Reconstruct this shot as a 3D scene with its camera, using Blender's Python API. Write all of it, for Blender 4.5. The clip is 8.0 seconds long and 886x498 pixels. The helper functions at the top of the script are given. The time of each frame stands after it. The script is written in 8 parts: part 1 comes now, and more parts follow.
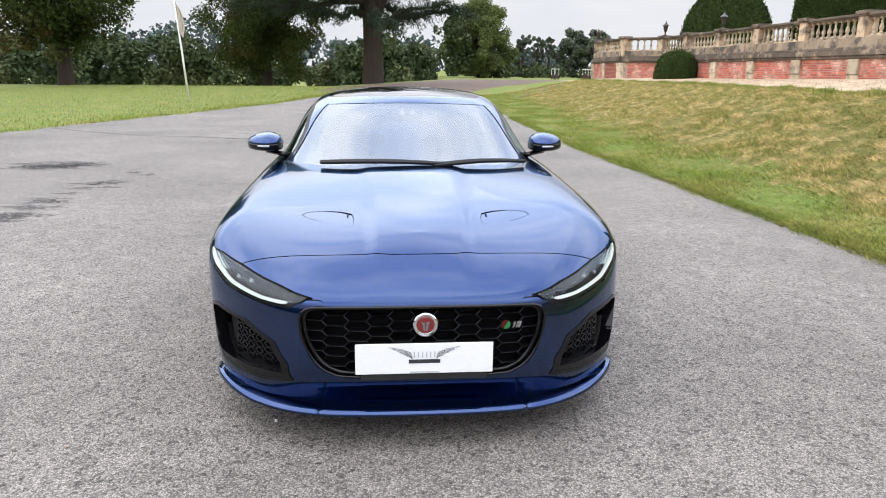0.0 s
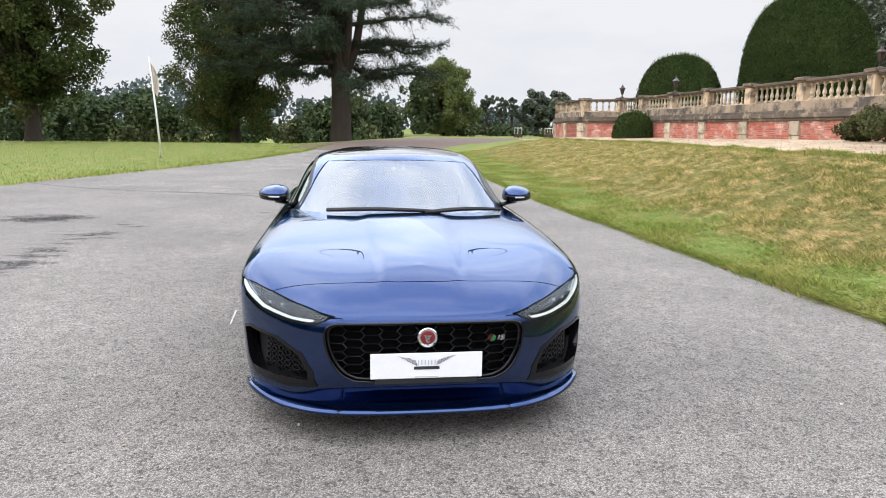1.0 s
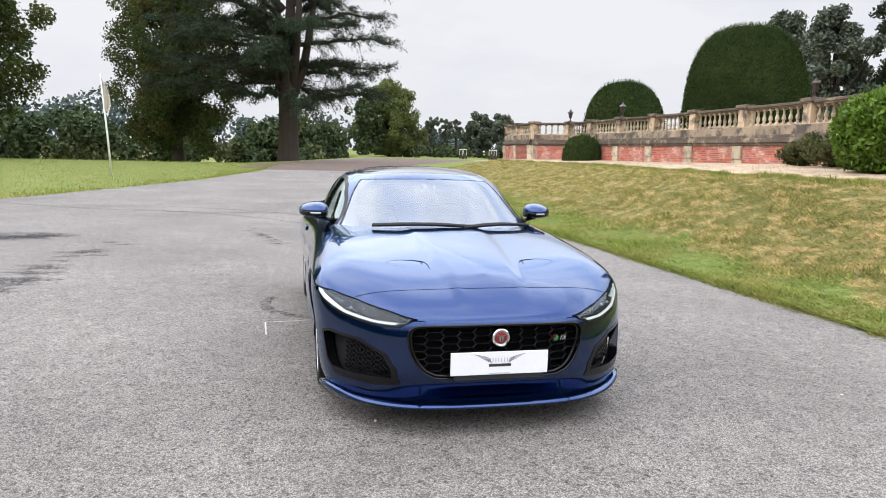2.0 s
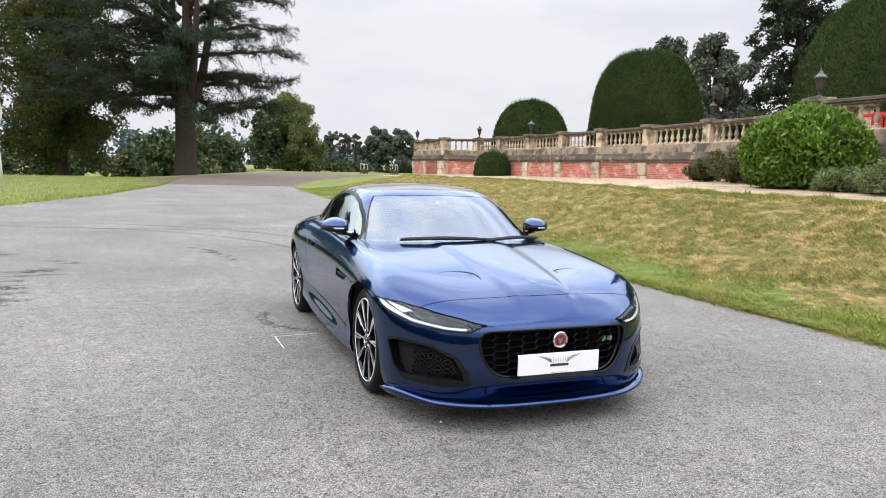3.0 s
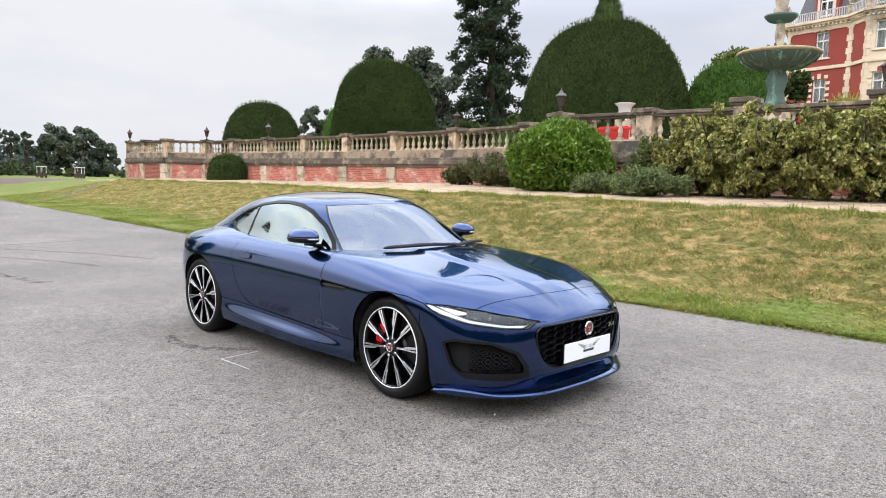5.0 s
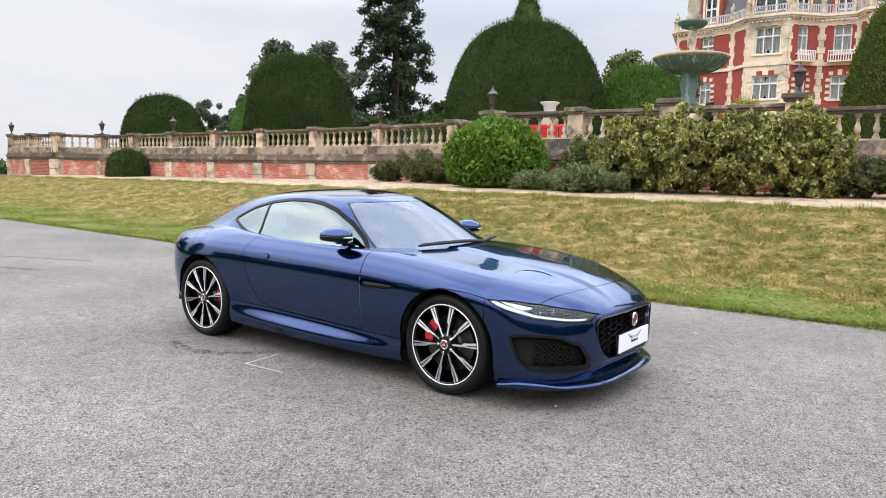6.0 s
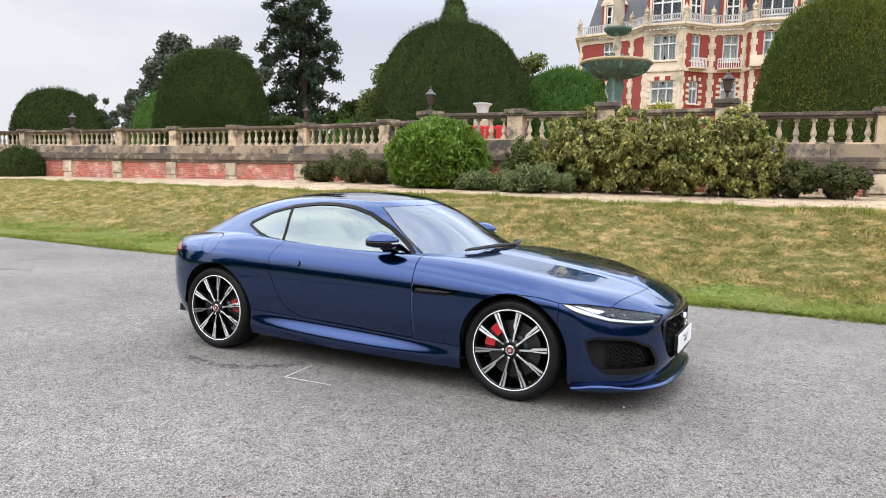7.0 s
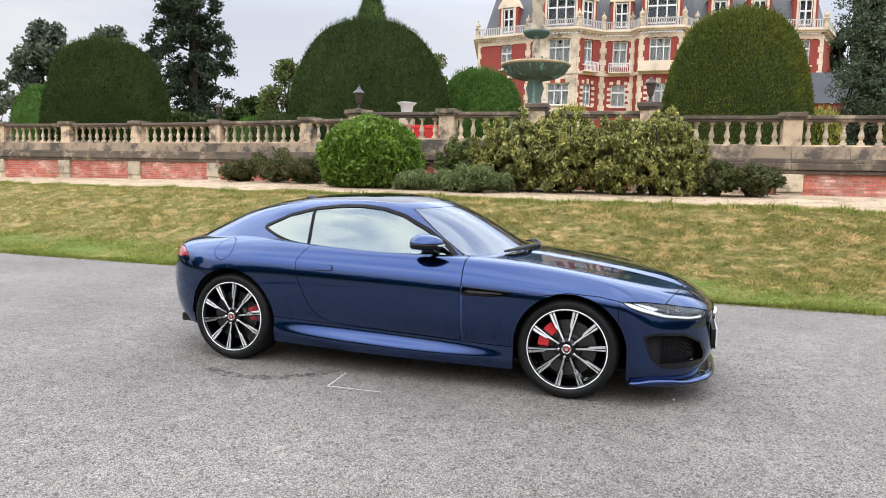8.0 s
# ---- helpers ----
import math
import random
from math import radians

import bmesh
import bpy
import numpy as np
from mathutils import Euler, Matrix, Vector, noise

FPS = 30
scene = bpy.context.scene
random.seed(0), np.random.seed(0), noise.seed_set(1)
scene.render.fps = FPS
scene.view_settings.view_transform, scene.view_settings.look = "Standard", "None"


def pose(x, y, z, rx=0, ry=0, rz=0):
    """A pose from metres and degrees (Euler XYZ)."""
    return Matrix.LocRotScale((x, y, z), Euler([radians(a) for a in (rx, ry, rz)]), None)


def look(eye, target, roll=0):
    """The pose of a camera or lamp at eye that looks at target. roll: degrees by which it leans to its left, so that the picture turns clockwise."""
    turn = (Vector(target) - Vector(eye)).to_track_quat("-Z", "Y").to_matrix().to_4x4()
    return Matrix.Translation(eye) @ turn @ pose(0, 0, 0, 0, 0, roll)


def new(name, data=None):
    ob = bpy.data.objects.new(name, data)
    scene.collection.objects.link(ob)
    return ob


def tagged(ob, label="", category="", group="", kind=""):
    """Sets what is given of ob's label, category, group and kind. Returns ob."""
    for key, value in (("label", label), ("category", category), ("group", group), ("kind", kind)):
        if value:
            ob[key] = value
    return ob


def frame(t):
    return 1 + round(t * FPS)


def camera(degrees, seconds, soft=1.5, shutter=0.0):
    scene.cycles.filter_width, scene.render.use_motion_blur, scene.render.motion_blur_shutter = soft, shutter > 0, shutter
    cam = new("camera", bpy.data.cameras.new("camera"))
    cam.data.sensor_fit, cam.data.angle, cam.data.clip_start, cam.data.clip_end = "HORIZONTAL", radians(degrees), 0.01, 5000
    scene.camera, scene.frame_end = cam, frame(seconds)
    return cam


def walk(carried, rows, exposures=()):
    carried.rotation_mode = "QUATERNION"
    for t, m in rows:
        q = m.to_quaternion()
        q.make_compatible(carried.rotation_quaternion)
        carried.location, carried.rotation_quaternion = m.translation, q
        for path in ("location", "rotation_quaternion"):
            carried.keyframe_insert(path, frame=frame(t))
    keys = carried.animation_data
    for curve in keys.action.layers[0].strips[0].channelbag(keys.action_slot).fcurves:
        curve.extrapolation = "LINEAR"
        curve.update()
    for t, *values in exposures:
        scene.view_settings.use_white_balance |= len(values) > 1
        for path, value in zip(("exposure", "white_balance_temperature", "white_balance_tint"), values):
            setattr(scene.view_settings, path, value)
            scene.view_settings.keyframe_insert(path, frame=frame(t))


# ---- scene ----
cam = camera(64.8, 8.0, soft=1.0)
METRES, EYE, TILT, LEAN, TURN = 7.807, 1.452, 0.0, 0.0, -6.1
ROWS = [
    (0.0, 0.0, 0.0, 0.0, 0.15, -14.43, -0.57),
    (0.5, -0.0013, -0.0483, 0.0025, -1.19, -11.97, -0.64),
    (1.0, -0.0194, -0.0832, 0.0036, -2.66, -9.83, -0.88),
    (1.5, -0.0552, -0.1126, 0.0024, -4.82, -8.76, -1.18),
    (3.0, -0.2307, -0.1394, 0.003, -15.87, -6.64, -1.73),
    (3.5, -0.2938, -0.1275, 0.0026, -22.99, -6.3, -1.66),
    (4.0, -0.3591, -0.1126, 0.0041, -30.65, -5.69, -1.62),
    (4.5, -0.4205, -0.0823, 0.0035, -35.77, -5.58, -1.62),
    (6.0, -0.5754, 0.0481, -0.0015, -48.83, -5.74, -1.59),
    (6.5, -0.6161, 0.1024, -0.001, -52.97, -5.55, -1.59),
    (7.0, -0.6516, 0.1663, -0.0014, -57.19, -5.56, -1.58),
    (7.5, -0.6892, 0.2264, -0.0012, -61.75, -5.46, -1.55),
    (8.0, -0.7148, 0.2932, -0.0026, -66.32, -5.43, -1.51),
]
walk(cam, [(t, pose(0, 0, EYE, TILT, LEAN, TURN) @ pose(METRES * x, METRES * y, METRES * z, 90 + pitch, roll, yaw)) for t, x, y, z, yaw, pitch, roll in ROWS])

# ---- world and sun: a bright overcast sky, brighter overhead than at the horizon ----
scene.view_settings.exposure = 0.0
world = bpy.data.worlds.new("world")
scene.world = world
world.use_nodes = True
wt = world.node_tree
wt.nodes.clear()


def wnode(kind, **inputs):
    n = wt.nodes.new(kind)
    for k, v in inputs.items():
        n.inputs[k].default_value = v
    return n


SUN_UP, SUN_ROT = 60.0, 300.0
sky = wnode("ShaderNodeTexSky")
sky.sky_type, sky.sun_disc = "NISHITA", False
sky.sun_elevation, sky.sun_rotation = radians(SUN_UP), radians(SUN_ROT)
w_co = wnode("ShaderNodeTexCoord")
w_sep = wnode("ShaderNodeSeparateXYZ")
w_rise = wnode("ShaderNodeMapRange")
w_rise.interpolation_type = "SMOOTHSTEP"
w_rise.inputs["From Min"].default_value, w_rise.inputs["From Max"].default_value = 0.2, 0.46
w_rise.inputs["To Min"].default_value, w_rise.inputs["To Max"].default_value = 0.95, 3.7
w_map = wnode("ShaderNodeMapping")
w_map.inputs["Scale"].default_value = (1.0, 1.0, 3.2)
w_noise = wnode("ShaderNodeTexNoise", Scale=1.7, Detail=7.0, Roughness=0.55)
w_ramp = wnode("ShaderNodeValToRGB")
w_ramp.color_ramp.elements[0].position, w_ramp.color_ramp.elements[0].color = 0.4, (0.54, 0.62, 0.82, 1)
w_ramp.color_ramp.elements[1].position, w_ramp.color_ramp.elements[1].color = 0.6, (1.05, 1.05, 1.08, 1)
w_high = wnode("ShaderNodeMapRange")
w_high.inputs["From Min"].default_value, w_high.inputs["From Max"].default_value = 0.12, 0.55
w_high.inputs["To Min"].default_value = 0.3
w_tone = wnode("ShaderNodeMix")
w_tone.data_type = "RGBA"
w_tone.inputs["A"].default_value = (0.95, 0.955, 1.0, 1)
w_mul = wnode("ShaderNodeVectorMath")
w_mul.operation = "SCALE"
w_skys = wnode("ShaderNodeVectorMath")
w_skys.operation = "SCALE"
w_skys.inputs["Scale"].default_value = 0.07
w_mix = wnode("ShaderNodeMix")
w_mix.data_type = "RGBA"
w_mix.inputs["Factor"].default_value = 0.9
w_bg = wnode("ShaderNodeBackground", Strength=1.0)
w_out = wnode("ShaderNodeOutputWorld")
for a, b in (
    (w_co.outputs["Generated"], w_sep.inputs[0]), (w_sep.outputs["Z"], w_rise.inputs["Value"]),
    (w_co.outputs["Generated"], w_map.inputs["Vector"]), (w_map.outputs[0], w_noise.inputs["Vector"]),
    (w_noise.outputs["Fac"], w_ramp.inputs["Fac"]), (w_sep.outputs["Z"], w_high.inputs["Value"]), (w_high.outputs[0], w_tone.inputs["Factor"]), (w_ramp.outputs["Color"], w_tone.inputs["B"]), (w_tone.outputs["Result"], w_mul.inputs[0]),
    (w_rise.outputs["Result"], w_mul.inputs["Scale"]), (sky.outputs["Color"], w_skys.inputs[0]),
    (w_skys.outputs[0], w_mix.inputs["A"]), (w_mul.outputs[0], w_mix.inputs["B"]),
    (w_mix.outputs["Result"], w_bg.inputs["Color"]), (w_bg.outputs[0], w_out.inputs[0]),
):
    wt.links.new(a, b)

sun = new("sun", bpy.data.lights.new("sun", "SUN"))
sun.data.energy, sun.data.angle, sun.data.color = 1.3, radians(120), (1.0, 0.92, 0.82)
sun.matrix_world = look((0, 0, 0), (math.sin(radians(SUN_ROT)) * -1, math.cos(radians(SUN_ROT)) * -1, -math.tan(radians(SUN_UP))))


# ---- materials ----
def mat(name, base, other=None, rough=0.7, metal=0.0, big=1.5, fine=60.0, amount=0.5, bump=0.0, bump_scale=None, each=0.0,
        coat=0.0, spec=0.5, third=None, third_scale=0.35, third_at=0.55, stretch=None, edge=0.085, island=0.0, thin=0.0):
    """A surface: base and other mixed by noise at two scales, a third colour in large patches, fine relief, and a
    difference from piece to piece."""
    m = bpy.data.materials.new(name)
    m.use_nodes = True
    nt = m.node_tree
    b = nt.nodes["Principled BSDF"]
    b.inputs["Roughness"].default_value, b.inputs["Metallic"].default_value = rough, metal
    b.inputs["Coat Weight"].default_value, b.inputs["Specular IOR Level"].default_value = coat, spec
    b.inputs["Coat Roughness"].default_value = 0.02
    other = other or tuple(c * 0.7 for c in base)
    geo = nt.nodes.new("ShaderNodeNewGeometry")
    where = geo.outputs["Position"]
    if stretch:
        mp = nt.nodes.new("ShaderNodeMapping")
        mp.inputs["Scale"].default_value = stretch
        nt.links.new(where, mp.inputs["Vector"])
        where = mp.outputs[0]

    def noi(scale, detail=3.0, ragged=0.5):
        n = nt.nodes.new("ShaderNodeTexNoise")
        n.inputs["Scale"].default_value, n.inputs["Detail"].default_value, n.inputs["Roughness"].default_value = scale, detail, ragged
        nt.links.new(where, n.inputs["Vector"])
        return n.outputs["Fac"]

    def math_node(op, a, c):
        n = nt.nodes.new("ShaderNodeMath")
        n.operation = op
        for i, v in enumerate((a, c)):
            if isinstance(v, (int, float)):
                n.inputs[i].default_value = v
            else:
                nt.links.new(v, n.inputs[i])
        return n.outputs[0]

    def mix_rgb(f, a, c):
        n = nt.nodes.new("ShaderNodeMix")
        n.data_type = "RGBA"
        for sock, v in (("Factor", f), ("A", a), ("B", c)):
            if isinstance(v, tuple):
                n.inputs[sock].default_value = (*v, 1)
            elif isinstance(v, (int, float)):
                n.inputs[sock].default_value = v
            else:
                nt.links.new(v, n.inputs[sock])
        return n.outputs["Result"]

    def span(v, lo, hi):
        n = nt.nodes.new("ShaderNodeMapRange")
        n.inputs["From Min"].default_value, n.inputs["From Max"].default_value = lo, hi
        nt.links.new(v, n.inputs["Value"])
        return n.outputs["Result"]

    fine_v = noi(fine, 2.0)
    f = math_node("ADD", math_node("MULTIPLY", span(noi(big, 4.0), 0.3, 0.7), 1 - amount), math_node("MULTIPLY", span(fine_v, 0.3, 0.7), amount))
    col = mix_rgb(f, base, other)
    if third:
        col = mix_rgb(span(noi(third_scale, 8.0, 0.68), third_at - edge, third_at + edge), col, third)
    for amount_each, kind, socket in ((each, "ShaderNodeObjectInfo", "Random"), (island, "ShaderNodeNewGeometry", "Random Per Island")):
        if amount_each:
            info = nt.nodes.new(kind)
            hsv = nt.nodes.new("ShaderNodeHueSaturation")
            nt.links.new(math_node("ADD", math_node("MULTIPLY", info.outputs[socket], amount_each), 1 - amount_each / 2), hsv.inputs["Value"])
            nt.links.new(col, hsv.inputs["Color"])
            col = hsv.outputs["Color"]
    nt.links.new(col, b.inputs["Base Color"])
    if bump:
        bp = nt.nodes.new("ShaderNodeBump")
        bp.inputs["Strength"].default_value, bp.inputs["Distance"].default_value = bump, 0.02
        nt.links.new(noi(bump_scale or fine, 4.0), bp.inputs["Height"])
        nt.links.new(bp.outputs[0], b.inputs["Normal"])
    if thin:
        # leaves and blades let part of the light through
        tr, mx = nt.nodes.new("ShaderNodeBsdfTranslucent"), nt.nodes.new("ShaderNodeMixShader")
        nt.links.new(col, tr.inputs["Color"])
        mx.inputs[0].default_value = thin
        nt.links.new(b.outputs[0], mx.inputs[1])
        nt.links.new(tr.outputs[0], mx.inputs[2])
        nt.links.new(mx.outputs[0], nt.nodes["Material Output"].inputs["Surface"])
    return m


def glass_material(name, tint, gloss=1.0, mirror=(0.84, 0.92, 0.97)):
    """Tinted car glass: mirror-like by its angle, otherwise a tinted view through."""
    m = bpy.data.materials.new(name)
    m.use_nodes = True
    nt = m.node_tree
    nt.nodes.clear()
    out, mix = nt.nodes.new("ShaderNodeOutputMaterial"), nt.nodes.new("ShaderNodeMixShader")
    clear, shine, fres = nt.nodes.new("ShaderNodeBsdfTransparent"), nt.nodes.new("ShaderNodeBsdfGlossy"), nt.nodes.new("ShaderNodeFresnel")
    clear.inputs["Color"].default_value = (*tint, 1)
    shine.inputs["Roughness"].default_value = 0.015
    shine.inputs["Color"].default_value = (*mirror, 1)
    fres.inputs["IOR"].default_value = gloss
    nt.links.new(fres.outputs[0], mix.inputs[0])
    nt.links.new(clear.outputs[0], mix.inputs[1])
    nt.links.new(shine.outputs[0], mix.inputs[2])
    nt.links.new(mix.outputs[0], out.inputs[0])
    return m


def stone_mix(name, tone, grain, veil=0.0):
    """Worn asphalt: packed chips of stone of different greys in a darker binder, with large stains and tyre polish."""
    m = bpy.data.materials.new(name)
    m.use_nodes = True
    nt = m.node_tree
    b = nt.nodes["Principled BSDF"]
    b.inputs["Roughness"].default_value, b.inputs["Specular IOR Level"].default_value = 0.8, 0.35
    geo = nt.nodes.new("ShaderNodeNewGeometry")

    def tex(kind, scale, **more):
        n = nt.nodes.new(kind)
        n.inputs["Scale"].default_value = scale
        for k, v in more.items():
            n.inputs[k].default_value = v
        nt.links.new(geo.outputs["Position"], n.inputs["Vector"])
        return n

    def ramp(v, lo, hi, a, c):
        n = nt.nodes.new("ShaderNodeMapRange")
        for k, x in (("From Min", lo), ("From Max", hi), ("To Min", a), ("To Max", c)):
            n.inputs[k].default_value = x
        nt.links.new(v, n.inputs["Value"])
        return n.outputs[0]

    def times(a, c):
        n = nt.nodes.new("ShaderNodeMath")
        n.operation = "MULTIPLY"
        nt.links.new(a, n.inputs[0])
        nt.links.new(c, n.inputs[1])
        return n.outputs[0]

    chips = tex("ShaderNodeTexVoronoi", 140.0)
    bits = tex("ShaderNodeTexVoronoi", 62.0)
    sep = nt.nodes.new("ShaderNodeSeparateColor")
    nt.links.new(chips.outputs["Color"], sep.inputs[0])
    sep2 = nt.nodes.new("ShaderNodeSeparateColor")
    nt.links.new(bits.outputs["Color"], sep2.inputs[0])
    v = ramp(sep.outputs[0], 0, 1, 0.48, 1.52)
    v = times(v, ramp(chips.outputs["Distance"], 0.25, 0.75, 1.12, 0.5))
    v = times(v, ramp(sep2.outputs[0], 0.8, 1.0, 1.05, 0.4))
    v = times(v, ramp(tex("ShaderNodeTexNoise", 7.0, Detail=4.0).outputs["Fac"], 0.3, 0.7, 0.87, 1.13))
    v = times(v, ramp(tex("ShaderNodeTexNoise", 0.5, Detail=5.0).outputs["Fac"], 0.32, 0.68, 0.8, 1.16))
    v = times(v, ramp(tex("ShaderNodeTexNoise", 0.16, Detail=3.0).outputs["Fac"], 0.56, 0.68, 1.0, 0.86))
    col = nt.nodes.new("ShaderNodeVectorMath")
    col.operation = "SCALE"
    col.inputs[0].default_value = tone
    nt.links.new(v, col.inputs["Scale"])
    nt.links.new(col.outputs[0], b.inputs["Base Color"])
    bp = nt.nodes.new("ShaderNodeBump")
    bp.inputs["Strength"].default_value, bp.inputs["Distance"].default_value = 0.8 * grain, 0.006
    bp.invert = True
    nt.links.new(chips.outputs["Distance"], bp.inputs["Height"])
    nt.links.new(bp.outputs[0], b.inputs["Normal"])
    if veil:
        # a thin film of rubber or oil that the chips show through in patches
        nt.links.new(ramp(tex("ShaderNodeTexNoise", 16.0, Detail=5.0, Roughness=0.7).outputs["Fac"], 0.4, 0.62, 0.0, veil), b.inputs["Alpha"])
    return m


M = {}
M["asphalt"] = stone_mix("asphalt", (0.219, 0.2, 0.179), 1.0)
M["asphalt_dark"] = stone_mix("asphalt_dark", (0.1, 0.095, 0.09), 1.0, 0.75)
M["asphalt_mark"] = stone_mix("asphalt_mark", (0.1, 0.093, 0.086), 1.0, 0.6)
M["grass"] = mat("grass", (0.21, 0.18, 0.064), (0.085, 0.095, 0.025), rough=0.95, spec=0.15, big=4.5, fine=24, amount=0.5, bump=0.9, bump_scale=60, third=(0.34, 0.25, 0.115), third_scale=5.0, third_at=0.555, edge=0.075, stretch=(1, 0.6, 1))
M["lawn"] = mat("lawn", (0.15, 0.195, 0.045), (0.085, 0.115, 0.028), rough=0.95, spec=0.15, big=0.9, fine=14, amount=0.55, bump=0.9, bump_scale=20, third=(0.22, 0.2, 0.07), third_scale=0.9, third_at=0.57, edge=0.12)
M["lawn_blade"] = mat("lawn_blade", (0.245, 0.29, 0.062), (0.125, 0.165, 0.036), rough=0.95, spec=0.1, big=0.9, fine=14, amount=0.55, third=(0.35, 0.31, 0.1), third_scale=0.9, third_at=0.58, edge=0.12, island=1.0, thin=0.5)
M["blade"] = mat("blade", (0.37, 0.32, 0.11), (0.14, 0.16, 0.038), rough=0.9, spec=0.1, big=4.5, fine=24, amount=0.5, third=(0.58, 0.435, 0.205), third_scale=5.0, third_at=0.555, edge=0.075, stretch=(1, 0.6, 1), island=1.1, thin=0.5)
M["gravel"] = mat("gravel", (0.5, 0.385, 0.25), (0.34, 0.255, 0.165), rough=0.95, big=0.8, fine=55, amount=0.55, bump=0.9, bump_scale=60, third=(0.24, 0.17, 0.105), third_scale=1.6, third_at=0.56)
M["earth"] = mat("earth", (0.12, 0.08, 0.058), (0.075, 0.052, 0.04), rough=0.95, big=0.6, fine=30, bump=0.6)
M["stone"] = mat("stone", (0.6, 0.455, 0.3), (0.4, 0.3, 0.2), rough=0.9, big=2.2, fine=38, amount=0.4, bump=0.5, bump_scale=30, third=(0.1, 0.085, 0.072), third_scale=2.2, third_at=0.54, edge=0.07, each=0.5)
M["stone_pale"] = mat("stone_pale", (0.6, 0.5, 0.36), (0.42, 0.345, 0.245), rough=0.9, big=3, fine=40, amount=0.4, bump=0.4, third=(0.2, 0.165, 0.125), third_scale=2.8, third_at=0.57, each=0.4)
M["stone_dark"] = mat("stone_dark", (0.17, 0.13, 0.094), (0.058, 0.047, 0.037), rough=0.95, big=1.5, fine=30, amount=0.4, bump=0.6, third=(0.34, 0.27, 0.19), third_scale=2.0, third_at=0.6, edge=0.06, each=0.3)
M["stone_stained"] = mat("stone_stained", (0.4, 0.305, 0.21), (0.24, 0.185, 0.13), rough=0.92, big=2.2, fine=38, amount=0.4, bump=0.5, bump_scale=30, third=(0.085, 0.072, 0.06), third_scale=1.8, third_at=0.53, edge=0.07, each=0.4)
M["mortar"] = mat("mortar", (0.5, 0.37, 0.3), (0.38, 0.27, 0.22), rough=0.95, big=2, fine=60, bump=0.4)
M["brick"] = mat("brick", (0.46, 0.135, 0.09), (0.34, 0.095, 0.065), rough=0.9, big=1.3, fine=45, amount=0.4, bump=0.5, third=(0.56, 0.34, 0.27), third_scale=1.3, third_at=0.56, edge=0.07, each=0.6, island=0.55)
M["yew"] = mat("yew", (0.054, 0.08, 0.021), (0.026, 0.043, 0.012), rough=0.95, spec=0.12, big=0.7, fine=20, amount=0.3, island=1.0)
M["yew_gold"] = mat("yew_gold", (0.1, 0.13, 0.024), (0.05, 0.076, 0.016), rough=0.95, spec=0.12, big=0.5, fine=20, amount=0.3, island=0.7, third=(0.14, 0.14, 0.022), third_scale=0.35, third_at=0.55, edge=0.12)
M["box_green"] = mat("box_green", (0.085, 0.165, 0.03), (0.05, 0.105, 0.02), rough=0.9, spec=0.15, big=1.2, fine=20, island=0.6, thin=0.2)
M["leaf_bright"] = mat("leaf_bright", (0.17, 0.265, 0.03), (0.06, 0.125, 0.013), rough=0.5, spec=0.35, big=2, fine=20, island=0.9, thin=0.3)
M["leaf_mixed"] = mat("leaf_mixed", (0.32, 0.305, 0.085), (0.1, 0.125, 0.03), rough=0.55, spec=0.3, big=3, fine=20, amount=0.3, island=1.4, third=(0.62, 0.54, 0.24), third_scale=11.0, third_at=0.59, edge=0.05, thin=0.3)
M["leaf_grey"] = mat("leaf_grey", (0.2, 0.235, 0.1), (0.1, 0.13, 0.05), rough=0.9, spec=0.2, big=2, fine=20, island=0.8, thin=0.3)
M["leaf_dark"] = mat("leaf_dark", (0.055, 0.08, 0.022), (0.03, 0.05, 0.013), rough=0.8, spec=0.2, big=1, fine=20, island=0.7, thin=0.2)
M["leaf_oak"] = mat("leaf_oak", (0.065, 0.085, 0.02), (0.032, 0.048, 0.013), rough=0.85, spec=0.2, big=0.3, fine=10, island=0.7, third=(0.12, 0.09, 0.03), third_scale=0.25, third_at=0.6, thin=0.25)
M["leaf_cedar"] = mat("leaf_cedar", (0.05, 0.07, 0.04), (0.022, 0.035, 0.02), rough=0.9, spec=0.15, big=0.3, fine=10, island=0.8, thin=0.15)
M["leaf_lime"] = mat("leaf_lime", (0.16, 0.185, 0.06), (0.075, 0.1, 0.032), rough=0.85, spec=0.2, big=0.3, fine=10, island=0.8, thin=0.25)
M["leaf_far"] = mat("leaf_far", (0.078, 0.102, 0.046), (0.036, 0.054, 0.027), rough=0.9, spec=0.1, big=0.12, fine=2, amount=0.3, island=0.5, third=(0.1, 0.11, 0.05), third_scale=0.07, third_at=0.55, edge=0.03)
# distance haze painted into the leaf colour as a blue-grey tone
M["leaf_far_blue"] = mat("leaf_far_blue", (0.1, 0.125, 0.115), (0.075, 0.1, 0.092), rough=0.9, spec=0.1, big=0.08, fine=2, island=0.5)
M["leaf_cypress"] = mat("leaf_cypress", (0.1, 0.13, 0.075), (0.05, 0.07, 0.04), rough=0.9, spec=0.2, big=1.0, fine=12, island=0.8)
M["dead_leaf"] = mat("dead_leaf", (0.32, 0.2, 0.11), (0.2, 0.12, 0.065), rough=0.9, spec=0.2, island=0.8)
M["leaf_low"] = mat("leaf_low", (0.1, 0.12, 0.04), (0.05, 0.06, 0.022), rough=0.8, spec=0.2, big=1, fine=20, island=0.8, third=(0.14, 0.1, 0.05), third_scale=4.0, third_at=0.58, thin=0.3)
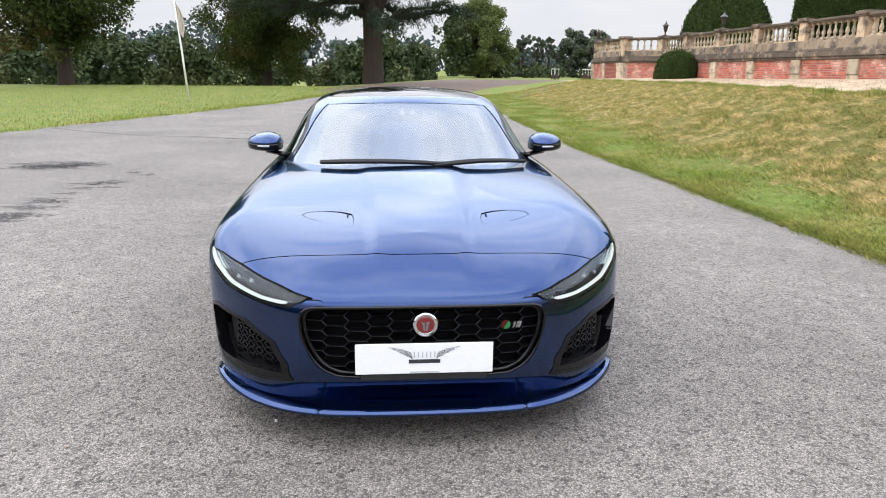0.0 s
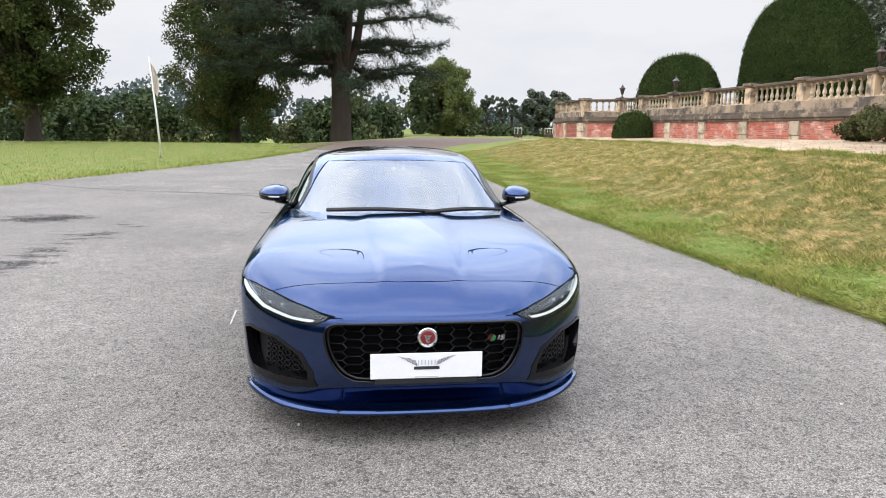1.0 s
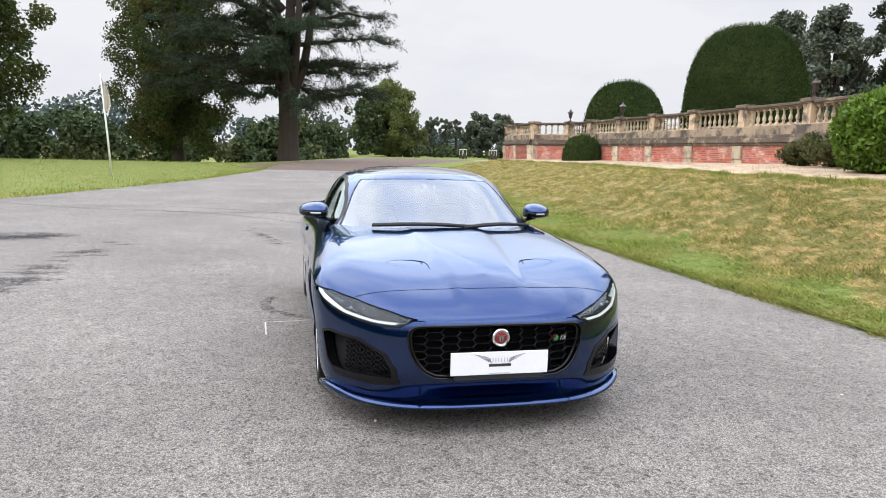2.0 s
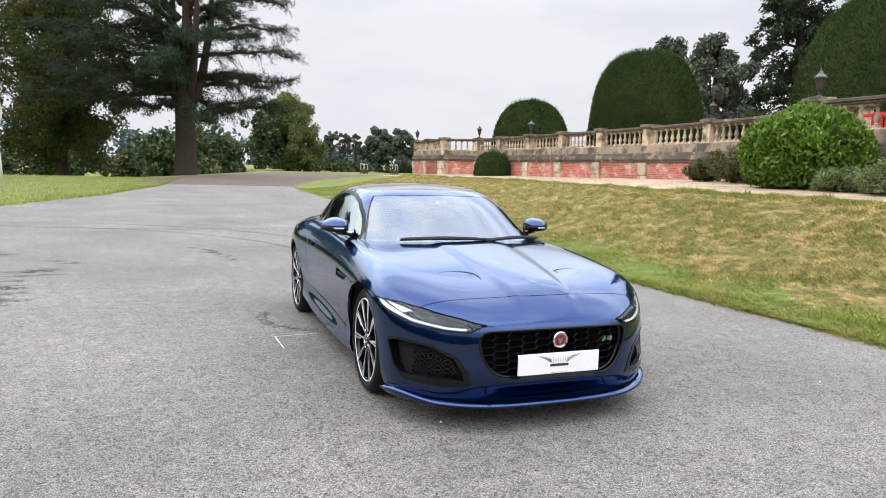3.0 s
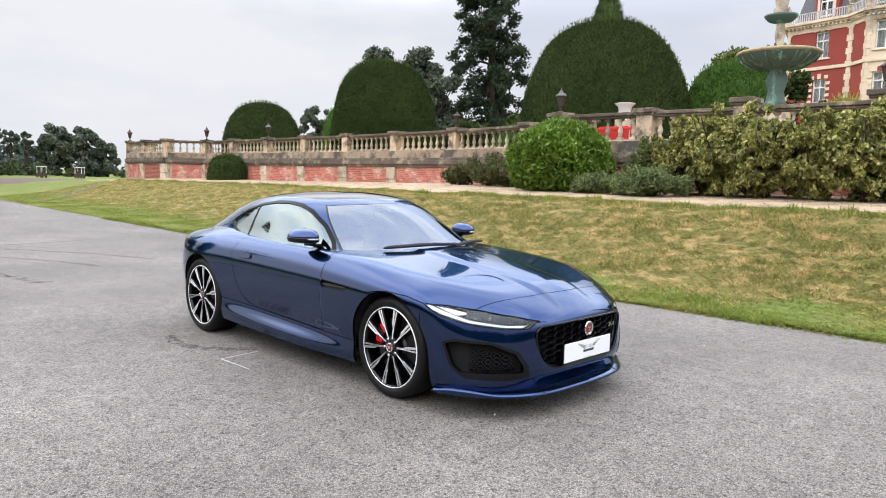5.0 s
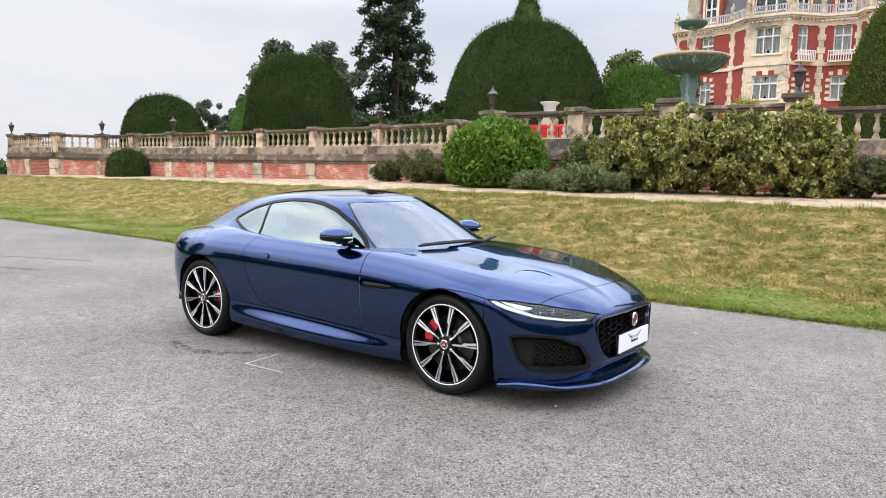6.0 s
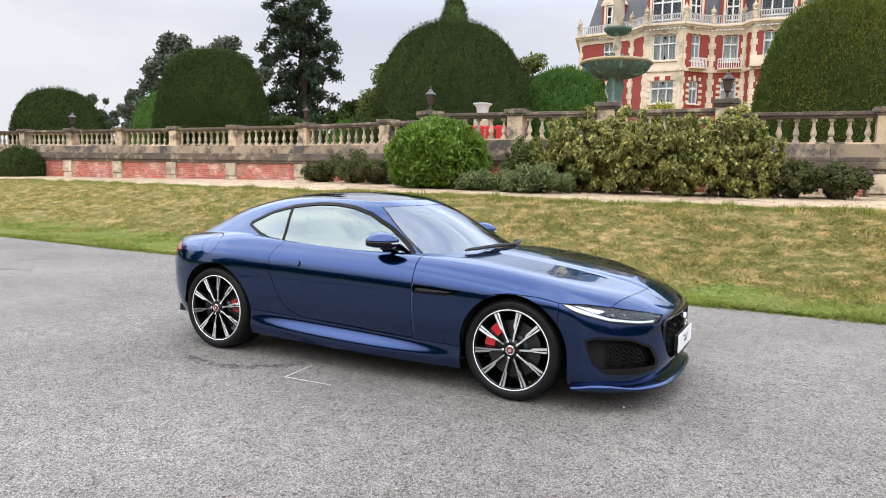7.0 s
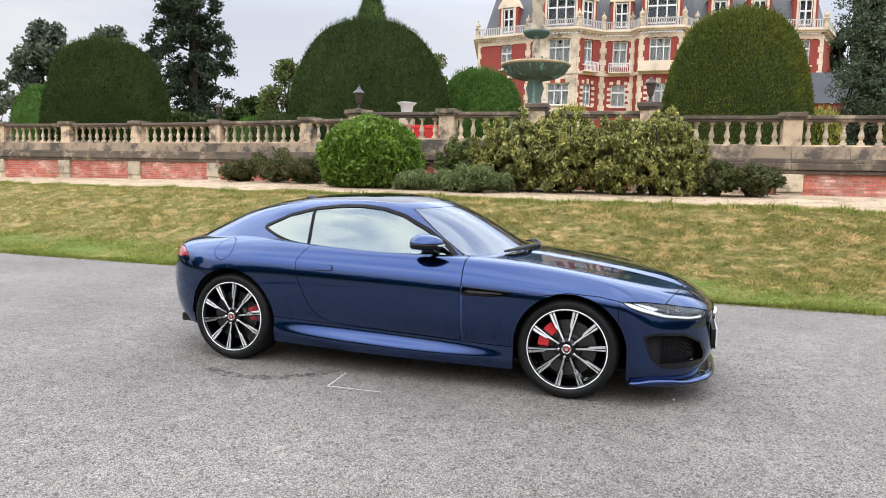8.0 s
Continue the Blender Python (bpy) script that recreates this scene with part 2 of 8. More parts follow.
# green paled and greyed to stand in for haze over the farther trees
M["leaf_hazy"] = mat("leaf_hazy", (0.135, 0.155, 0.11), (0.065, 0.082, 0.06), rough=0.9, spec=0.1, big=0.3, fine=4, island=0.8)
M["bark"] = mat("bark", (0.06, 0.045, 0.035), (0.03, 0.023, 0.018), rough=0.95, spec=0.2, big=3, fine=25, bump=1.0, bump_scale=14, stretch=(1, 1, 0.2))
M["bright_yellow"] = mat("bright_yellow", (0.38, 0.33, 0.05), (0.2, 0.24, 0.04), rough=0.6, big=2, fine=20, island=0.7)
M["white_paint"] = mat("white_paint", (0.78, 0.77, 0.74), (0.68, 0.67, 0.65), rough=0.5, big=1, fine=40)
M["white_worn"] = mat("white_worn", (0.58, 0.56, 0.55), (0.4, 0.385, 0.37), rough=0.7, big=1.2, fine=14, third=(0.26, 0.245, 0.23), third_scale=1.1, third_at=0.6)
M["iron"] = mat("iron", (0.035, 0.022, 0.017), (0.06, 0.032, 0.022), rough=0.6, big=4, fine=40)
M["lead"] = mat("lead", (0.11, 0.11, 0.115), (0.07, 0.07, 0.075), rough=0.6, big=4, fine=40)
M["red_paint"] = mat("red_paint", (0.62, 0.03, 0.025), (0.5, 0.02, 0.02), rough=0.5)
M["verdigris"] = mat("verdigris", (0.1, 0.165, 0.13), (0.06, 0.085, 0.066), rough=0.7, big=3, fine=25, amount=0.3, bump=0.4, third=(0.2, 0.36, 0.3), third_scale=3.0, third_at=0.58, edge=0.05, stretch=(1, 1, 0.35))
M["ochre"] = mat("ochre", (0.42, 0.31, 0.16), (0.26, 0.2, 0.11), rough=0.7, big=4, fine=30, third=(0.13, 0.16, 0.12), third_scale=4.0, third_at=0.58)
M["house_brick"] = mat("house_brick", (0.3, 0.056, 0.039), (0.23, 0.042, 0.031), rough=0.9, big=0.6, fine=14, amount=0.4, bump=0.3)
M["house_stone"] = mat("house_stone", (0.76, 0.63, 0.48), (0.6, 0.49, 0.36), rough=0.9, big=0.8, fine=12, amount=0.4, third=(0.36, 0.3, 0.22), third_scale=0.6, third_at=0.6)
M["slate"] = mat("slate", (0.13, 0.135, 0.15), (0.08, 0.083, 0.09), rough=0.7, big=0.8, fine=9, amount=0.6, bump=0.5)
M["house_glass"] = mat("house_glass", (0.06, 0.07, 0.085), (0.04, 0.045, 0.055), rough=0.05, big=0.5, fine=3, spec=0.8)
M["curtain"] = mat("curtain", (0.8, 0.78, 0.74), (0.66, 0.64, 0.61), rough=0.9, big=3, fine=12, stretch=(3, 3, 0.2))
M["flag"] = mat("flag", (0.72, 0.66, 0.56), (0.55, 0.5, 0.44), rough=0.8, big=3, fine=40)
M["chalk"] = mat("chalk", (0.55, 0.55, 0.54), (0.4, 0.4, 0.39), rough=0.9, big=8, fine=60)
M["timber"] = mat("timber", (0.2, 0.14, 0.09), (0.13, 0.09, 0.06), rough=0.8, big=3, fine=40)


# ---- building helpers ----
def link_mesh(name, verts, faces, material, parent=None, label="", smooth=False):
    me = bpy.data.meshes.new(name)
    me.from_pydata([tuple(v) for v in verts], [], [tuple(f) for f in faces])
    if smooth:
        me.shade_smooth()
    for one in material if isinstance(material, (list, tuple)) else (material,):
        me.materials.append(one)
    ob = new(name, me)
    if parent:
        ob.parent = parent
    if label:
        ob["label"] = label
    return ob


def part(name, bm, material, parent=None, label="", smooth=False):
    me = bpy.data.meshes.new(name)
    bm.to_mesh(me)
    bm.free()
    if smooth:
        me.shade_smooth()
    me.materials.append(material)
    ob = new(name, me)
    if parent:
        ob.parent = parent
    if label:
        ob["label"] = label
    return ob


def add_box(bm, x0, x1, y0, y1, z0, z1, bevel=0.0, m=None):
    vs = bmesh.ops.create_cube(bm, size=1, matrix=Matrix.Translation(((x0 + x1) / 2, (y0 + y1) / 2, (z0 + z1) / 2)) @ Matrix.Diagonal((x1 - x0, y1 - y0, z1 - z0, 1)))["verts"]
    if bevel:
        es = list({e for v in vs for e in v.link_edges})
        vs = list({v for f in bmesh.ops.bevel(bm, geom=es, offset=bevel, segments=2, affect="EDGES", profile=0.6)["faces"] for v in f.verts} | {v for v in vs if v.is_valid})
    if m is not None:
        bmesh.ops.transform(bm, matrix=m, verts=[v for v in vs if v.is_valid])
    return vs


def box(name, x0, x1, y0, y1, z0, z1, material, parent=None, bevel=0.0, label="", m=None):
    bm = bmesh.new()
    add_box(bm, x0, x1, y0, y1, z0, z1, bevel)
    if m is not None:
        bmesh.ops.transform(bm, matrix=m, verts=bm.verts)
    return part(name, bm, material, parent, label)


def lathe(bm, profile, seg=12, m=None, square=False, caps=True):
    """A turned shape from (radius, z) pairs; square: with four flat sides."""
    rings = []
    for r, z in profile:
        ring = []
        for i in range(4 if square else seg):
            a = math.pi / 4 + math.tau * i / (4 if square else seg)
            rr = r * (math.sqrt(2) if square else 1)
            v = Vector((rr * math.cos(a), rr * math.sin(a), z))
            ring.append(bm.verts.new(m @ v if m is not None else v))
        rings.append(ring)
    for a, b in zip(rings, rings[1:]):
        for i in range(len(a)):
            bm.faces.new((a[i], a[(i + 1) % len(a)], b[(i + 1) % len(a)], b[i]))
    if caps:
        bm.faces.new(rings[0][::-1])
        bm.faces.new(rings[-1])


def tube(bm, pts, radii, seg=8):
    """A round rod along pts with a radius at each."""
    pts = [Vector(p) for p in pts]
    rings = []
    for i, p in enumerate(pts):
        d = (pts[min(i + 1, len(pts) - 1)] - pts[max(i - 1, 0)]).normalized()
        side = d.cross(Vector((0, 0, 1)) if abs(d.z) < 0.9 else Vector((1, 0, 0))).normalized()
        up = side.cross(d)
        r = radii[i] if isinstance(radii, (list, tuple)) else radii
        rings.append([bm.verts.new(p + (side * math.cos(math.tau * k / seg) + up * math.sin(math.tau * k / seg)) * r) for k in range(seg)])
    for a, b in zip(rings, rings[1:]):
        for i in range(seg):
            bm.faces.new((a[i], a[(i + 1) % seg], b[(i + 1) % seg], b[i]))
    bm.faces.new(rings[0][::-1])
    bm.faces.new(rings[-1])


def empty(name, m, label="", category="", group="", kind=""):
    ob = new(name)
    ob.empty_display_size = 0.1
    ob.matrix_world = m
    return tagged(ob, label, category, group, kind)


def fast_mesh(name, co, quads, material, parent=None, label="", smooth=False):
    """Many loose faces at once; co: n x 3, quads: m x 3 or m x 4."""
    me = bpy.data.meshes.new(name)
    n, k = quads.shape
    me.vertices.add(len(co))
    me.vertices.foreach_set("co", np.asarray(co, np.float32).ravel())
    me.loops.add(n * k)
    me.loops.foreach_set("vertex_index", quads.astype(np.int32).ravel())
    me.polygons.add(n)
    me.polygons.foreach_set("loop_start", np.arange(0, n * k, k, dtype=np.int32))
    me.update(calc_edges=True)
    me.validate()
    if smooth:
        me.shade_smooth()
    me.materials.append(material)
    ob = new(name, me)
    if parent:
        ob.parent = parent
    if label:
        ob["label"] = label
    return ob


def leaf_cloud(centres, normals, size, rng, long=1.6, droop=0.0, spread=0.8):
    """One bent leaf (two triangles folded on the rib) at each centre, turned roughly along its normal."""
    n = len(centres)
    d = normals * (1 - spread) + rng.normal(size=(n, 3)) * spread
    d[:, 2] -= droop
    d /= np.linalg.norm(d, axis=1, keepdims=True) + 1e-9
    s = np.cross(d, rng.normal(size=(n, 3)))
    s /= np.linalg.norm(s, axis=1, keepdims=True) + 1e-9
    k = (size * rng.uniform(0.6, 1.3, n))[:, None]
    up = np.cross(s, d)
    a = centres - d * k * long * 0.5
    c = centres + d * k * long * 0.5
    b1 = centres + s * k * 0.5 + up * k * 0.15
    b2 = centres - s * k * 0.5 + up * k * 0.15
    co = np.stack([a, b1, c, b2], 1).reshape(-1, 3)
    return co, np.arange(n * 4).reshape(n, 4)


def on_ball(n, rng):
    p = rng.normal(size=(n, 3))
    return p / np.linalg.norm(p, axis=1, keepdims=True)


# ---- ground, road, bank, terrace ----
def lane_right(y):
    return np.interp(y, [-60, 0, 13, 18, 30, 41, 46, 60, 80, 110], [4.15, 4.12, 4.02, 4.25, 4.85, 5.5, 6.4, 10, 18, 34])


def lane_left(y):
    return np.interp(y, [-60, 0, 13, 16.5, 22, 30, 41, 56, 75, 110], [-120, -60, -11, -8.1, -6.3, -3.9, -1.9, -0.6, 3, 14])


def crest_x(y):
    return np.interp(y, [-30, 2, 10, 14, 20, 27, 38, 50], [7.5, 7.6, 8.0, 8.7, 10.2, 11.6, 11.8, 12.5])


def crest_z(y):
    return np.interp(y, [-30, 0, 12, 25, 38, 48, 62], [1.12, 1.12, 1.12, 1.02, 0.95, 0.7, 0.05])


def ground_z(x, y):
    r, c, top = lane_right(y), crest_x(y), crest_z(y)
    t = np.clip((x - r) / (c - r), 0, 1)
    slope = np.interp(t, [0, 0.18, 0.32, 0.6, 0.85, 0.95, 1], [0, 0.045, 0.13, 0.5, 0.87, 0.96, 1])
    z = top * slope + 0.02
    z = z + np.clip((x - c) / 4, 0, 1) * 0.19 * (top / 1.12)
    inside = (x < r) & (x > lane_left(y)) & (y < 108)
    return np.where(inside, -0.12, z)


rng = np.random.default_rng(5)


def grid_mesh(name, xs, ys, zf, material, kind="structure", label="", category=""):
    gx, gy = np.meshgrid(xs, ys)
    gz = zf(gx, gy)
    nx, ny = len(xs), len(ys)
    idx = np.arange(nx * ny).reshape(ny, nx)
    q = np.stack([idx[:-1, :-1], idx[:-1, 1:], idx[1:, 1:], idx[1:, :-1]], -1).reshape(-1, 4)
    ob = fast_mesh(name, np.stack([gx, gy, gz], -1).reshape(-1, 3), q, material, smooth=True)
    return tagged(ob, label, category, kind=kind)


def bumpy(x, y, k):
    return k * (np.sin(x * 2.3 + 1.7 * np.sin(y * 0.9)) + np.sin(y * 1.9 + 1.3 * np.sin(x * 1.1)) + 0.6 * np.sin(x * 5.1 + y * 4.3))


TRACK = [(4.6, 31.8), (6.3, 33.7), (8.4, 36.0), (9.8, 37.7), (12.2, 41.0)]


def track_y(x):
    return np.interp(x, [p[0] for p in TRACK], [p[1] for p in TRACK])


def fall(x, y):
    """How far the land beyond the lawn's brow lies below it."""
    return 0.045 * np.clip(y - 58, 0, 80) * np.clip((lane_left(y) - 1 - x) / 8, 0, 1)


def verge(y):
    """Width of the greener strip at the foot of the bank."""
    return np.interp(y, [0, 6, 10, 20, 30], [0.85, 0.95, 1.4, 1.9, 2.2])


def ground_full(x, y):
    z = ground_z(x, y)
    off = (y - track_y(x)) * 0.68
    z = z - np.where((x > 4.9) & (x < 12.2), 0.13 * np.exp(-((off / 0.3) ** 2)) * np.clip((x - 4.9) / 0.8, 0, 1), 0)
    tuss = np.clip((x - lane_right(y) - 0.5) / 0.8, 0, 1) * np.clip((crest_x(y) - x) / 0.4, 0, 1)
    z = z + tuss * 0.009 * (np.sin(x * 13 + 2.1 * np.sin(y * 5.3)) * np.sin(y * 6.7 + 1.9 * np.sin(x * 7.1)) + 0.6 * np.sin(x * 23 + y * 3) * np.sin(y * 9.1))
    z = z - fall(x, y)
    far = np.hypot(x, y - 20)
    z = z + np.where((x > lane_right(y) + 0.2), bumpy(x, y, 0.012), 0)
    return z - 0.0008 * np.clip(far - 300, 0, None)


far_steps = [-2600, -1500, -800, -400, -200, -110, -70]
xs = np.array(far_steps + list(np.arange(-50, 3.5, 2.0)) + list(np.arange(3.6, 13.0, 0.11)) + list(np.arange(13.2, 30, 1.5)) + [40, 60, 90, 140, 250, 500, 1000, 2600])
ys = np.array([-2600, -1200, -500, -200, -100] + list(np.arange(-60, -8, 4.0)) + list(np.arange(-8, 50, 0.25)) + list(np.arange(50, 112, 2.0)) + [125, 150, 200, 300, 500, 1000, 2600])
ground = grid_mesh("ground", xs, ys, ground_full, M["grass"], label="sloping lawn with dry straw-coloured patches beside the drive", category="lawn")

ground.data.materials.append(M["lawn"])
centre_x = np.zeros(len(ground.data.polygons) * 3)
ground.data.polygons.foreach_get("center", centre_x)
ground.data.polygons.foreach_set("material_index", ((centre_x[0::3] < lane_right(centre_x[1::3]) + verge(centre_x[1::3]) + bumpy(centre_x[1::3] * 1.7, centre_x[0::3], 0.16)) | (centre_x[1::3] > 60) | ((centre_x[1::3] > track_y(centre_x[0::3]) + 0.3) & (centre_x[0::3] < crest_x(centre_x[1::3])))).astype(np.int32))

# the drive: strips across from its left edge to its right
road_y = np.concatenate([np.arange(-60, -6, 3.0), np.arange(-6, 60, 0.3), np.arange(60, 108, 2.0)])
road_t = np.concatenate([np.linspace(0, 0.9, 30), np.linspace(0.905, 1, 12)])
wob = bumpy(road_y * 0.7, road_y * 1.3, 0.03)
rl, rr = lane_left(road_y) - 0.05 + wob, lane_right(road_y) + 0.02 + np.roll(wob, 7)
rx = rl[:, None] + (rr - rl)[:, None] * road_t[None]
co = np.stack([rx, np.repeat(road_y[:, None], len(road_t), 1), -fall(rx, road_y[:, None])], -1).reshape(-1, 3)
ri = np.arange(rx.size).reshape(rx.shape)
rq = np.stack([ri[:-1, :-1], ri[:-1, 1:], ri[1:, 1:], ri[1:, :-1]], -1).reshape(-1, 4)
road = tagged(fast_mesh("road", co, rq, M["asphalt"]), "worn pale grey asphalt drive with loose grit", "road", kind="structure")

# gravel walk between the bank and the terrace wall
gy = np.arange(-30, 60, 0.4)
g_in = crest_x(gy) + 0.05 + bumpy(gy, gy * 2.1, 0.05)
g_t = np.linspace(0, 1, 14)
gx = g_in[:, None] + (17.0 - g_in)[:, None] * g_t[None]
gyy = np.repeat(gy[:, None], 14, 1)
gz = ground_z(gx, gyy) + np.where(g_t < 0.02, -0.03, 0.035)[None]
gi = np.arange(gx.size).reshape(gx.shape)
gq = np.stack([gi[:-1, :-1], gi[:-1, 1:], gi[1:, 1:], gi[1:, :-1]], -1).reshape(-1, 4)
tagged(fast_mesh("path", np.stack([gx, gyy, gz], -1).reshape(-1, 3), gq, M["gravel"], smooth=True), "pinkish loose gravel path along the foot of the wall", "path", kind="structure")

# worn hollow across the bank: pale grit, bare soil doubling as painted shade
tx = np.linspace(5.0, 12.1, 60)
for k0, k1, mt, words in ((-0.34, -0.02, "gravel", "pale grit on the worn hollow across the bank"), (-0.02, 0.3, "earth", "dark bare soil in the worn hollow across the bank")):
    wv = 0.06 * np.sin(tx * 5.1) + 0.04 * np.sin(tx * 11.0)
    row0, row1 = track_y(tx) + k0 + wv, track_y(tx) + k1 + wv * 0.5
    tv = [(a, b, float(ground_full(np.array(a), np.array(b))) + 0.035) for a, b in zip(tx, row0)] + [(a, b, float(ground_full(np.array(a), np.array(b))) + 0.035) for a, b in zip(tx, row1)]
    tagged(link_mesh("worn_track", tv, [(i, i + 1, i + 61, i + 60) for i in range(59)], M[mt]), words, "track", kind="structure")

# short grass standing on the bank and the verge
nb = 420000
by = -4 + 44 * rng.uniform(0, 1, nb) ** 1.25
bx = lane_right(by) - 0.03 + (crest_x(by) + 0.3 - lane_right(by)) * rng.uniform(0, 1, nb) ** 0.9
ny2 = 26000
by2 = rng.uniform(-4, 22, ny2)
bx2 = lane_right(by2) + rng.normal(0.03, 0.06, ny2)
by, bx = np.concatenate([by, by2]), np.concatenate([bx, bx2])
bz = ground_full(bx, by)
bz = np.where(bz < 0, 0.0, bz)
h = rng.uniform(0.012, 0.06, len(bx)) * np.clip(0.75 + bumpy(bx * 2.1, by * 1.3, 0.3), 0.3, 1.7)
a = rng.uniform(0, math.tau, len(bx))
wd = rng.uniform(0.004, 0.012, len(bx))
lean = rng.normal(0, 0.06, (len(bx), 2)) + np.array([-0.02, 0.0])
p0 = np.stack([bx - np.cos(a) * wd, by - np.sin(a) * wd, bz - 0.01], -1)
p1 = np.stack([bx + np.cos(a) * wd, by + np.sin(a) * wd, bz - 0.01], -1)
p2 = np.stack([bx + lean[:, 0], by + lean[:, 1], bz + h], -1)
near_edge = bx < lane_right(by) + verge(by) + bumpy(by * 1.7, bx, 0.16) + rng.normal(0, 0.38, len(bx))
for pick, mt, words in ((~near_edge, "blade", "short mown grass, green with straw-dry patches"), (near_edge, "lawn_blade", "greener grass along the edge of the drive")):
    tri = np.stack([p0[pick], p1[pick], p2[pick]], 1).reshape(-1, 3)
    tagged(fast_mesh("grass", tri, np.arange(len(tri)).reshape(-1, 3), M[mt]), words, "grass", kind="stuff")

# longer unmown fringe along the top of the bank
nf = 15000
fy = -5 + 45 * rng.uniform(0, 1, nf) ** 1.2
fx = crest_x(fy) + rng.normal(0.0, 0.1, nf) + bumpy(fy * 2.3, fy, 0.05)
fh = rng.uniform(0.03, 0.1, nf) * np.clip(0.8 + bumpy(fy * 3.1, fx, 0.35), 0.3, 1.8)
fz = ground_full(fx, fy)
fa = rng.uniform(0, math.tau, nf)
fl = rng.normal(0, 0.045, (nf, 2)) + np.array([-0.03, 0.0])
p0 = np.stack([fx - np.cos(fa) * 0.009, fy - np.sin(fa) * 0.009, fz - 0.01], -1)
p1 = np.stack([fx + np.cos(fa) * 0.009, fy + np.sin(fa) * 0.009, fz - 0.01], -1)
p2 = np.stack([fx + fl[:, 0], fy + fl[:, 1], fz + fh], -1)
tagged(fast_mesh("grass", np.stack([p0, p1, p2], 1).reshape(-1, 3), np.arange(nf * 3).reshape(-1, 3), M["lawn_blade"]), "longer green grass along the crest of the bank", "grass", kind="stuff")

# fallen leaves along the walk, under the bushes
nd = 2200
dy = rng.uniform(-3, 34, nd)
dx = crest_x(dy) + 0.1 + rng.uniform(0, 1, nd) ** 0.8 * 2.9
dp = np.stack([dx, dy, ground_z(dx, dy) + 0.045], -1)
c, f = leaf_cloud(dp, np.tile(np.array([0.0, 0.0, 1.0]), (nd, 1)), 0.017, rng, long=1.5, spread=0.9)
tagged(fast_mesh("leaf_litter", c, f, M["dead_leaf"]), "dry brown leaves scattered on the gravel walk", "leaf litter", kind="stuff")

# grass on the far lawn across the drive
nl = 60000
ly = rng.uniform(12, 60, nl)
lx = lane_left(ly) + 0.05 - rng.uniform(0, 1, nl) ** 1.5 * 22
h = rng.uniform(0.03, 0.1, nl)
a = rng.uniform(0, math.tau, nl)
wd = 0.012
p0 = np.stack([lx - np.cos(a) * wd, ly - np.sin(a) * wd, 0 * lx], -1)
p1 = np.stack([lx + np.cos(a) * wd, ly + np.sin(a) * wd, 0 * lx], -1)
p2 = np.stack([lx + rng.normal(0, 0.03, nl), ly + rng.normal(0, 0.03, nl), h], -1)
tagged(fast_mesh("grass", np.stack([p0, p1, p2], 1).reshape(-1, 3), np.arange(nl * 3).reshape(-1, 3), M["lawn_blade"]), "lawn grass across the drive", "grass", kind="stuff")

# ---- terrace wall and balustrade ----
TOP, DECK = 3.2, 2.3
terrace = grid_mesh("terrace", np.array([15.6, 18, 24, 32, 40, 60, 90, 140]), np.array([-60, -20, 0, 12, 24, 36, 45.6]), lambda x, y: 0 * x + DECK, M["grass"], label="raised terrace lawn behind the balustrade", category="terrace")


def baluster_mesh():
    bm = bmesh.new()
    lathe(bm, [(0.075, 0), (0.075, 0.07)], square=True)
    lathe(bm, [(0.055, 0.07), (0.06, 0.1), (0.04, 0.13), (0.075, 0.2), (0.078, 0.24), (0.06, 0.31), (0.04, 0.38), (0.034, 0.43), (0.05, 0.45), (0.036, 0.47), (0.05, 0.53)], seg=10)
    lathe(bm, [(0.072, 0.53), (0.072, 0.6)], square=True)
    me = bpy.data.meshes.new("baluster")
    bm.to_mesh(me)
    bm.free()
    me.materials.append(M["stone_pale"])
    return me


BALUSTER = baluster_mesh()


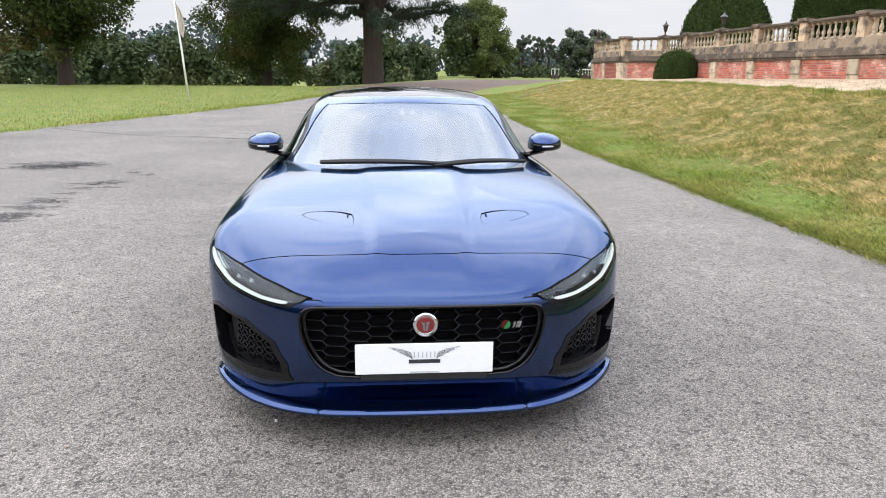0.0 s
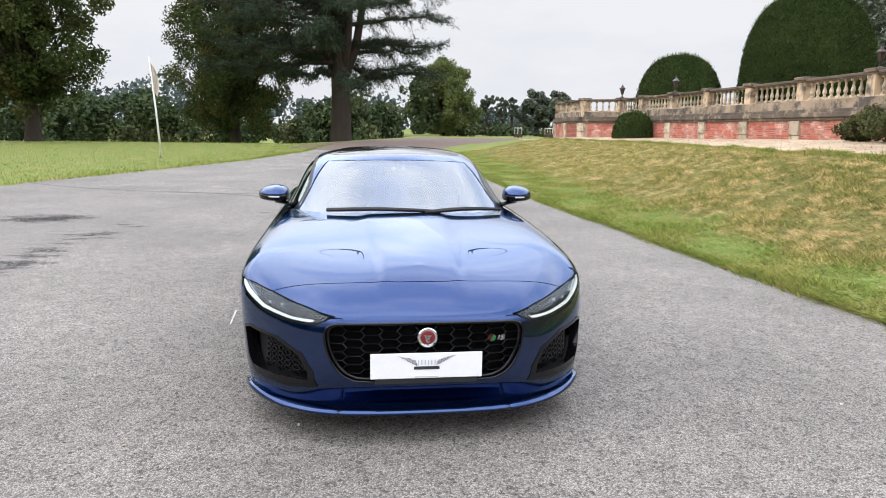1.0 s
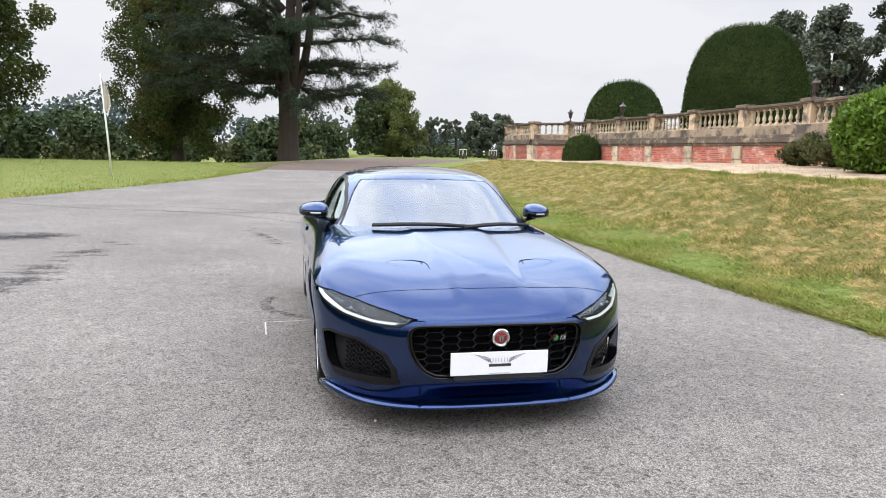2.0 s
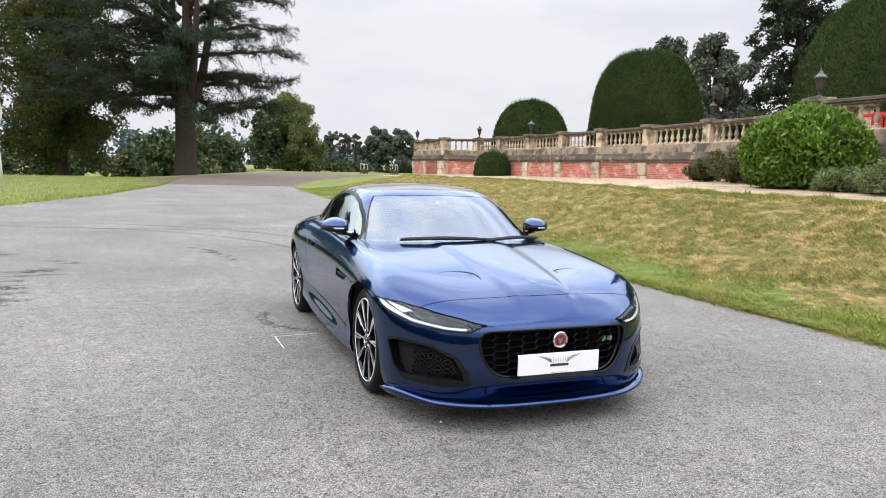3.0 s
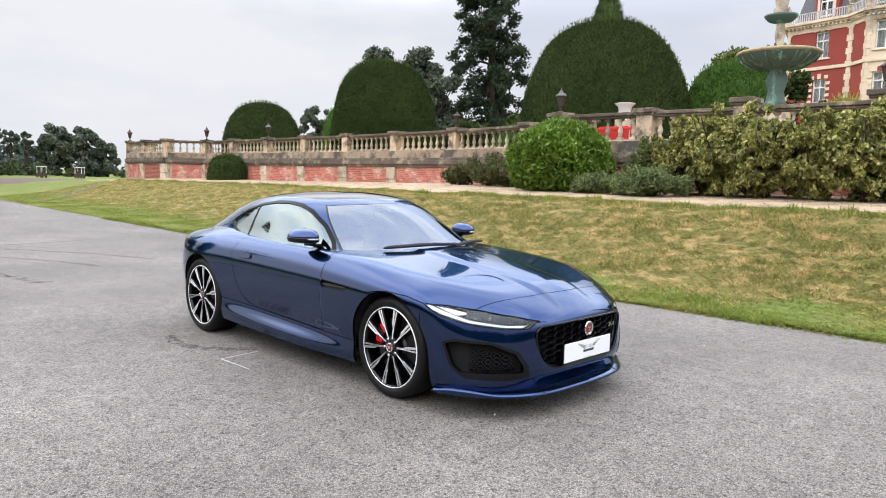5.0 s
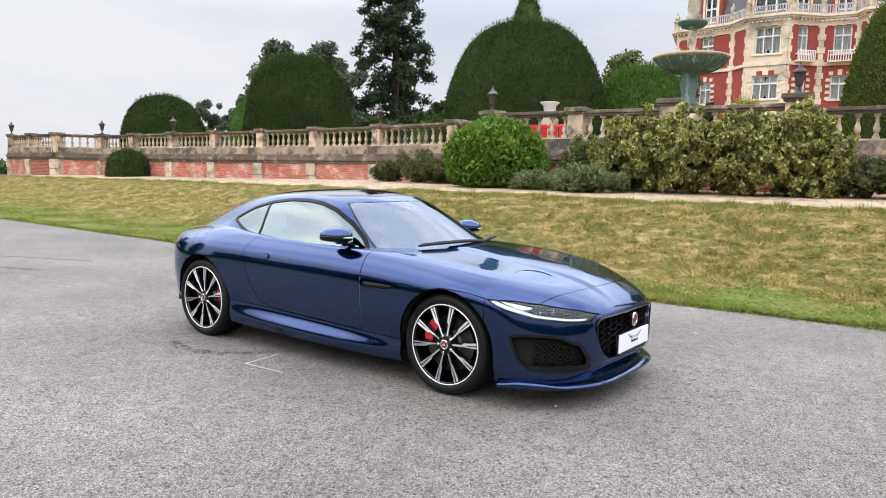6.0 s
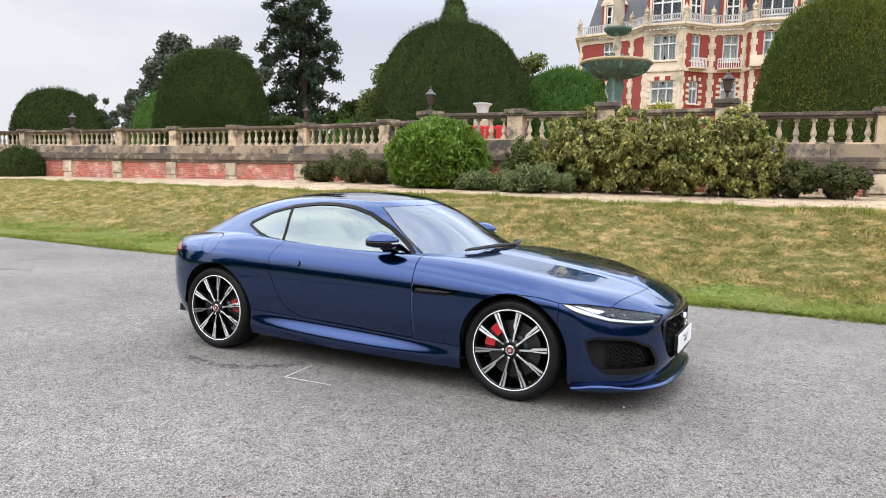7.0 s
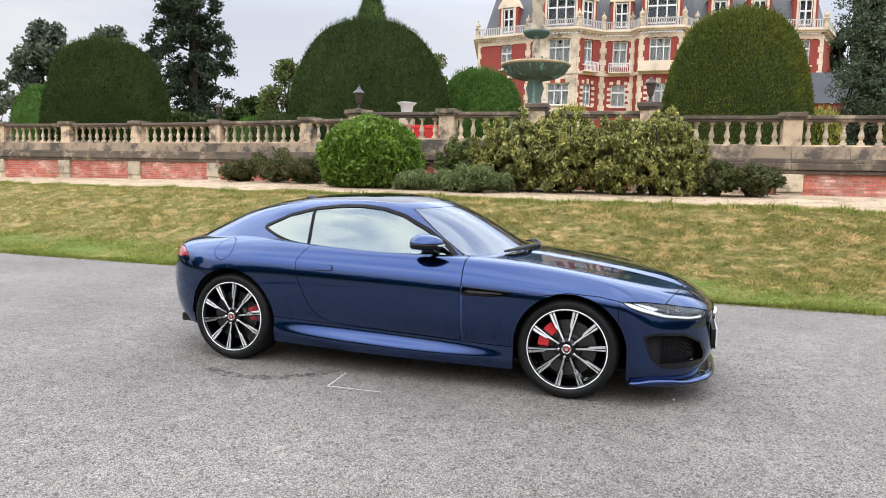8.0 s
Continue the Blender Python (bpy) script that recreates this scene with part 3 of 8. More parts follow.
def bay(p, q, count, base_z, top=TOP, brick=True, pil=True):
    """One bay of wall and balustrade from p to q (x, y): brick, moulded course, plinth, balusters and rail."""
    d = Vector((q[0] - p[0], q[1] - p[1], 0))
    length = d.length
    ang = math.atan2(d.y, d.x)
    m = Matrix.Translation((p[0], p[1], 0)) @ Matrix.Rotation(ang, 4, "Z")
    # local x runs along the wall; the face towards the drive is +y or -y, so all is built symmetric
    w = empty("wall_terrace", m, "red brick terrace wall with a weathered stone course", "wall", kind="structure")
    box("brickwork", 0, length, -0.2, 0.2, base_z - 0.5, top - 1.31, M["mortar"], w)
    bm = bmesh.new()
    for i, (o, z0, z1) in enumerate(((0.29, 1.31, 1.22), (0.34, 1.22, 1.07), (0.27, 1.07, 0.97))):
        add_box(bm, 0, length, -o, o, top - z0, top - z1, 0.02)
    part("string_course", bm, M["stone_dark"], w, "dark lichen-stained moulded stone course")
    n = max(2, round(length / 1.1))
    for i in range(n):
        box("ashlar", i * length / n + 0.003, (i + 1) * length / n - 0.003, -0.24, 0.24, top - 0.97, top - 0.70, M["stone_stained"], w, bevel=0.006)
    b = empty("balustrade", m, "weathered stone balustrade bay with turned balusters", "balustrade", "balustrade bays")
    box("bottom_rail", 0.17, length - 0.17, -0.15, 0.15, top - 0.70, top - 0.66, M["stone"], b, bevel=0.008)
    bm = bmesh.new()
    add_box(bm, 0.17, length - 0.17, -0.13, 0.13, top - 0.14, top - 0.09, 0.008)
    add_box(bm, 0.17, length - 0.17, -0.17, 0.17, top - 0.09, top - 0.01, 0.015)
    part("top_rail", bm, M["stone_dark"], b, "dark weathered stone handrail")
    scale_z = 0.52 / 0.6
    for i in range(count):
        o = new("baluster", BALUSTER)
        o.parent = b
        o.matrix_basis = Matrix.Translation((0.17 + (length - 0.34) * (i + 0.5) / count, 0, top - 0.66)) @ Matrix.Diagonal((0.85, 0.85, scale_z, 1))
    return w, length


def pier(p, ang, base_z, top=TOP, size=0.2, pil=True):
    t = empty("balustrade_pier", Matrix.Translation((p[0], p[1], 0)) @ Matrix.Rotation(ang, 4, "Z"), "square sandstone balustrade pier with a moulded cap", "pier", "balustrade piers")
    box("shaft", -size, size, -size, size, top - 0.968, top - 0.1, M["stone"], t, bevel=0.012)
    bm = bmesh.new()
    add_box(bm, -size - 0.04, size + 0.04, -size - 0.04, size + 0.04, top - 0.1, top - 0.05, 0.012)
    add_box(bm, -size - 0.075, size + 0.075, -size - 0.075, size + 0.075, top - 0.05, top + 0.06, 0.02)
    part("cap", bm, M["stone_dark"], t, "dark weathered moulded cap")
    if pil:
        for z0, z1, o in ((base_z - 0.3, base_z + 0.26, 0.02), (base_z + 0.27, top - 1.315, 0.05)):
            bm = bmesh.new()
            add_box(bm, -0.27, 0.27, -0.25 - o, 0.25 + o, z0, z1, 0.03)
            for v in bm.verts:
                v.co += Vector((0, noise.noise(v.co * 7 + Vector((p[1], 0, 0))) * 0.03, 0))
            part("rusticated_block", bm, M["stone_pale"], t, "pale rough-hewn stone block")
    return t


MAIN = [(15.35, 36.4), (15.3, 33.4), (15.2, 30.0), (15.1, 26.75), (14.95, 23.5), (14.75, 20.25), (14.4, 16.8), (13.65, 13.1), (13.15, 10.75)]
BASTION = [(13.15, 10.75), (11.64, 10.6), (11.68, 8.15), (11.72, 5.9), (11.7, 3.3)]
EAST = [(12.2, 3.25), (12.25, 0.22), (12.3, -3.3), (12.3, -6.8)]
FAR = [(15.35, 36.4), (13.8, 37.9), (13.9, 40.8), (14.2, 43.8), (16.5, 46.0)]
BAYS = []
for line, first in ((MAIN, True), (BASTION, True), (EAST, True), (FAR, False)):
    for i, (p, q) in enumerate(zip(line, line[1:])):
        length = math.hypot(q[0] - p[0], q[1] - p[1])
        w, _ = bay(p, q, max(3, round((length - 0.4) / 0.33)), 1.15, TOP if line is not EAST else TOP - 0.06)
        BAYS.append((w, length, 1 if line is FAR else -1, line in (MAIN, EAST)))
    for i, p in enumerate(line):
        if (line is BASTION and i == 0) or (line is FAR and i == 0):
            continue
        a, b = line[max(i - 1, 0)], line[min(i + 1, len(line) - 1)]
        corner_up = 0.12 if line is BASTION and i in (3, 4) else 0.0
        pier(p, math.atan2(b[1] - a[1], b[0] - a[0]), 1.15, TOP + corner_up if not (line is EAST) else TOP - 0.06, pil=not (line is BASTION and i > 1))
box("return_wall", 11.7, 12.2, 3.12, 3.42, 1.0, 2.25, M["stone"], tagged(empty("wall_return", Matrix.Identity(4)), "short stone return between two runs of the wall", "wall", kind="structure"))


# ---- clipped yews on the terrace ----
def dome_profile(t, shape):
    """Radius and height, both from 0 to 1, along the outline of a clipped yew from foot to crown."""
    full, foot = {"bell": (0.364, 0.0), "round": (0.32, 0.0), "tucked": (0.3, 0.07)}[shape]
    z = math.sin(t * math.pi / 2)
    return (1 - z ** 2.2) ** full * (1 - foot * max(0.0, 1 - z / 0.35) ** 2), z


def topiary(name, x, y, r, z1, label, material, z0=DECK, shape="round", knot=0.0, tufts=30000, seed=1, tuft=0.045, category="topiary", group="clipped yews"):
    g = np.random.default_rng(seed)
    th = empty(name, Matrix.Translation((x, y, z0)), label, category, group)
    hgt = z1 - z0
    nt_, na = 40, 72
    prof = np.array([dome_profile(i / (nt_ - 1) * 0.995, shape) for i in range(nt_)])

    def point(t, a):
        i = np.clip(t * (nt_ - 1), 0, nt_ - 1.001)
        k = i.astype(int)
        f = i - k
        rr = prof[k, 0] * (1 - f) + prof[k + 1, 0] * f
        zz = prof[k, 1] * (1 - f) + prof[k + 1, 1] * f
        w = 1 + 0.025 * np.sin(3 * a + seed) + 0.02 * np.sin(5 * a + 4 * t + seed * 2) + 0.012 * np.sin(11 * a + 9 * t)
        return np.stack([r * rr * w * np.cos(a), r * rr * w * np.sin(a), hgt * zz * (1 + 0.015 * np.sin(4 * a + seed) * (1 - t))], -1)

    tt, aa = np.meshgrid(np.linspace(0, 1, nt_), np.linspace(0, math.tau, na, endpoint=False), indexing="ij")
    co = point(tt.ravel(), aa.ravel()) * 0.985
    idx = np.arange(nt_ * na).reshape(nt_, na)
    nx_ = np.roll(idx, -1, 1)
    q = np.stack([idx[:-1], nx_[:-1], nx_[1:], idx[1:]], -1).reshape(-1, 4)
    fast_mesh("inner_growth", co, q, M["yew"] if material is not M["box_green"] else material, th, smooth=True)
    if knot:
        bm = bmesh.new()
        lathe(bm, [(0.5, hgt - 0.15), (0.46, hgt + 0.2), (0.36, hgt + knot * 0.5), (0.2, hgt + knot * 0.82), (0.05, hgt + knot)], seg=16)
        part("top_knot", bm, material, th, "clipped finial on the crown")
    n = tufts
    t = g.uniform(0, 1, n) ** 1.15
    a = g.uniform(0, math.tau, n)
    p = point(t, a)
    e = 1e-2
    du, dv = point(np.clip(t + e, 0, 1), a) - point(np.clip(t - e, 0, 1), a), point(t, a + e) - p
    nr = np.cross(dv, du)
    nr /= np.linalg.norm(nr, axis=1, keepdims=True) + 1e-9
    nr *= np.sign((nr * (p - np.array([0, 0, hgt * 0.3]))).sum(1))[:, None]
    if knot:
        nk = 2600
        tk, ak = g.uniform(0, 1, nk), g.uniform(0, math.tau, nk)
        rk = np.interp(tk, [0, 0.5, 0.85, 1], [0.5, 0.38, 0.22, 0.05])
        pk = np.stack([rk * np.cos(ak), rk * np.sin(ak), hgt - 0.1 + (knot + 0.1) * tk], -1)
        p = np.concatenate([p, pk])
        nr = np.concatenate([nr, np.stack([np.cos(ak), np.sin(ak), 0.5 + 0 * ak], -1)])
    c, f = leaf_cloud(p + nr * (g.uniform(-0.04, 0.045, len(p)) + 0.06 * g.uniform(0, 1, len(p)) ** 5)[:, None], nr * 0.8 + np.array([0, 0, 0.9]), tuft, g, long=2.6, spread=0.34)
    # this year's soft shoots, longest on the crown
    high = p[:, 2] / hgt
    keep = np.nonzero(g.uniform(0, 1, len(p)) < 0.02 + 0.16 * np.clip(high - 0.35, 0, 1))[0]
    up_out = nr[keep] * 0.6 + np.array([0, 0, 0.8])
    reach = g.uniform(0.02, 0.13, len(keep)) * (0.5 + 0.7 * high[keep])
    c2, f2 = leaf_cloud(p[keep] + up_out * reach[:, None], up_out, tuft * 0.55, g, long=8.0, spread=0.22)
    c, f = np.concatenate([c, c2]), np.concatenate([f, f2 + len(c)])
    ob = fast_mesh("foliage", c, f, material, th)
    tagged(ob, kind="stuff")
    return th


topiary("clipped_yew", 17.2, 23.85, 2.34, 6.45, "large dark green clipped yew dome on the terrace", M["yew"], shape="tucked", seed=2, tufts=64000, tuft=0.031)
topiary("clipped_yew", 17.3, 12.75, 2.85, 6.75, "broad dark green clipped yew with a finial on its crown", M["yew"], shape="bell", knot=1.05, seed=3, tufts=70000, tuft=0.03)
topiary("clipped_yew", 17.6, 1.0, 2.15, 6.62, "broad clipped yew dome with golden new growth", M["yew_gold"], seed=4, tufts=70000, tuft=0.03)
topiary("clipped_yew", 17.6, 34.4, 2.1, 5.28, "low dark clipped yew dome at the terrace end", M["yew"], shape="bell", seed=5, tufts=20000)
topiary("clipped_bush", 20.2, 9.6, 1.7, 5.5, "bright green clipped bush behind the balustrade", M["box_green"], seed=6, tufts=16000)
topiary("clipped_bush", 21.0, 31.1, 1.5, 5.35, "light green clipped bush beside a dark yew", M["box_green"], seed=7, tufts=7000)
topiary("clipped_bush", 24.0, 21.6, 1.1, 4.2, "small light green clipped ball", M["box_green"], seed=8, tufts=4000)
topiary("clipped_bush", 23.0, 19.9, 1.1, 4.4, "small dark clipped ball", M["yew"], seed=9, tufts=4000)
topiary("clipped_bush", 20.0, 6.1, 0.85, 4.15, "yellow-green clipped ball by the fountain", M["bright_yellow"], seed=10, tufts=3000)
topiary("clipped_bush", 14.3, 32.3, 0.95, 2.3, "small dark rounded yew at the foot of the wall", M["yew"], z0=1.1, seed=11, tufts=5000)


# ---- trees ----
def crown(centres, radii, leaves, size, g, droop=0.0, flat=1.0, shell=0.55, long=1.5):
    """Leaf positions in clumps: balls (flattened by flat) filled towards their skin."""
    vol = np.asarray(radii) ** 2
    pick = g.choice(len(centres), leaves, p=vol / vol.sum())
    d = on_ball(leaves, g)
    rad = np.asarray(radii)[pick] * g.uniform(shell, 1.08, leaves)
    p = np.asarray(centres)[pick] + d * rad[:, None] * np.array([1, 1, flat])
    return leaf_cloud(p, d + np.array([0, 0, 0.3]), size, g, long=long, droop=droop)


def broad_tree(name, x, y, height, spread, trunk_r, label, material, seed, z0=0.0, first=0.3, clumps=60, leaves=16000, size=0.35, lean=0.0, category="tree", puff=0.25):
    g = np.random.default_rng(seed)
    th = empty(name, Matrix.Translation((x, y, z0)), label, category)
    bm = bmesh.new()
    fork = height * first
    tube(bm, [(0, 0, -0.4), (0, 0, 0.1), (0.05, 0, fork * 0.5), (lean * 0.3, 0.05, fork), (lean, 0, height * 0.75)], [trunk_r * 1.5, trunk_r * 1.15, trunk_r, trunk_r * 0.85, trunk_r * 0.2], 10)
    centres, radii = [], []
    for i in range(clumps):
        u = (i + 0.5) / clumps
        zc = fork * 0.75 + (height - fork * 0.75) * (0.06 + 0.88 * u)
        env = math.sin(math.pi * min(0.97, 0.16 + 0.8 * u)) ** 0.6
        a = g.uniform(0, math.tau)
        rr = spread * env * g.uniform(0.2, 1.06)
        c = np.array([rr * math.cos(a) + lean * u, rr * math.sin(a), zc + g.normal(0, height * 0.03)])
        centres.append(c)
        radii.append(spread * g.uniform(0.5, 1.0) * puff)
        if i % 3 == 0:
            s = Vector((lean * 0.4, 0, fork + (zc - fork) * 0.3))
            e = Vector(c)
            tube(bm, [s, (s + e) / 2 + Vector((0, 0, -0.3)), e], [trunk_r * 0.35, trunk_r * 0.2, trunk_r * 0.06], 6)
    part("trunk", bm, M["bark"], th, smooth=True)
    c, f = crown(centres, radii, leaves, size, g, shell=0.35)
    tagged(fast_mesh("crown", c, f, material, th), kind="stuff")
    return th


def cedar_tree(name, x, y, height, spread, trunk_r, label, seed, z0=0.0, low=7.0, tiers=17, leaves=140000, size=0.068, limbs=()):
    """A cedar: a thick trunk that forks into upright leaders, long level limbs, and drooping sprays of needles along side twigs."""
    g = np.random.default_rng(seed)
    th = empty(name, Matrix.Translation((x, y, z0)), label, "tree")
    bm = bmesh.new()
    tube(bm, [(0, 0, -0.5), (0, 0, 0.2), (0.05, 0, 3), (0, 0, low), (0.3, 0.2, height * 0.6), (0.2, 0, height * 0.97)], [trunk_r * 1.5, trunk_r * 1.15, trunk_r, trunk_r * 0.95, trunk_r * 0.5, 0.08], 14)
    for sx, sy, top in ((2.8, 0.3, 0.88), (-2.6, 0.6, 0.8), (1.2, -1.8, 0.75), (-1.0, 1.8, 0.85)):
        tube(bm, [(sx * 0.1, 0, low * 0.92), (sx * 0.55, sy * 0.4, low * 1.35), (sx * 0.9, sy * 0.9, height * 0.6), (sx, sy, height * top)], [trunk_r * 0.55, trunk_r * 0.45, trunk_r * 0.3, 0.08], 8)
    centres, along = [], []

    def limb(a, z, reach, rise):
        s = Vector((0.5 * math.cos(a), 0.5 * math.sin(a), z))
        k = 10
        out = Vector((math.cos(a), math.sin(a), 0))
        side = Vector((-math.sin(a), math.cos(a), 0))
        bend = g.normal(0, 0.12)
        pts = [s + out * reach * u + side * reach * bend * u * u + Vector((0, 0, rise * math.sin(u * 2.3) + g.normal(0, 0.12))) for u in np.linspace(0, 1, k)]
        tube(bm, pts, [trunk_r * 0.27 * (1 - 0.88 * u) for u in np.linspace(0, 1, k)], 6)
        for j in range(2, k):
            for m_ in range(6):
                f = g.uniform(0, 1)
                p0 = pts[j - 1].lerp(pts[j], f)
                d = (out * g.uniform(0.2, 1.1) + side * g.choice((-1, 1)) * g.uniform(0.2, 1.0) + Vector((0, 0, g.normal(0.1, 0.4)))).normalized()
                length = reach * g.uniform(0.1, 0.24) * (1.15 - 0.05 * j)
                sag = g.uniform(0.05, 0.85)
                tip = p0 + d * length + Vector((0, 0, 0.12 - sag * length * 0.7))
                mid = p0 + d * length * 0.5 + Vector((0, 0, 0.12))
                if m_ < 3:
                    tube(bm, [p0, mid, tip], [0.05, 0.035, 0.012], 3)
                for v in np.linspace(0.15, 1.0, 7):
                    q = p0.lerp(mid, v * 2) if v < 0.5 else mid.lerp(tip, v * 2 - 1)
                    centres.append(np.array(q))
                    along.append(np.array(d + Vector((0, 0, -sag * v))))

    for i in range(tiers):
        u = i / (tiers - 1)
        z = low + (height - low) * u
        for k in range(3):
            limb(g.uniform(0, math.tau), z + g.normal(0, 1.2), spread * (1.08 - 0.5 * u ** 2) * g.uniform(0.3, 1.0), g.uniform(-2.0, 3.4))
    for a, z, reach, rise in limbs:
        limb(a, z, reach, rise)
    part("trunk", bm, M["bark"], th, smooth=True)
    cs, al = np.array(centres), np.array(along)
    pick = g.integers(0, len(cs), leaves)
    p = cs[pick] + g.normal(0, 1, (leaves, 3)) * np.array([0.22, 0.22, 0.15])
    c, f = leaf_cloud(p, al[pick], size, g, long=6.0, spread=0.45, droop=0.15)
    tagged(fast_mesh("crown", c, f, M["leaf_cedar"], th), kind="stuff")
    return th


def spire_tree(name, x, y, height, spread, trunk_r, label, seed, z0=DECK, leaves=26000, size=0.3, low=0.12, gap=0.5, material=None):
    """A tall conifer with drooping boughs in ragged tiers."""
    g = np.random.default_rng(seed)
    th = empty(name, Matrix.Translation((x, y, z0)), label, "tree")
    bm = bmesh.new()
    tube(bm, [(0, 0, -0.4), (0, 0, height * 0.3), (0.1, 0, height * 0.7), (0, 0, height * 0.99)], [trunk_r * 1.2, trunk_r, trunk_r * 0.6, 0.05], 8)
    centres, radii = [], []
    tiers = 34
    for i in range(tiers):
        u = i / (tiers - 1)
        z = height * (low + (0.98 - low) * u)
        reach = spread * (1 - u) ** 0.75 * g.uniform(0.6, 1.1) + 0.3
        for k in range(5):
            if g.uniform() < gap * 0.45:
                continue
            a = g.uniform(0, math.tau)
            pts = [Vector((math.cos(a) * reach * v, math.sin(a) * reach * v, z + 0.5 * math.sin(v * 2.4) - 1.1 * v * v)) for v in (0, 0.35, 0.7, 1)]
            tube(bm, pts, [trunk_r * 0.25, trunk_r * 0.15, trunk_r * 0.1, 0.03], 5)
            for v in (1, 2, 3, 3):
                centres.append(np.array(pts[v]) + g.normal(0, 0.25, 3))
                radii.append(reach * 0.13 + 0.24)
    part("trunk", bm, M["bark"], th, smooth=True)
    c, f = crown(centres, radii, leaves, size, g, flat=0.75, shell=0.2, long=2.0, droop=0.5)
    tagged(fast_mesh("crown", c, f, material or M["leaf_cedar"], th), kind="stuff")
    return th


cedar_tree("cedar_tree", 0.5, 73.0, 25.0, 9.0, 0.98, "old cedar with layered dark grey-green boughs", 11, z0=-0.1, low=6.9, tiers=15, limbs=((0.0, 5.4, 9.4, 1.7), (-0.12, 5.8, 8.2, 1.8), (0.1, 9.6, 9.6, 0.2), (-0.1, 11.6, 10.2, 0.8), (0.0, 13.4, 9.8, 1.6), (-0.15, 15.5, 9.0, 2.0), (2.9, 8.4, 12.0, -0.9), (3.3, 8.0, 12.5, -0.8), (3.1, 9.6, 11.5, 0.3), (3.5, 9.2, 10.5, -0.3), (3.0, 11.0, 12.0, 1.0), (3.3, 12.2, 12.0, 1.0), (3.4, 14.0, 11.0, 1.5), (2.8, 13.0, 10.0, 0.6), (4.4, 9.6, 9.5, 0.2), (4.0, 11.2, 10.0, 0.6), (4.9, 12.0, 9.0, 0.8), (2.3, 10.0, 9.5, 0.4)))
broad_tree("oak_tree", -22.8, 57.2, 22.0, 5.9, 0.52, "large dark oak with a spreading crown", M["leaf_oak"], 21, first=0.13, clumps=300, leaves=85000, size=0.18, puff=0.22)
broad_tree("oak_tree", -11.5, 84.0, 22.0, 7.2, 0.65, "dark spreading oak behind the flagpole", M["leaf_oak"], 22, z0=-1.2, first=0.12, clumps=300, leaves=85000, size=0.19, puff=0.22)
broad_tree("lime_tree", 20.0, 128.0, 13.5, 6.3, 0.5, "rounded mid-green tree beyond the drive", M["leaf_lime"], 23, first=0.06, clumps=170, leaves=42000, size=0.25, puff=0.22)
spire_tree("deodar_tree", 44.0, 40.2, 26.0, 4.0, 0.34, "tall dark blue-green conifer with drooping boughs", 31, leaves=52000, size=0.14, gap=0.55)
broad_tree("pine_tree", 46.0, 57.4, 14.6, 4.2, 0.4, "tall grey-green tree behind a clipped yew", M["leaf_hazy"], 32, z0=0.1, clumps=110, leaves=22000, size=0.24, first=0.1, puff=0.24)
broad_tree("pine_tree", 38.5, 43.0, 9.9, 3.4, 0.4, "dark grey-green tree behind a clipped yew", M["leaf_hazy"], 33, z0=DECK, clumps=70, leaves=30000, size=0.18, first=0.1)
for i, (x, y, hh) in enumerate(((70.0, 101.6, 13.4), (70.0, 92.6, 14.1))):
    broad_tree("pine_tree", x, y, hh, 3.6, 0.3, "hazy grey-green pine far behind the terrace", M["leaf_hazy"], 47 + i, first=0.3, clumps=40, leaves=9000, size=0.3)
broad_tree("shrub_tree", 30.5, 30.5, 2.6, 2.6, 0.15, "low dark shrub behind the balustrade", M["leaf_dark"], 45, z0=DECK, clumps=40, leaves=9000, size=0.16, first=0.08)
broad_tree("shrub_tree", 34.0, 25.6, 6.6, 1.7, 0.2, "leafy green shrub on the terrace", M["leaf_lime"], 34, z0=DECK, clumps=60, leaves=9000, size=0.15, first=0.1, puff=0.4)
broad_tree("shrub_tree", 37.0, 29.6, 4.6, 2.3, 0.2, "low dark tree beyond the terrace lawn", M["leaf_dark"], 35, z0=DECK, clumps=40, leaves=9000, size=0.25, first=0.1)
broad_tree("shrub_tree", 40.0, 15.2, 6.5, 3.0, 0.2, "dark shrub beside the house", M["leaf_dark"], 36, z0=DECK, clumps=40, leaves=8000, size=0.22, first=0.1)
broad_tree("pine_tree", 51.5, 22.4, 10.0, 2.3, 0.3, "grey-green tree behind the terrace", M["leaf_lime"], 38, z0=DECK, clumps=60, leaves=9000, size=0.2, first=0.2, puff=0.36)
spire_tree("cypress_tree", 21.2, -3.3, 9.5, 0.62, 0.2, "narrow blue-green cypress on the terrace", 37, leaves=50000, size=0.05, low=0.02, gap=0.0, material=M["leaf_cypress"])
for i, (x, y, r, z1) in enumerate(((20.5, -1.9, 0.7, 4.0), (20.6, -4.5, 0.8, 4.2), (26.5, 3.9, 1.2, 4.3))):
    topiary("clipped_bush", x, y, r, z1, "low yellow-leaved bush on the terrace", M["bright_yellow"], seed=12 + i, tufts=3500, tuft=0.07, category="bush", group="yellow bushes")
broad_tree("pine_tree", 54.5, -9.6, 12.0, 2.2, 0.3, "dark conifer beside the house", M["leaf_cedar"], 39, z0=DECK, clumps=40, leaves=9000, size=0.3)

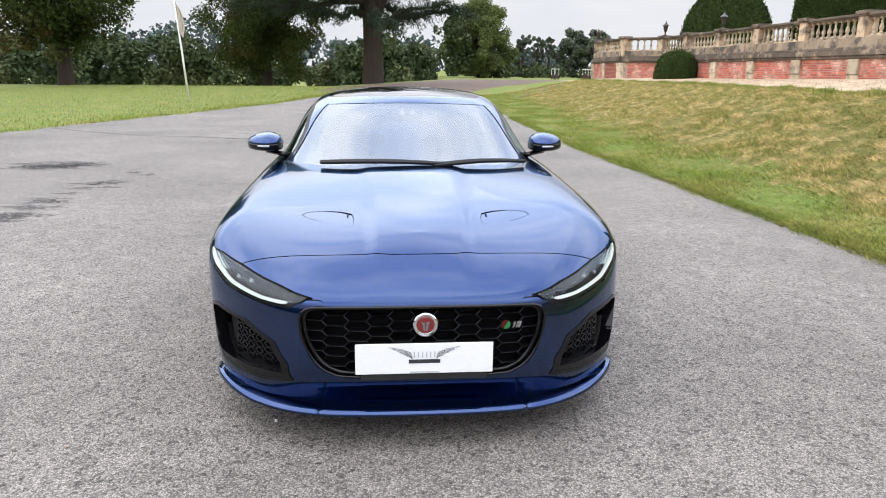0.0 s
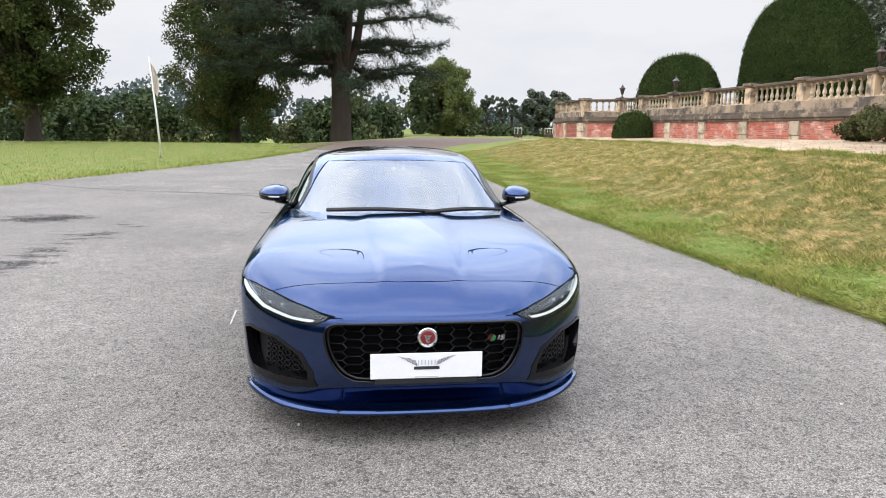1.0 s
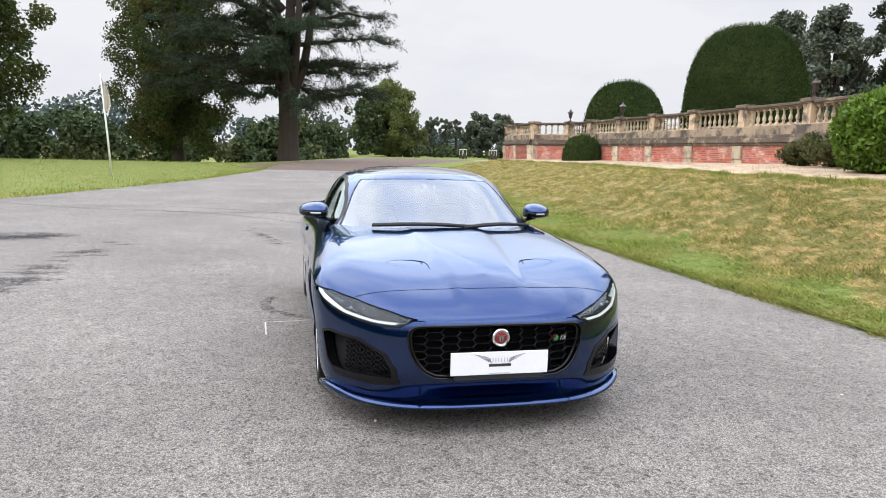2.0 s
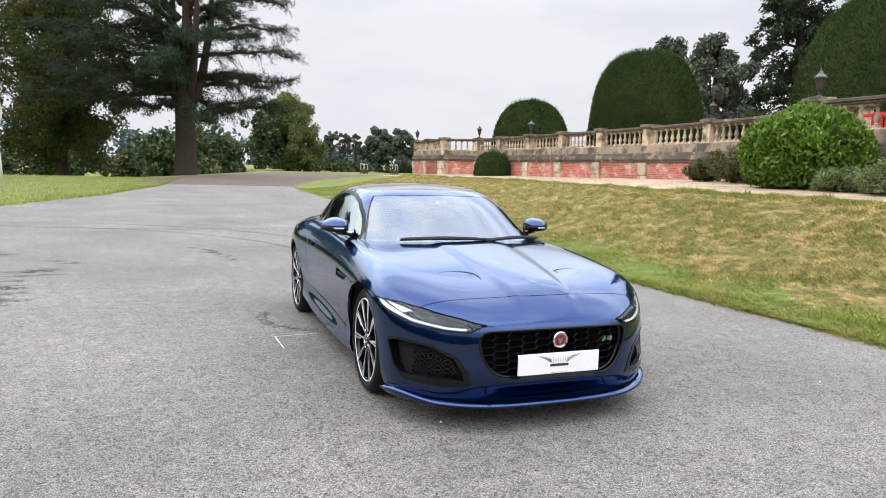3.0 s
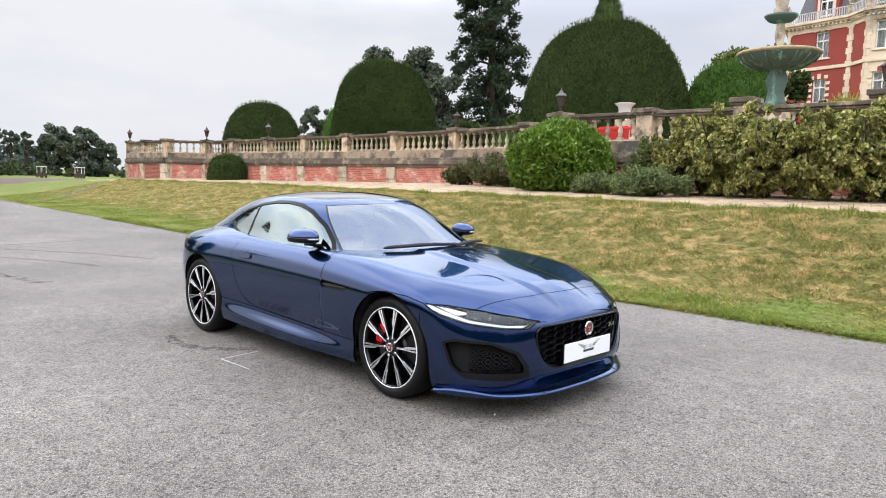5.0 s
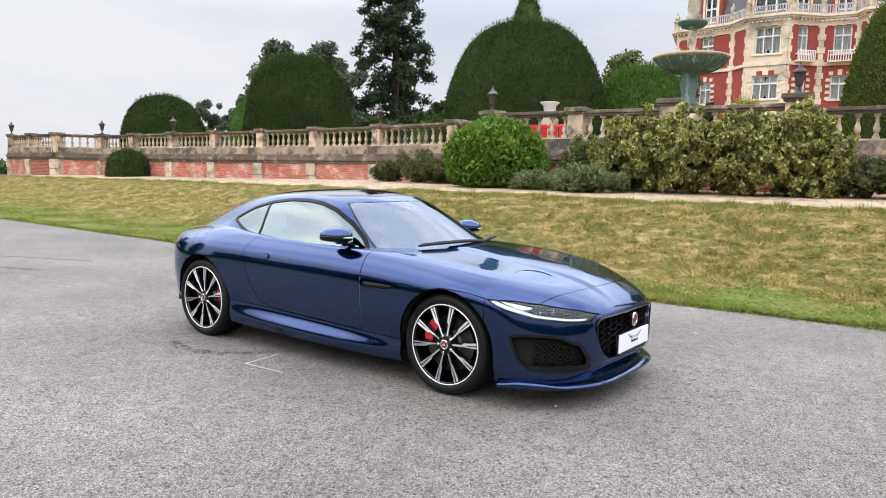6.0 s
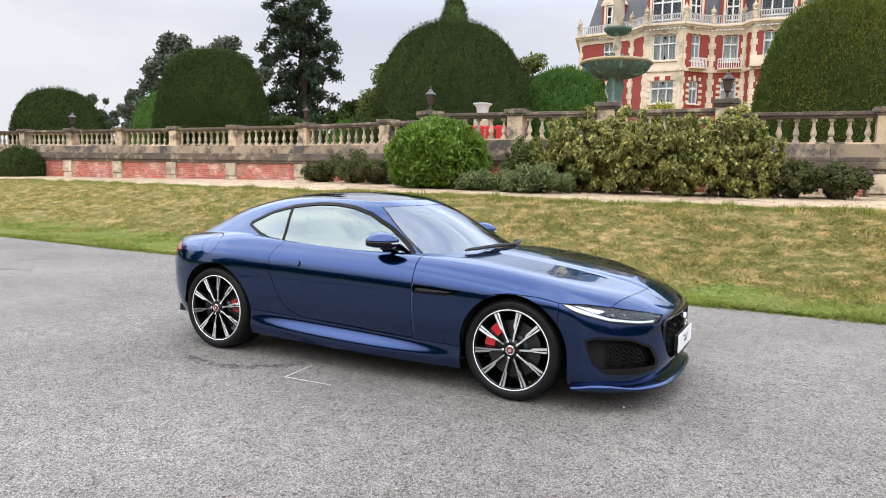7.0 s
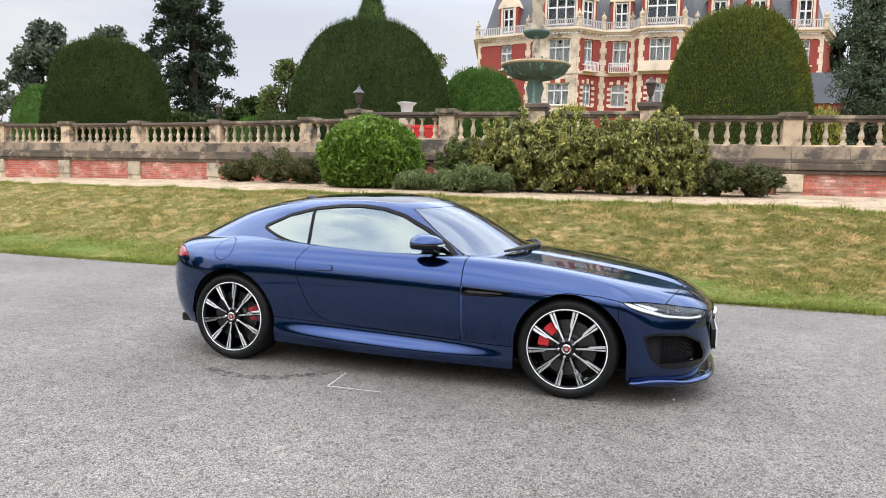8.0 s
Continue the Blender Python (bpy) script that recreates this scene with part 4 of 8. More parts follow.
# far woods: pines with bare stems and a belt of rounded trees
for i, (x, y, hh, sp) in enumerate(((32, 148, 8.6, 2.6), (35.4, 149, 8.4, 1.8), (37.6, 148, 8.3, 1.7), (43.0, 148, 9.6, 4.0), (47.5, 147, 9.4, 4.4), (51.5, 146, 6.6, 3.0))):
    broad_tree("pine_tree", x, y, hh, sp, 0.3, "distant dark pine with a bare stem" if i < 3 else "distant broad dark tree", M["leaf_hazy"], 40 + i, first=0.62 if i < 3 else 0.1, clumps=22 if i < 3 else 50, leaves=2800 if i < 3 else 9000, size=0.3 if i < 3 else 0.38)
g = np.random.default_rng(77)
belt_c, belt_r = [], []
for i in range(150):
    x = -140 + 215 * g.uniform(0, 1)
    y = 122 + 34 * g.uniform() + (12 if x > 24 else 0)
    top = g.uniform(7.5, 13.0) * (0.85 + 0.15 * math.sin(x * 0.11)) if x < 16 else g.uniform(1.6, 2.8)
    wide = g.uniform(2.6, 4.6) if x < 16 else g.uniform(1.5, 2.5)
    for k in range(8):
        up = g.uniform(0.1, 0.85)
        a = g.uniform(0, math.tau)
        out = wide * math.sqrt(max(0.05, 1 - up * up)) * g.uniform(0.2, 0.9)
        belt_c.append(np.array([x + out * math.cos(a), y + out * math.sin(a), top * up - float(fall(x, y))]))
        belt_r.append(min(top * 0.3, wide * g.uniform(0.3, 0.55)))
c, f = crown(belt_c, belt_r, 115000, 0.5, g, shell=0.7)
tagged(fast_mesh("woodland", c, f, M["leaf_far"]), "belt of distant mixed woodland beyond the lawn", "woodland", kind="stuff")
# wooded hill on the horizon; its haze is only leaf colour
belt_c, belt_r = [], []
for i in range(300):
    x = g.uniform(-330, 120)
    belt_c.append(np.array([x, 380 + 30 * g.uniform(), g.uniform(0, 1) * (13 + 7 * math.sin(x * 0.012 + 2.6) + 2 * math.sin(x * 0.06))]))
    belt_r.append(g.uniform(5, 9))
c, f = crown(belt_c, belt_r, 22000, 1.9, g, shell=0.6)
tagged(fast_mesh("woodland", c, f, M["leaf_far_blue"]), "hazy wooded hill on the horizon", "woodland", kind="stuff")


# woods on the other side of the drive, behind the camera's way, that the paint and glass mirror
belt_c, belt_r = [], []
for i in range(420):
    u = g.uniform(0, 1)
    a = math.pi * (0.72 + 0.86 * u)
    far = g.uniform(48, 62)
    top = (5.0 if 0.5 < u else 9.0 if u < 0.2 else 7.0) + 0.6 * math.sin(u * 23) + 0.5 * math.sin(u * 61 + 1)
    belt_c.append(np.array([far * math.cos(a), 5 + far * math.sin(a), g.uniform(0.05, 1.0) * top]))
    belt_r.append(g.uniform(1.8, 3.4))
c, f = crown(belt_c, belt_r, 36000, 1.0, g, shell=0.4)
tagged(fast_mesh("woodland", c, f, M["leaf_oak"]), "dark belt of trees across the drive", "woodland", kind="stuff")


# ---- shrubs below the wall ----
def shrub(name, x, y, rx, ry, hgt, label, material, seed, leaves=5000, size=0.07, z0=1.12, droop=0.0, long=1.8, clumps=26, tall=0.0, puff=1.0):
    g = np.random.default_rng(seed)
    z0 = float(ground_z(np.array(x), np.array(y))) + 0.03
    th = empty(name, Matrix.Translation((x, y, z0)), label, "shrub")
    bm = bmesh.new()
    for k in range(9):
        a = g.uniform(0, math.tau)
        e = Vector((math.cos(a) * rx * 0.6, math.sin(a) * ry * 0.6, hgt * g.uniform(0.5, 0.85)))
        tube(bm, [(0, 0, -0.1), e * 0.5 + Vector((0, 0, 0.1)), e], [0.03, 0.02, 0.008], 5)
    part("woody_base", bm, M["bark"], th)
    cs, rs = [], []
    for i in range(clumps):
        d = on_ball(1, g)[0]
        k = g.uniform(0.3, 0.82)
        cs.append(np.array([d[0] * rx * k, d[1] * ry * k, hgt * (0.46 + 0.5 * d[2] * k + tall * g.uniform(-0.1, 0.1))]))
        rs.append(min(rx, hgt) * g.uniform(0.22, 0.38) * puff)
    c, f = crown(cs, rs, leaves, size, g, shell=0.6, long=long, droop=droop)
    ok = c.reshape(-1, 4, 3)[:, :, 2].min(1) > 0.0
    c = c.reshape(-1, 4, 3)[ok].reshape(-1, 3)
    tagged(fast_mesh("foliage", c, np.arange(len(c)).reshape(-1, 4), material, th), kind="stuff")
    return th


def laurel(x, y, r, hgt, seed):
    """A close rounded bush: glossy leaves standing out all over a lumpy ball."""
    g = np.random.default_rng(seed)
    z0 = float(ground_z(np.array(x), np.array(y))) + 0.02
    th = empty("laurel_bush", Matrix.Translation((x, y, z0)), "rounded glossy bright green laurel bush by the wall", "shrub")
    bm = bmesh.new()
    for k in range(9):
        a = g.uniform(0, math.tau)
        e = Vector((math.cos(a) * r * 0.6, math.sin(a) * r * 0.6, hgt * g.uniform(0.4, 0.8)))
        tube(bm, [(0, 0, -0.1), e * 0.5 + Vector((0, 0, 0.1)), e], [0.035, 0.024, 0.01], 5)
    part("woody_base", bm, M["bark"], th)
    n = 21000
    d = on_ball(n, g)
    d[:, 2] = np.maximum(d[:, 2], -0.72)
    lump = 1 + 0.05 * np.sin(d[:, 0] * 7 + 2 * d[:, 2]) + 0.04 * np.sin(d[:, 1] * 9 + 1) * np.sin(d[:, 2] * 8) + 0.02 * np.sin(d[:, 0] * 19 + d[:, 1] * 17)
    k = lump * np.where(g.uniform(0, 1, n) < 0.75, g.uniform(0.9, 1.04, n), g.uniform(0.6, 0.9, n))
    p = d * k[:, None] * np.array([r, r, hgt * 0.58]) + np.array([0, 0, hgt * 0.43])
    ok = p[:, 2] > 0.03
    c, f = leaf_cloud(p[ok], d[ok] * 0.7 + np.array([0, 0, 0.75]), 0.06, g, long=2.3, spread=0.45)
    tagged(fast_mesh("foliage", c, f, M["leaf_bright"], th), kind="stuff")
    return th


laurel(10.4, 9.7, 1.2, 1.62, 51)
for i, (x, y, rx, ry, hh) in enumerate(((10.4, 6.55, 0.95, 0.8, 1.62), (10.25, 5.75, 1.05, 0.9, 1.78), (10.1, 4.85, 1.1, 0.95, 1.74), (10.0, 3.95, 1.05, 0.95, 1.6), (10.0, 3.1, 1.05, 0.95, 1.75), (10.15, 2.65, 0.9, 0.7, 1.5))):
    shrub("variegated_shrub", x, y, rx, ry, hh, "tall yellow-green mottled shrub in front of the wall", M["leaf_mixed"], 60 + i, leaves=12000, size=0.056, droop=0.9, clumps=220, tall=2.2, puff=0.3, long=2.2)
for i, (x, y, rx, ry, hh) in enumerate(((9.7, 8.35, 0.5, 0.7, 0.46), (9.3, 6.75, 0.65, 0.8, 0.58), (9.5, 7.5, 0.5, 0.6, 0.42))):
    shrub("lavender_bush", x, y, rx, ry, hh, "low grey-green bushy plant at the path edge", M["leaf_grey"], 70 + i, leaves=5000, size=0.03, long=4.0)
for i, (x, y, rx, ry, hh) in enumerate(((11.9, 13.2, 1.0, 1.1, 0.95), (11.3, 11.9, 0.8, 0.8, 0.75), (12.3, 14.6, 0.7, 0.7, 0.7), (10.3, 1.85, 0.7, 0.75, 0.85), (10.4, 1.2, 0.65, 0.7, 0.72), (11.0, 7.7, 0.6, 0.6, 1.3))):
    shrub("low_shrub", x, y, rx, ry, hh, "loose dark green low shrub by the wall", M["leaf_low"] if i != 5 else M["leaf_lime"], 80 + i, leaves=6500, size=0.042, clumps=60, tall=1.3, puff=0.6)


# ---- flagpole, lamps, urn, fountain, chalk mark ----
th = empty("flagpole", Matrix.Translation((-7.75, 32.0, 0)) @ Matrix.Diagonal((0.95, 1, 0.877, 1)), "slender white flagpole with a limp faded flag", "flagpole")
bm = bmesh.new()
tube(bm, [(0, 0, -0.2), (-0.16, 0, 2.5), (-0.33, 0, 4.9)], [0.05, 0.042, 0.03], 10)
part("pole", bm, M["white_paint"], th, smooth=True)
bm = bmesh.new()
vs = []
for j in range(14):
    z = 4.75 - 1.5 * j / 13
    row = []
    for i in range(9):
        u = i / 8
        k = 0.12 + 0.2 * math.sin(math.pi * j / 14)
        row.append(bm.verts.new((-0.31 + 0.068 * (4.75 - z) + u * k, 0.06 * math.sin(u * 9 + j * 0.25), z - u * 0.25)))
    vs.append(row)
for a, b in zip(vs, vs[1:]):
    for i in range(8):
        bm.faces.new((a[i], a[i + 1], b[i + 1], b[i]))
bmesh.ops.solidify(bm, geom=bm.faces[:], thickness=0.006)
part("flag", bm, M["flag"], th, "faded cream flag hanging in folds", smooth=True)


def lantern(x, y, z, s=1.0, pale=False):
    th = empty("lantern", Matrix.Translation((x, y, z)) @ Matrix.Diagonal((s, s, s, 1)), "dark iron lantern standing on a wall pier", "lamp", "terrace lanterns")
    bm = bmesh.new()
    lathe(bm, [(0.1, 0), (0.1, 0.03), (0.035, 0.06), (0.03, 0.16), (0.07, 0.2)], seg=10)
    part("base", bm, M["iron"], th)
    bm = bmesh.new()
    lathe(bm, [(0.075, 0.2), (0.13, 0.48)], seg=6)
    part("glass", bm, M["iron"], th, "grimy dark glazing")
    bm = bmesh.new()
    lathe(bm, [(0.17, 0.48), (0.16, 0.51), (0.07, 0.58), (0.05, 0.63), (0.015, 0.66), (0.02, 0.68), (0.004, 0.74)], seg=6)
    part("cap", bm, M["lead"] if pale else M["iron"], th, "peaked metal cap")


lantern(11.64, 10.6, TOP + 0.06, 0.9, True)
lantern(14.4, 16.8, TOP + 0.06, 0.85)
lantern(15.2, 30.0, TOP + 0.06, 1.0, True)
lantern(15.35, 36.4, TOP + 0.06, 1.0)
lantern(14.2, 43.8, TOP + 0.06, 1.0)
lantern(11.7, 3.3, TOP + 0.18, 0.9)
lantern(11.5, 0.58, 1.33, 1.0)
lantern(12.6, 14.9, 1.12, 1.0)

th = empty("urn", Matrix.Translation((14.4, 10.3, DECK)), "white flared garden urn on a stone pedestal", "urn")
bm = bmesh.new()
add_box(bm, -0.2, 0.2, -0.2, 0.2, 0, 1.0, 0.02)
part("pedestal", bm, M["stone_pale"], th)
bm = bmesh.new()
lathe(bm, [(0.16, 1.0), (0.1, 1.05), (0.12, 1.1), (0.17, 1.2), (0.19, 1.36), (0.27, 1.43), (0.29, 1.46), (0.24, 1.47)], seg=20)
part("bowl", bm, M["white_paint"], th, "white painted bowl", smooth=True)

th = empty("fountain", Matrix.Translation((16.1, 6.8, DECK)), "tiered verdigris bronze fountain with a statue on top", "fountain")
bm = bmesh.new()
lathe(bm, [(0.5, 0), (0.5, 0.9), (0.42, 0.95), (0.42, 1.3), (0.36, 1.36)], seg=8)
part("plinth", bm, M["stone_pale"], th)
bm = bmesh.new()
lathe(bm, [(0.34, 1.36), (0.24, 1.5), (0.2, 1.75), (0.28, 2.05), (0.2, 2.3), (0.26, 2.36)], seg=16)
part("stem", bm, M["verdigris"], th, smooth=True)
bm = bmesh.new()
lathe(bm, [(0.2, 2.3), (0.6, 2.38), (0.86, 2.52), (0.97, 2.64), (1.02, 2.7), (1.0, 2.76), (0.92, 2.74), (0.5, 2.6), (0.05, 2.56)], seg=40)
part("basin", bm, M["verdigris"], th, "wide shallow green basin", smooth=True)
bm = bmesh.new()
lathe(bm, [(1.01, 2.68), (1.045, 2.7), (1.05, 2.74), (1.02, 2.775), (0.96, 2.77), (0.95, 2.74)], seg=40, caps=False)
part("basin_rim", bm, M["ochre"], th, "worn ochre moulded rim", smooth=True)
for name, count, words, curve, radii in (("rib", 16, "rib under the basin", ((0.42, 2.33), (0.68, 2.405), (0.88, 2.53), (0.985, 2.65)), [0.025, 0.035, 0.04, 0.025]), ("scroll", 8, "scrolled green ornament on the stem", ((0.12, 2.62), (0.32, 2.72), (0.4, 2.86), (0.3, 2.95), (0.2, 2.9)), [0.05, 0.045, 0.04, 0.03, 0.015])):
    for k in range(count):
        a = math.tau * k / count
        bm = bmesh.new()
        tube(bm, [(r * math.cos(a), r * math.sin(a), z) for r, z in curve], radii, 6)
        part(name, bm, M["verdigris"], th, words, smooth=True)
bm = bmesh.new()
lathe(bm, [(0.32, 2.58), (0.3, 2.76), (0.15, 2.86), (0.1, 3.0), (0.13, 3.2), (0.11, 3.45), (0.09, 3.55)], seg=14)
part("upper_stem", bm, M["stone_pale"], th, smooth=True)
bm = bmesh.new()
lathe(bm, [(0.1, 3.52), (0.3, 3.58), (0.4, 3.68), (0.42, 3.73), (0.36, 3.73), (0.1, 3.66)], seg=28)
part("upper_basin", bm, M["verdigris"], th, "small green upper basin", smooth=True)
bm = bmesh.new()
lathe(bm, [(0.2, 3.66), (0.2, 3.9), (0.14, 3.95), (0.17, 4.1), (0.15, 4.4), (0.2, 4.65), (0.08, 4.78), (0.1, 4.95), (0.02, 5.05)], seg=12)
part("statue", bm, M["stone_pale"], th, "worn pale stone figure", smooth=True)
# red panels stacked behind the bastion balusters
th = empty("folding_barrier", Matrix.Translation((12.6, 9.3, DECK)) @ Matrix.Rotation(radians(92), 4, "Z"), "bright red plastic barrier behind the balustrade", "barrier")
for i in range(5):
    box("panel", -0.75 + 0.3 * i, -0.5 + 0.3 * i, -0.02, 0.02, 0.02, 0.66, M["red_paint"], th, bevel=0.01)
box("rail", -0.76, 0.98, -0.03, 0.03, 0.56, 0.63, M["red_paint"], th, bevel=0.01)
th = empty("stair_coping", Matrix.Identity(4), "sloping weathered stone coping of a flight of steps", "coping")
bm = bmesh.new()
add_box(bm, -0.16, 0.16, -1.0, 0.0, -0.14, 0.0, 0.015)
bmesh.ops.transform(bm, matrix=Matrix.Translation((11.75, 2.1, 2.2)) @ Matrix.Rotation(radians(24), 4, "X"), verts=bm.verts)
part("coping_slab", bm, M["stone_dark"], th)
bm = bmesh.new()
vs = [bm.verts.new((11.63, y, z)) for y, z in ((2.1, 1.0), (2.1, 2.06), (1.2, 1.66), (1.2, 1.0))]
f0 = bm.faces.new(vs)
ex_ = bmesh.ops.extrude_face_region(bm, geom=[f0])
bmesh.ops.translate(bm, vec=(0.24, 0, 0), verts=[v for v in ex_["geom"] if isinstance(v, bmesh.types.BMVert)])
bmesh.ops.recalc_face_normals(bm, faces=bm.faces[:])
part("cheek_wall", bm, M["stone"], th)
for gx0, gy0, turn in ((30.4, 115.0, 15), (35.7, 115.0, 40)):
    th = empty("golf_buggy", Matrix.Translation((gx0, gy0, 0.02)) @ Matrix.Rotation(radians(turn), 4, "Z") @ Matrix.Diagonal((0.7, 0.7, 1.0, 1)), "small white-roofed buggy parked on the far lawn", "golf buggy", "golf buggies")
    box("body", -0.55, 0.55, -1.0, 1.0, 0.2, 0.75, M["iron"], th, bevel=0.08)
    box("seat", -0.5, 0.5, 0.0, 0.5, 0.75, 1.0, M["iron"], th, bevel=0.06)
    box("canopy", -0.62, 0.62, -0.85, 0.85, 1.62, 1.72, M["white_paint"], th, bevel=0.03)
    for sx in (-0.55, 0.55):
        for sy in (-0.75, 0.75):
            bm = bmesh.new()
            tube(bm, [(sx, sy, 0.7), (sx, sy * 0.95, 1.64)], 0.05, 6)
            part("post", bm, M["white_paint"], th)
            bm = bmesh.new()
            lathe(bm, [(0.2, -0.08), (0.23, -0.05), (0.23, 0.05), (0.2, 0.08)], seg=12, m=Matrix.Translation((sx, sy * 0.85, 0.23)) @ Matrix.Rotation(radians(90), 4, "Y"))
            part("wheel", bm, M["iron"], th)
th = empty("chalk_mark", Matrix.Translation((-1.015, 5.03, 0.004)), "thin white corner mark chalked on the asphalt", "ground mark", kind="structure")
bm = bmesh.new()
for (x0, y0), (x1, y1) in (((0, 0), (0.36, 0.03)), ((0, 0), (0.01, -0.4))):
    d = Vector((x1 - x0, y1 - y0, 0))
    nrm = Vector((-d.y, d.x, 0)).normalized() * 0.007
    vs = [bm.verts.new(Vector((x0, y0, 0)) + nrm), bm.verts.new(Vector((x0, y0, 0)) - nrm), bm.verts.new(Vector((x1, y1, 0)) - nrm * 0.7), bm.verts.new(Vector((x1, y1, 0)) + nrm * 0.7)]
    bm.faces.new(vs)
part("chalk_line", bm, M["chalk"], th)


# dark mottled stains on the drive
def stain(points, width, seed, material):
    g = np.random.default_rng(seed)
    p = np.array(points, float)
    n = 60
    t = np.linspace(0, len(p) - 1, n)
    cx, cy = np.interp(t, range(len(p)), p[:, 0]), np.interp(t, range(len(p)), p[:, 1])
    for k in range(26):
        i = g.integers(0, n)
        m_ = 22
        a = np.linspace(0, math.tau, m_, endpoint=False)
        r = width * g.uniform(0.25, 0.6) * (1 + 0.3 * np.sin(3 * a + g.uniform(0, 6)) + 0.22 * np.sin(7 * a + g.uniform(0, 6)) + 0.2 * g.normal(size=m_))
        ox, oy = cx[i] + g.normal(0, width * 0.5), cy[i] + g.normal(0, width * 0.5)
        vs = [(ox + rr * 1.5 * math.cos(b), oy + rr * 0.7 * math.sin(b), 0.004 + 0.0001 * k) for rr, b in zip(r, a)]
        yield vs


for seed, pts, wid in ((3, [(-3.7, 6.6), (-3.5, 7.8), (-3.5, 9.0), (-3.2, 11.3)], 0.32), (4, [(-4.9, 10.8), (-4.3, 11.0)], 0.35), (6, [(-1.3, 11.8), (-0.9, 9.9)], 0.12)):
    verts_, faces_ = [], []
    for vs in stain(pts, wid, seed, None):
        faces_.append(list(range(len(verts_), len(verts_) + len(vs))))
        verts_ += vs
    tagged(link_mesh("road_stain", verts_, faces_, M["asphalt_dark"]), "dark mottled stain on the pale asphalt", "stain", kind="structure")
# curved tyre marks, faint and dark
for k, (cx, cy, r, a0, a1) in enumerate(((-6.0, 9.5, 6.5, 0.25, 1.25), (-6.2, 9.2, 7.9, 0.3, 1.2), (-1.0, 24.0, 9.0, 3.9, 5.0), (-0.45, 5.73, 0.58, 2.53, 4.42))):
    verts_, faces_ = [], []
    for i in range(50):
        a = a0 + (a1 - a0) * i / 49
        for dr in (-0.06, 0.06):
            verts_.append((cx + (r + dr * (0.8 + 0.2 * math.sin(i * 0.6))) * math.cos(a), cy + (r + dr) * math.sin(a), 0.0016 + 0.0003 * k))
        if i:
            b = 2 * i
            faces_.append((b - 2, b, b + 1, b - 1))
    tagged(link_mesh("tyre_mark", verts_, faces_, M["asphalt_mark"]), "faint curved tyre mark on the asphalt", "stain", kind="structure")
bm = bmesh.new()
bmesh.ops.create_icosphere(bm, subdivisions=1, radius=0.008, matrix=Matrix.Translation((-0.41, 2.735, 0.006)))
tagged(part("pebble", bm, M["white_paint"]), "small white pebble lying on the asphalt", "stone")
for x, y in ((2.55, 2.66), (2.6, 5.2), (1.9, 2.1), (-2.2, 3.4), (-1.2, 2.6), (3.3, 4.4)):
    bm = bmesh.new()
    bmesh.ops.create_icosphere(bm, subdivisions=1, radius=0.009, matrix=Matrix.Translation((x, y, 0.004)) @ Matrix.Diagonal((1.3, 0.9, 0.7, 1)))
    tagged(part("pebble", bm, M["stone_pale"]), "small pale pebble lying on the asphalt", "stone", "pebbles")

# bare brown earth where the drive runs under the far trees
ey = np.arange(44, 110, 1.0)
ex = np.linspace(0, 1, 12)
gx_ = (lane_left(ey) - 2.0)[:, None] + (lane_right(ey) - lane_left(ey) + 3.0)[:, None] * ex[None]
gz_ = np.where((ey < 47)[:, None], 0.005, 0.03) - fall(gx_, ey[:, None])
ei = np.arange(gx_.size).reshape(gx_.shape)
eq = np.stack([ei[:-1, :-1], ei[:-1, 1:], ei[1:, 1:], ei[1:, :-1]], -1).reshape(-1, 4)
tagged(fast_mesh("bare_earth", np.stack([gx_, np.repeat(ey[:, None], 12, 1), gz_], -1).reshape(-1, 3), eq, M["earth"]), "bare brown earth under the far trees", "earth", kind="structure")


# ---- the mansion on the upper terrace ----
house = empty("mansion", Matrix.Translation((49, 5, DECK)), "ornate red brick mansion with pale stone dressings and slate mansard", "house")
house_at = Matrix.Translation((-49, -5, -DECK))
Z_BASE, Z_STR, Z_CORN, Z_PAR = 5.0, 9.75, 12.55, 13.0
PLAN = [(58.0, 19.5), (49.75, 17.62), (48.68, 13.36), (47.39, 12.14), (47.27, 9.55), (48.97, 7.84), (49.12, 5.65), (48.15, 5.09), (48.19, 2.3), (49.67, 1.31), (50.8, -7.19), (56.0, -9.0)]
# windows of each stretch: how far along it they stand, their width, and kind
OPEN = {1: [(2.45, 0.95, "plain")], 3: [(1.3, 1.65, "wide")], 4: [(1.1, 0.8, "tall")], 5: [(1.25, 1.05, "tall")], 7: [(1.35, 1.45, "wide")], 9: [(1.6, 1.0, "plain"), (4.3, 1.0, "tall"), (7.4, 0.8, "plain")]}


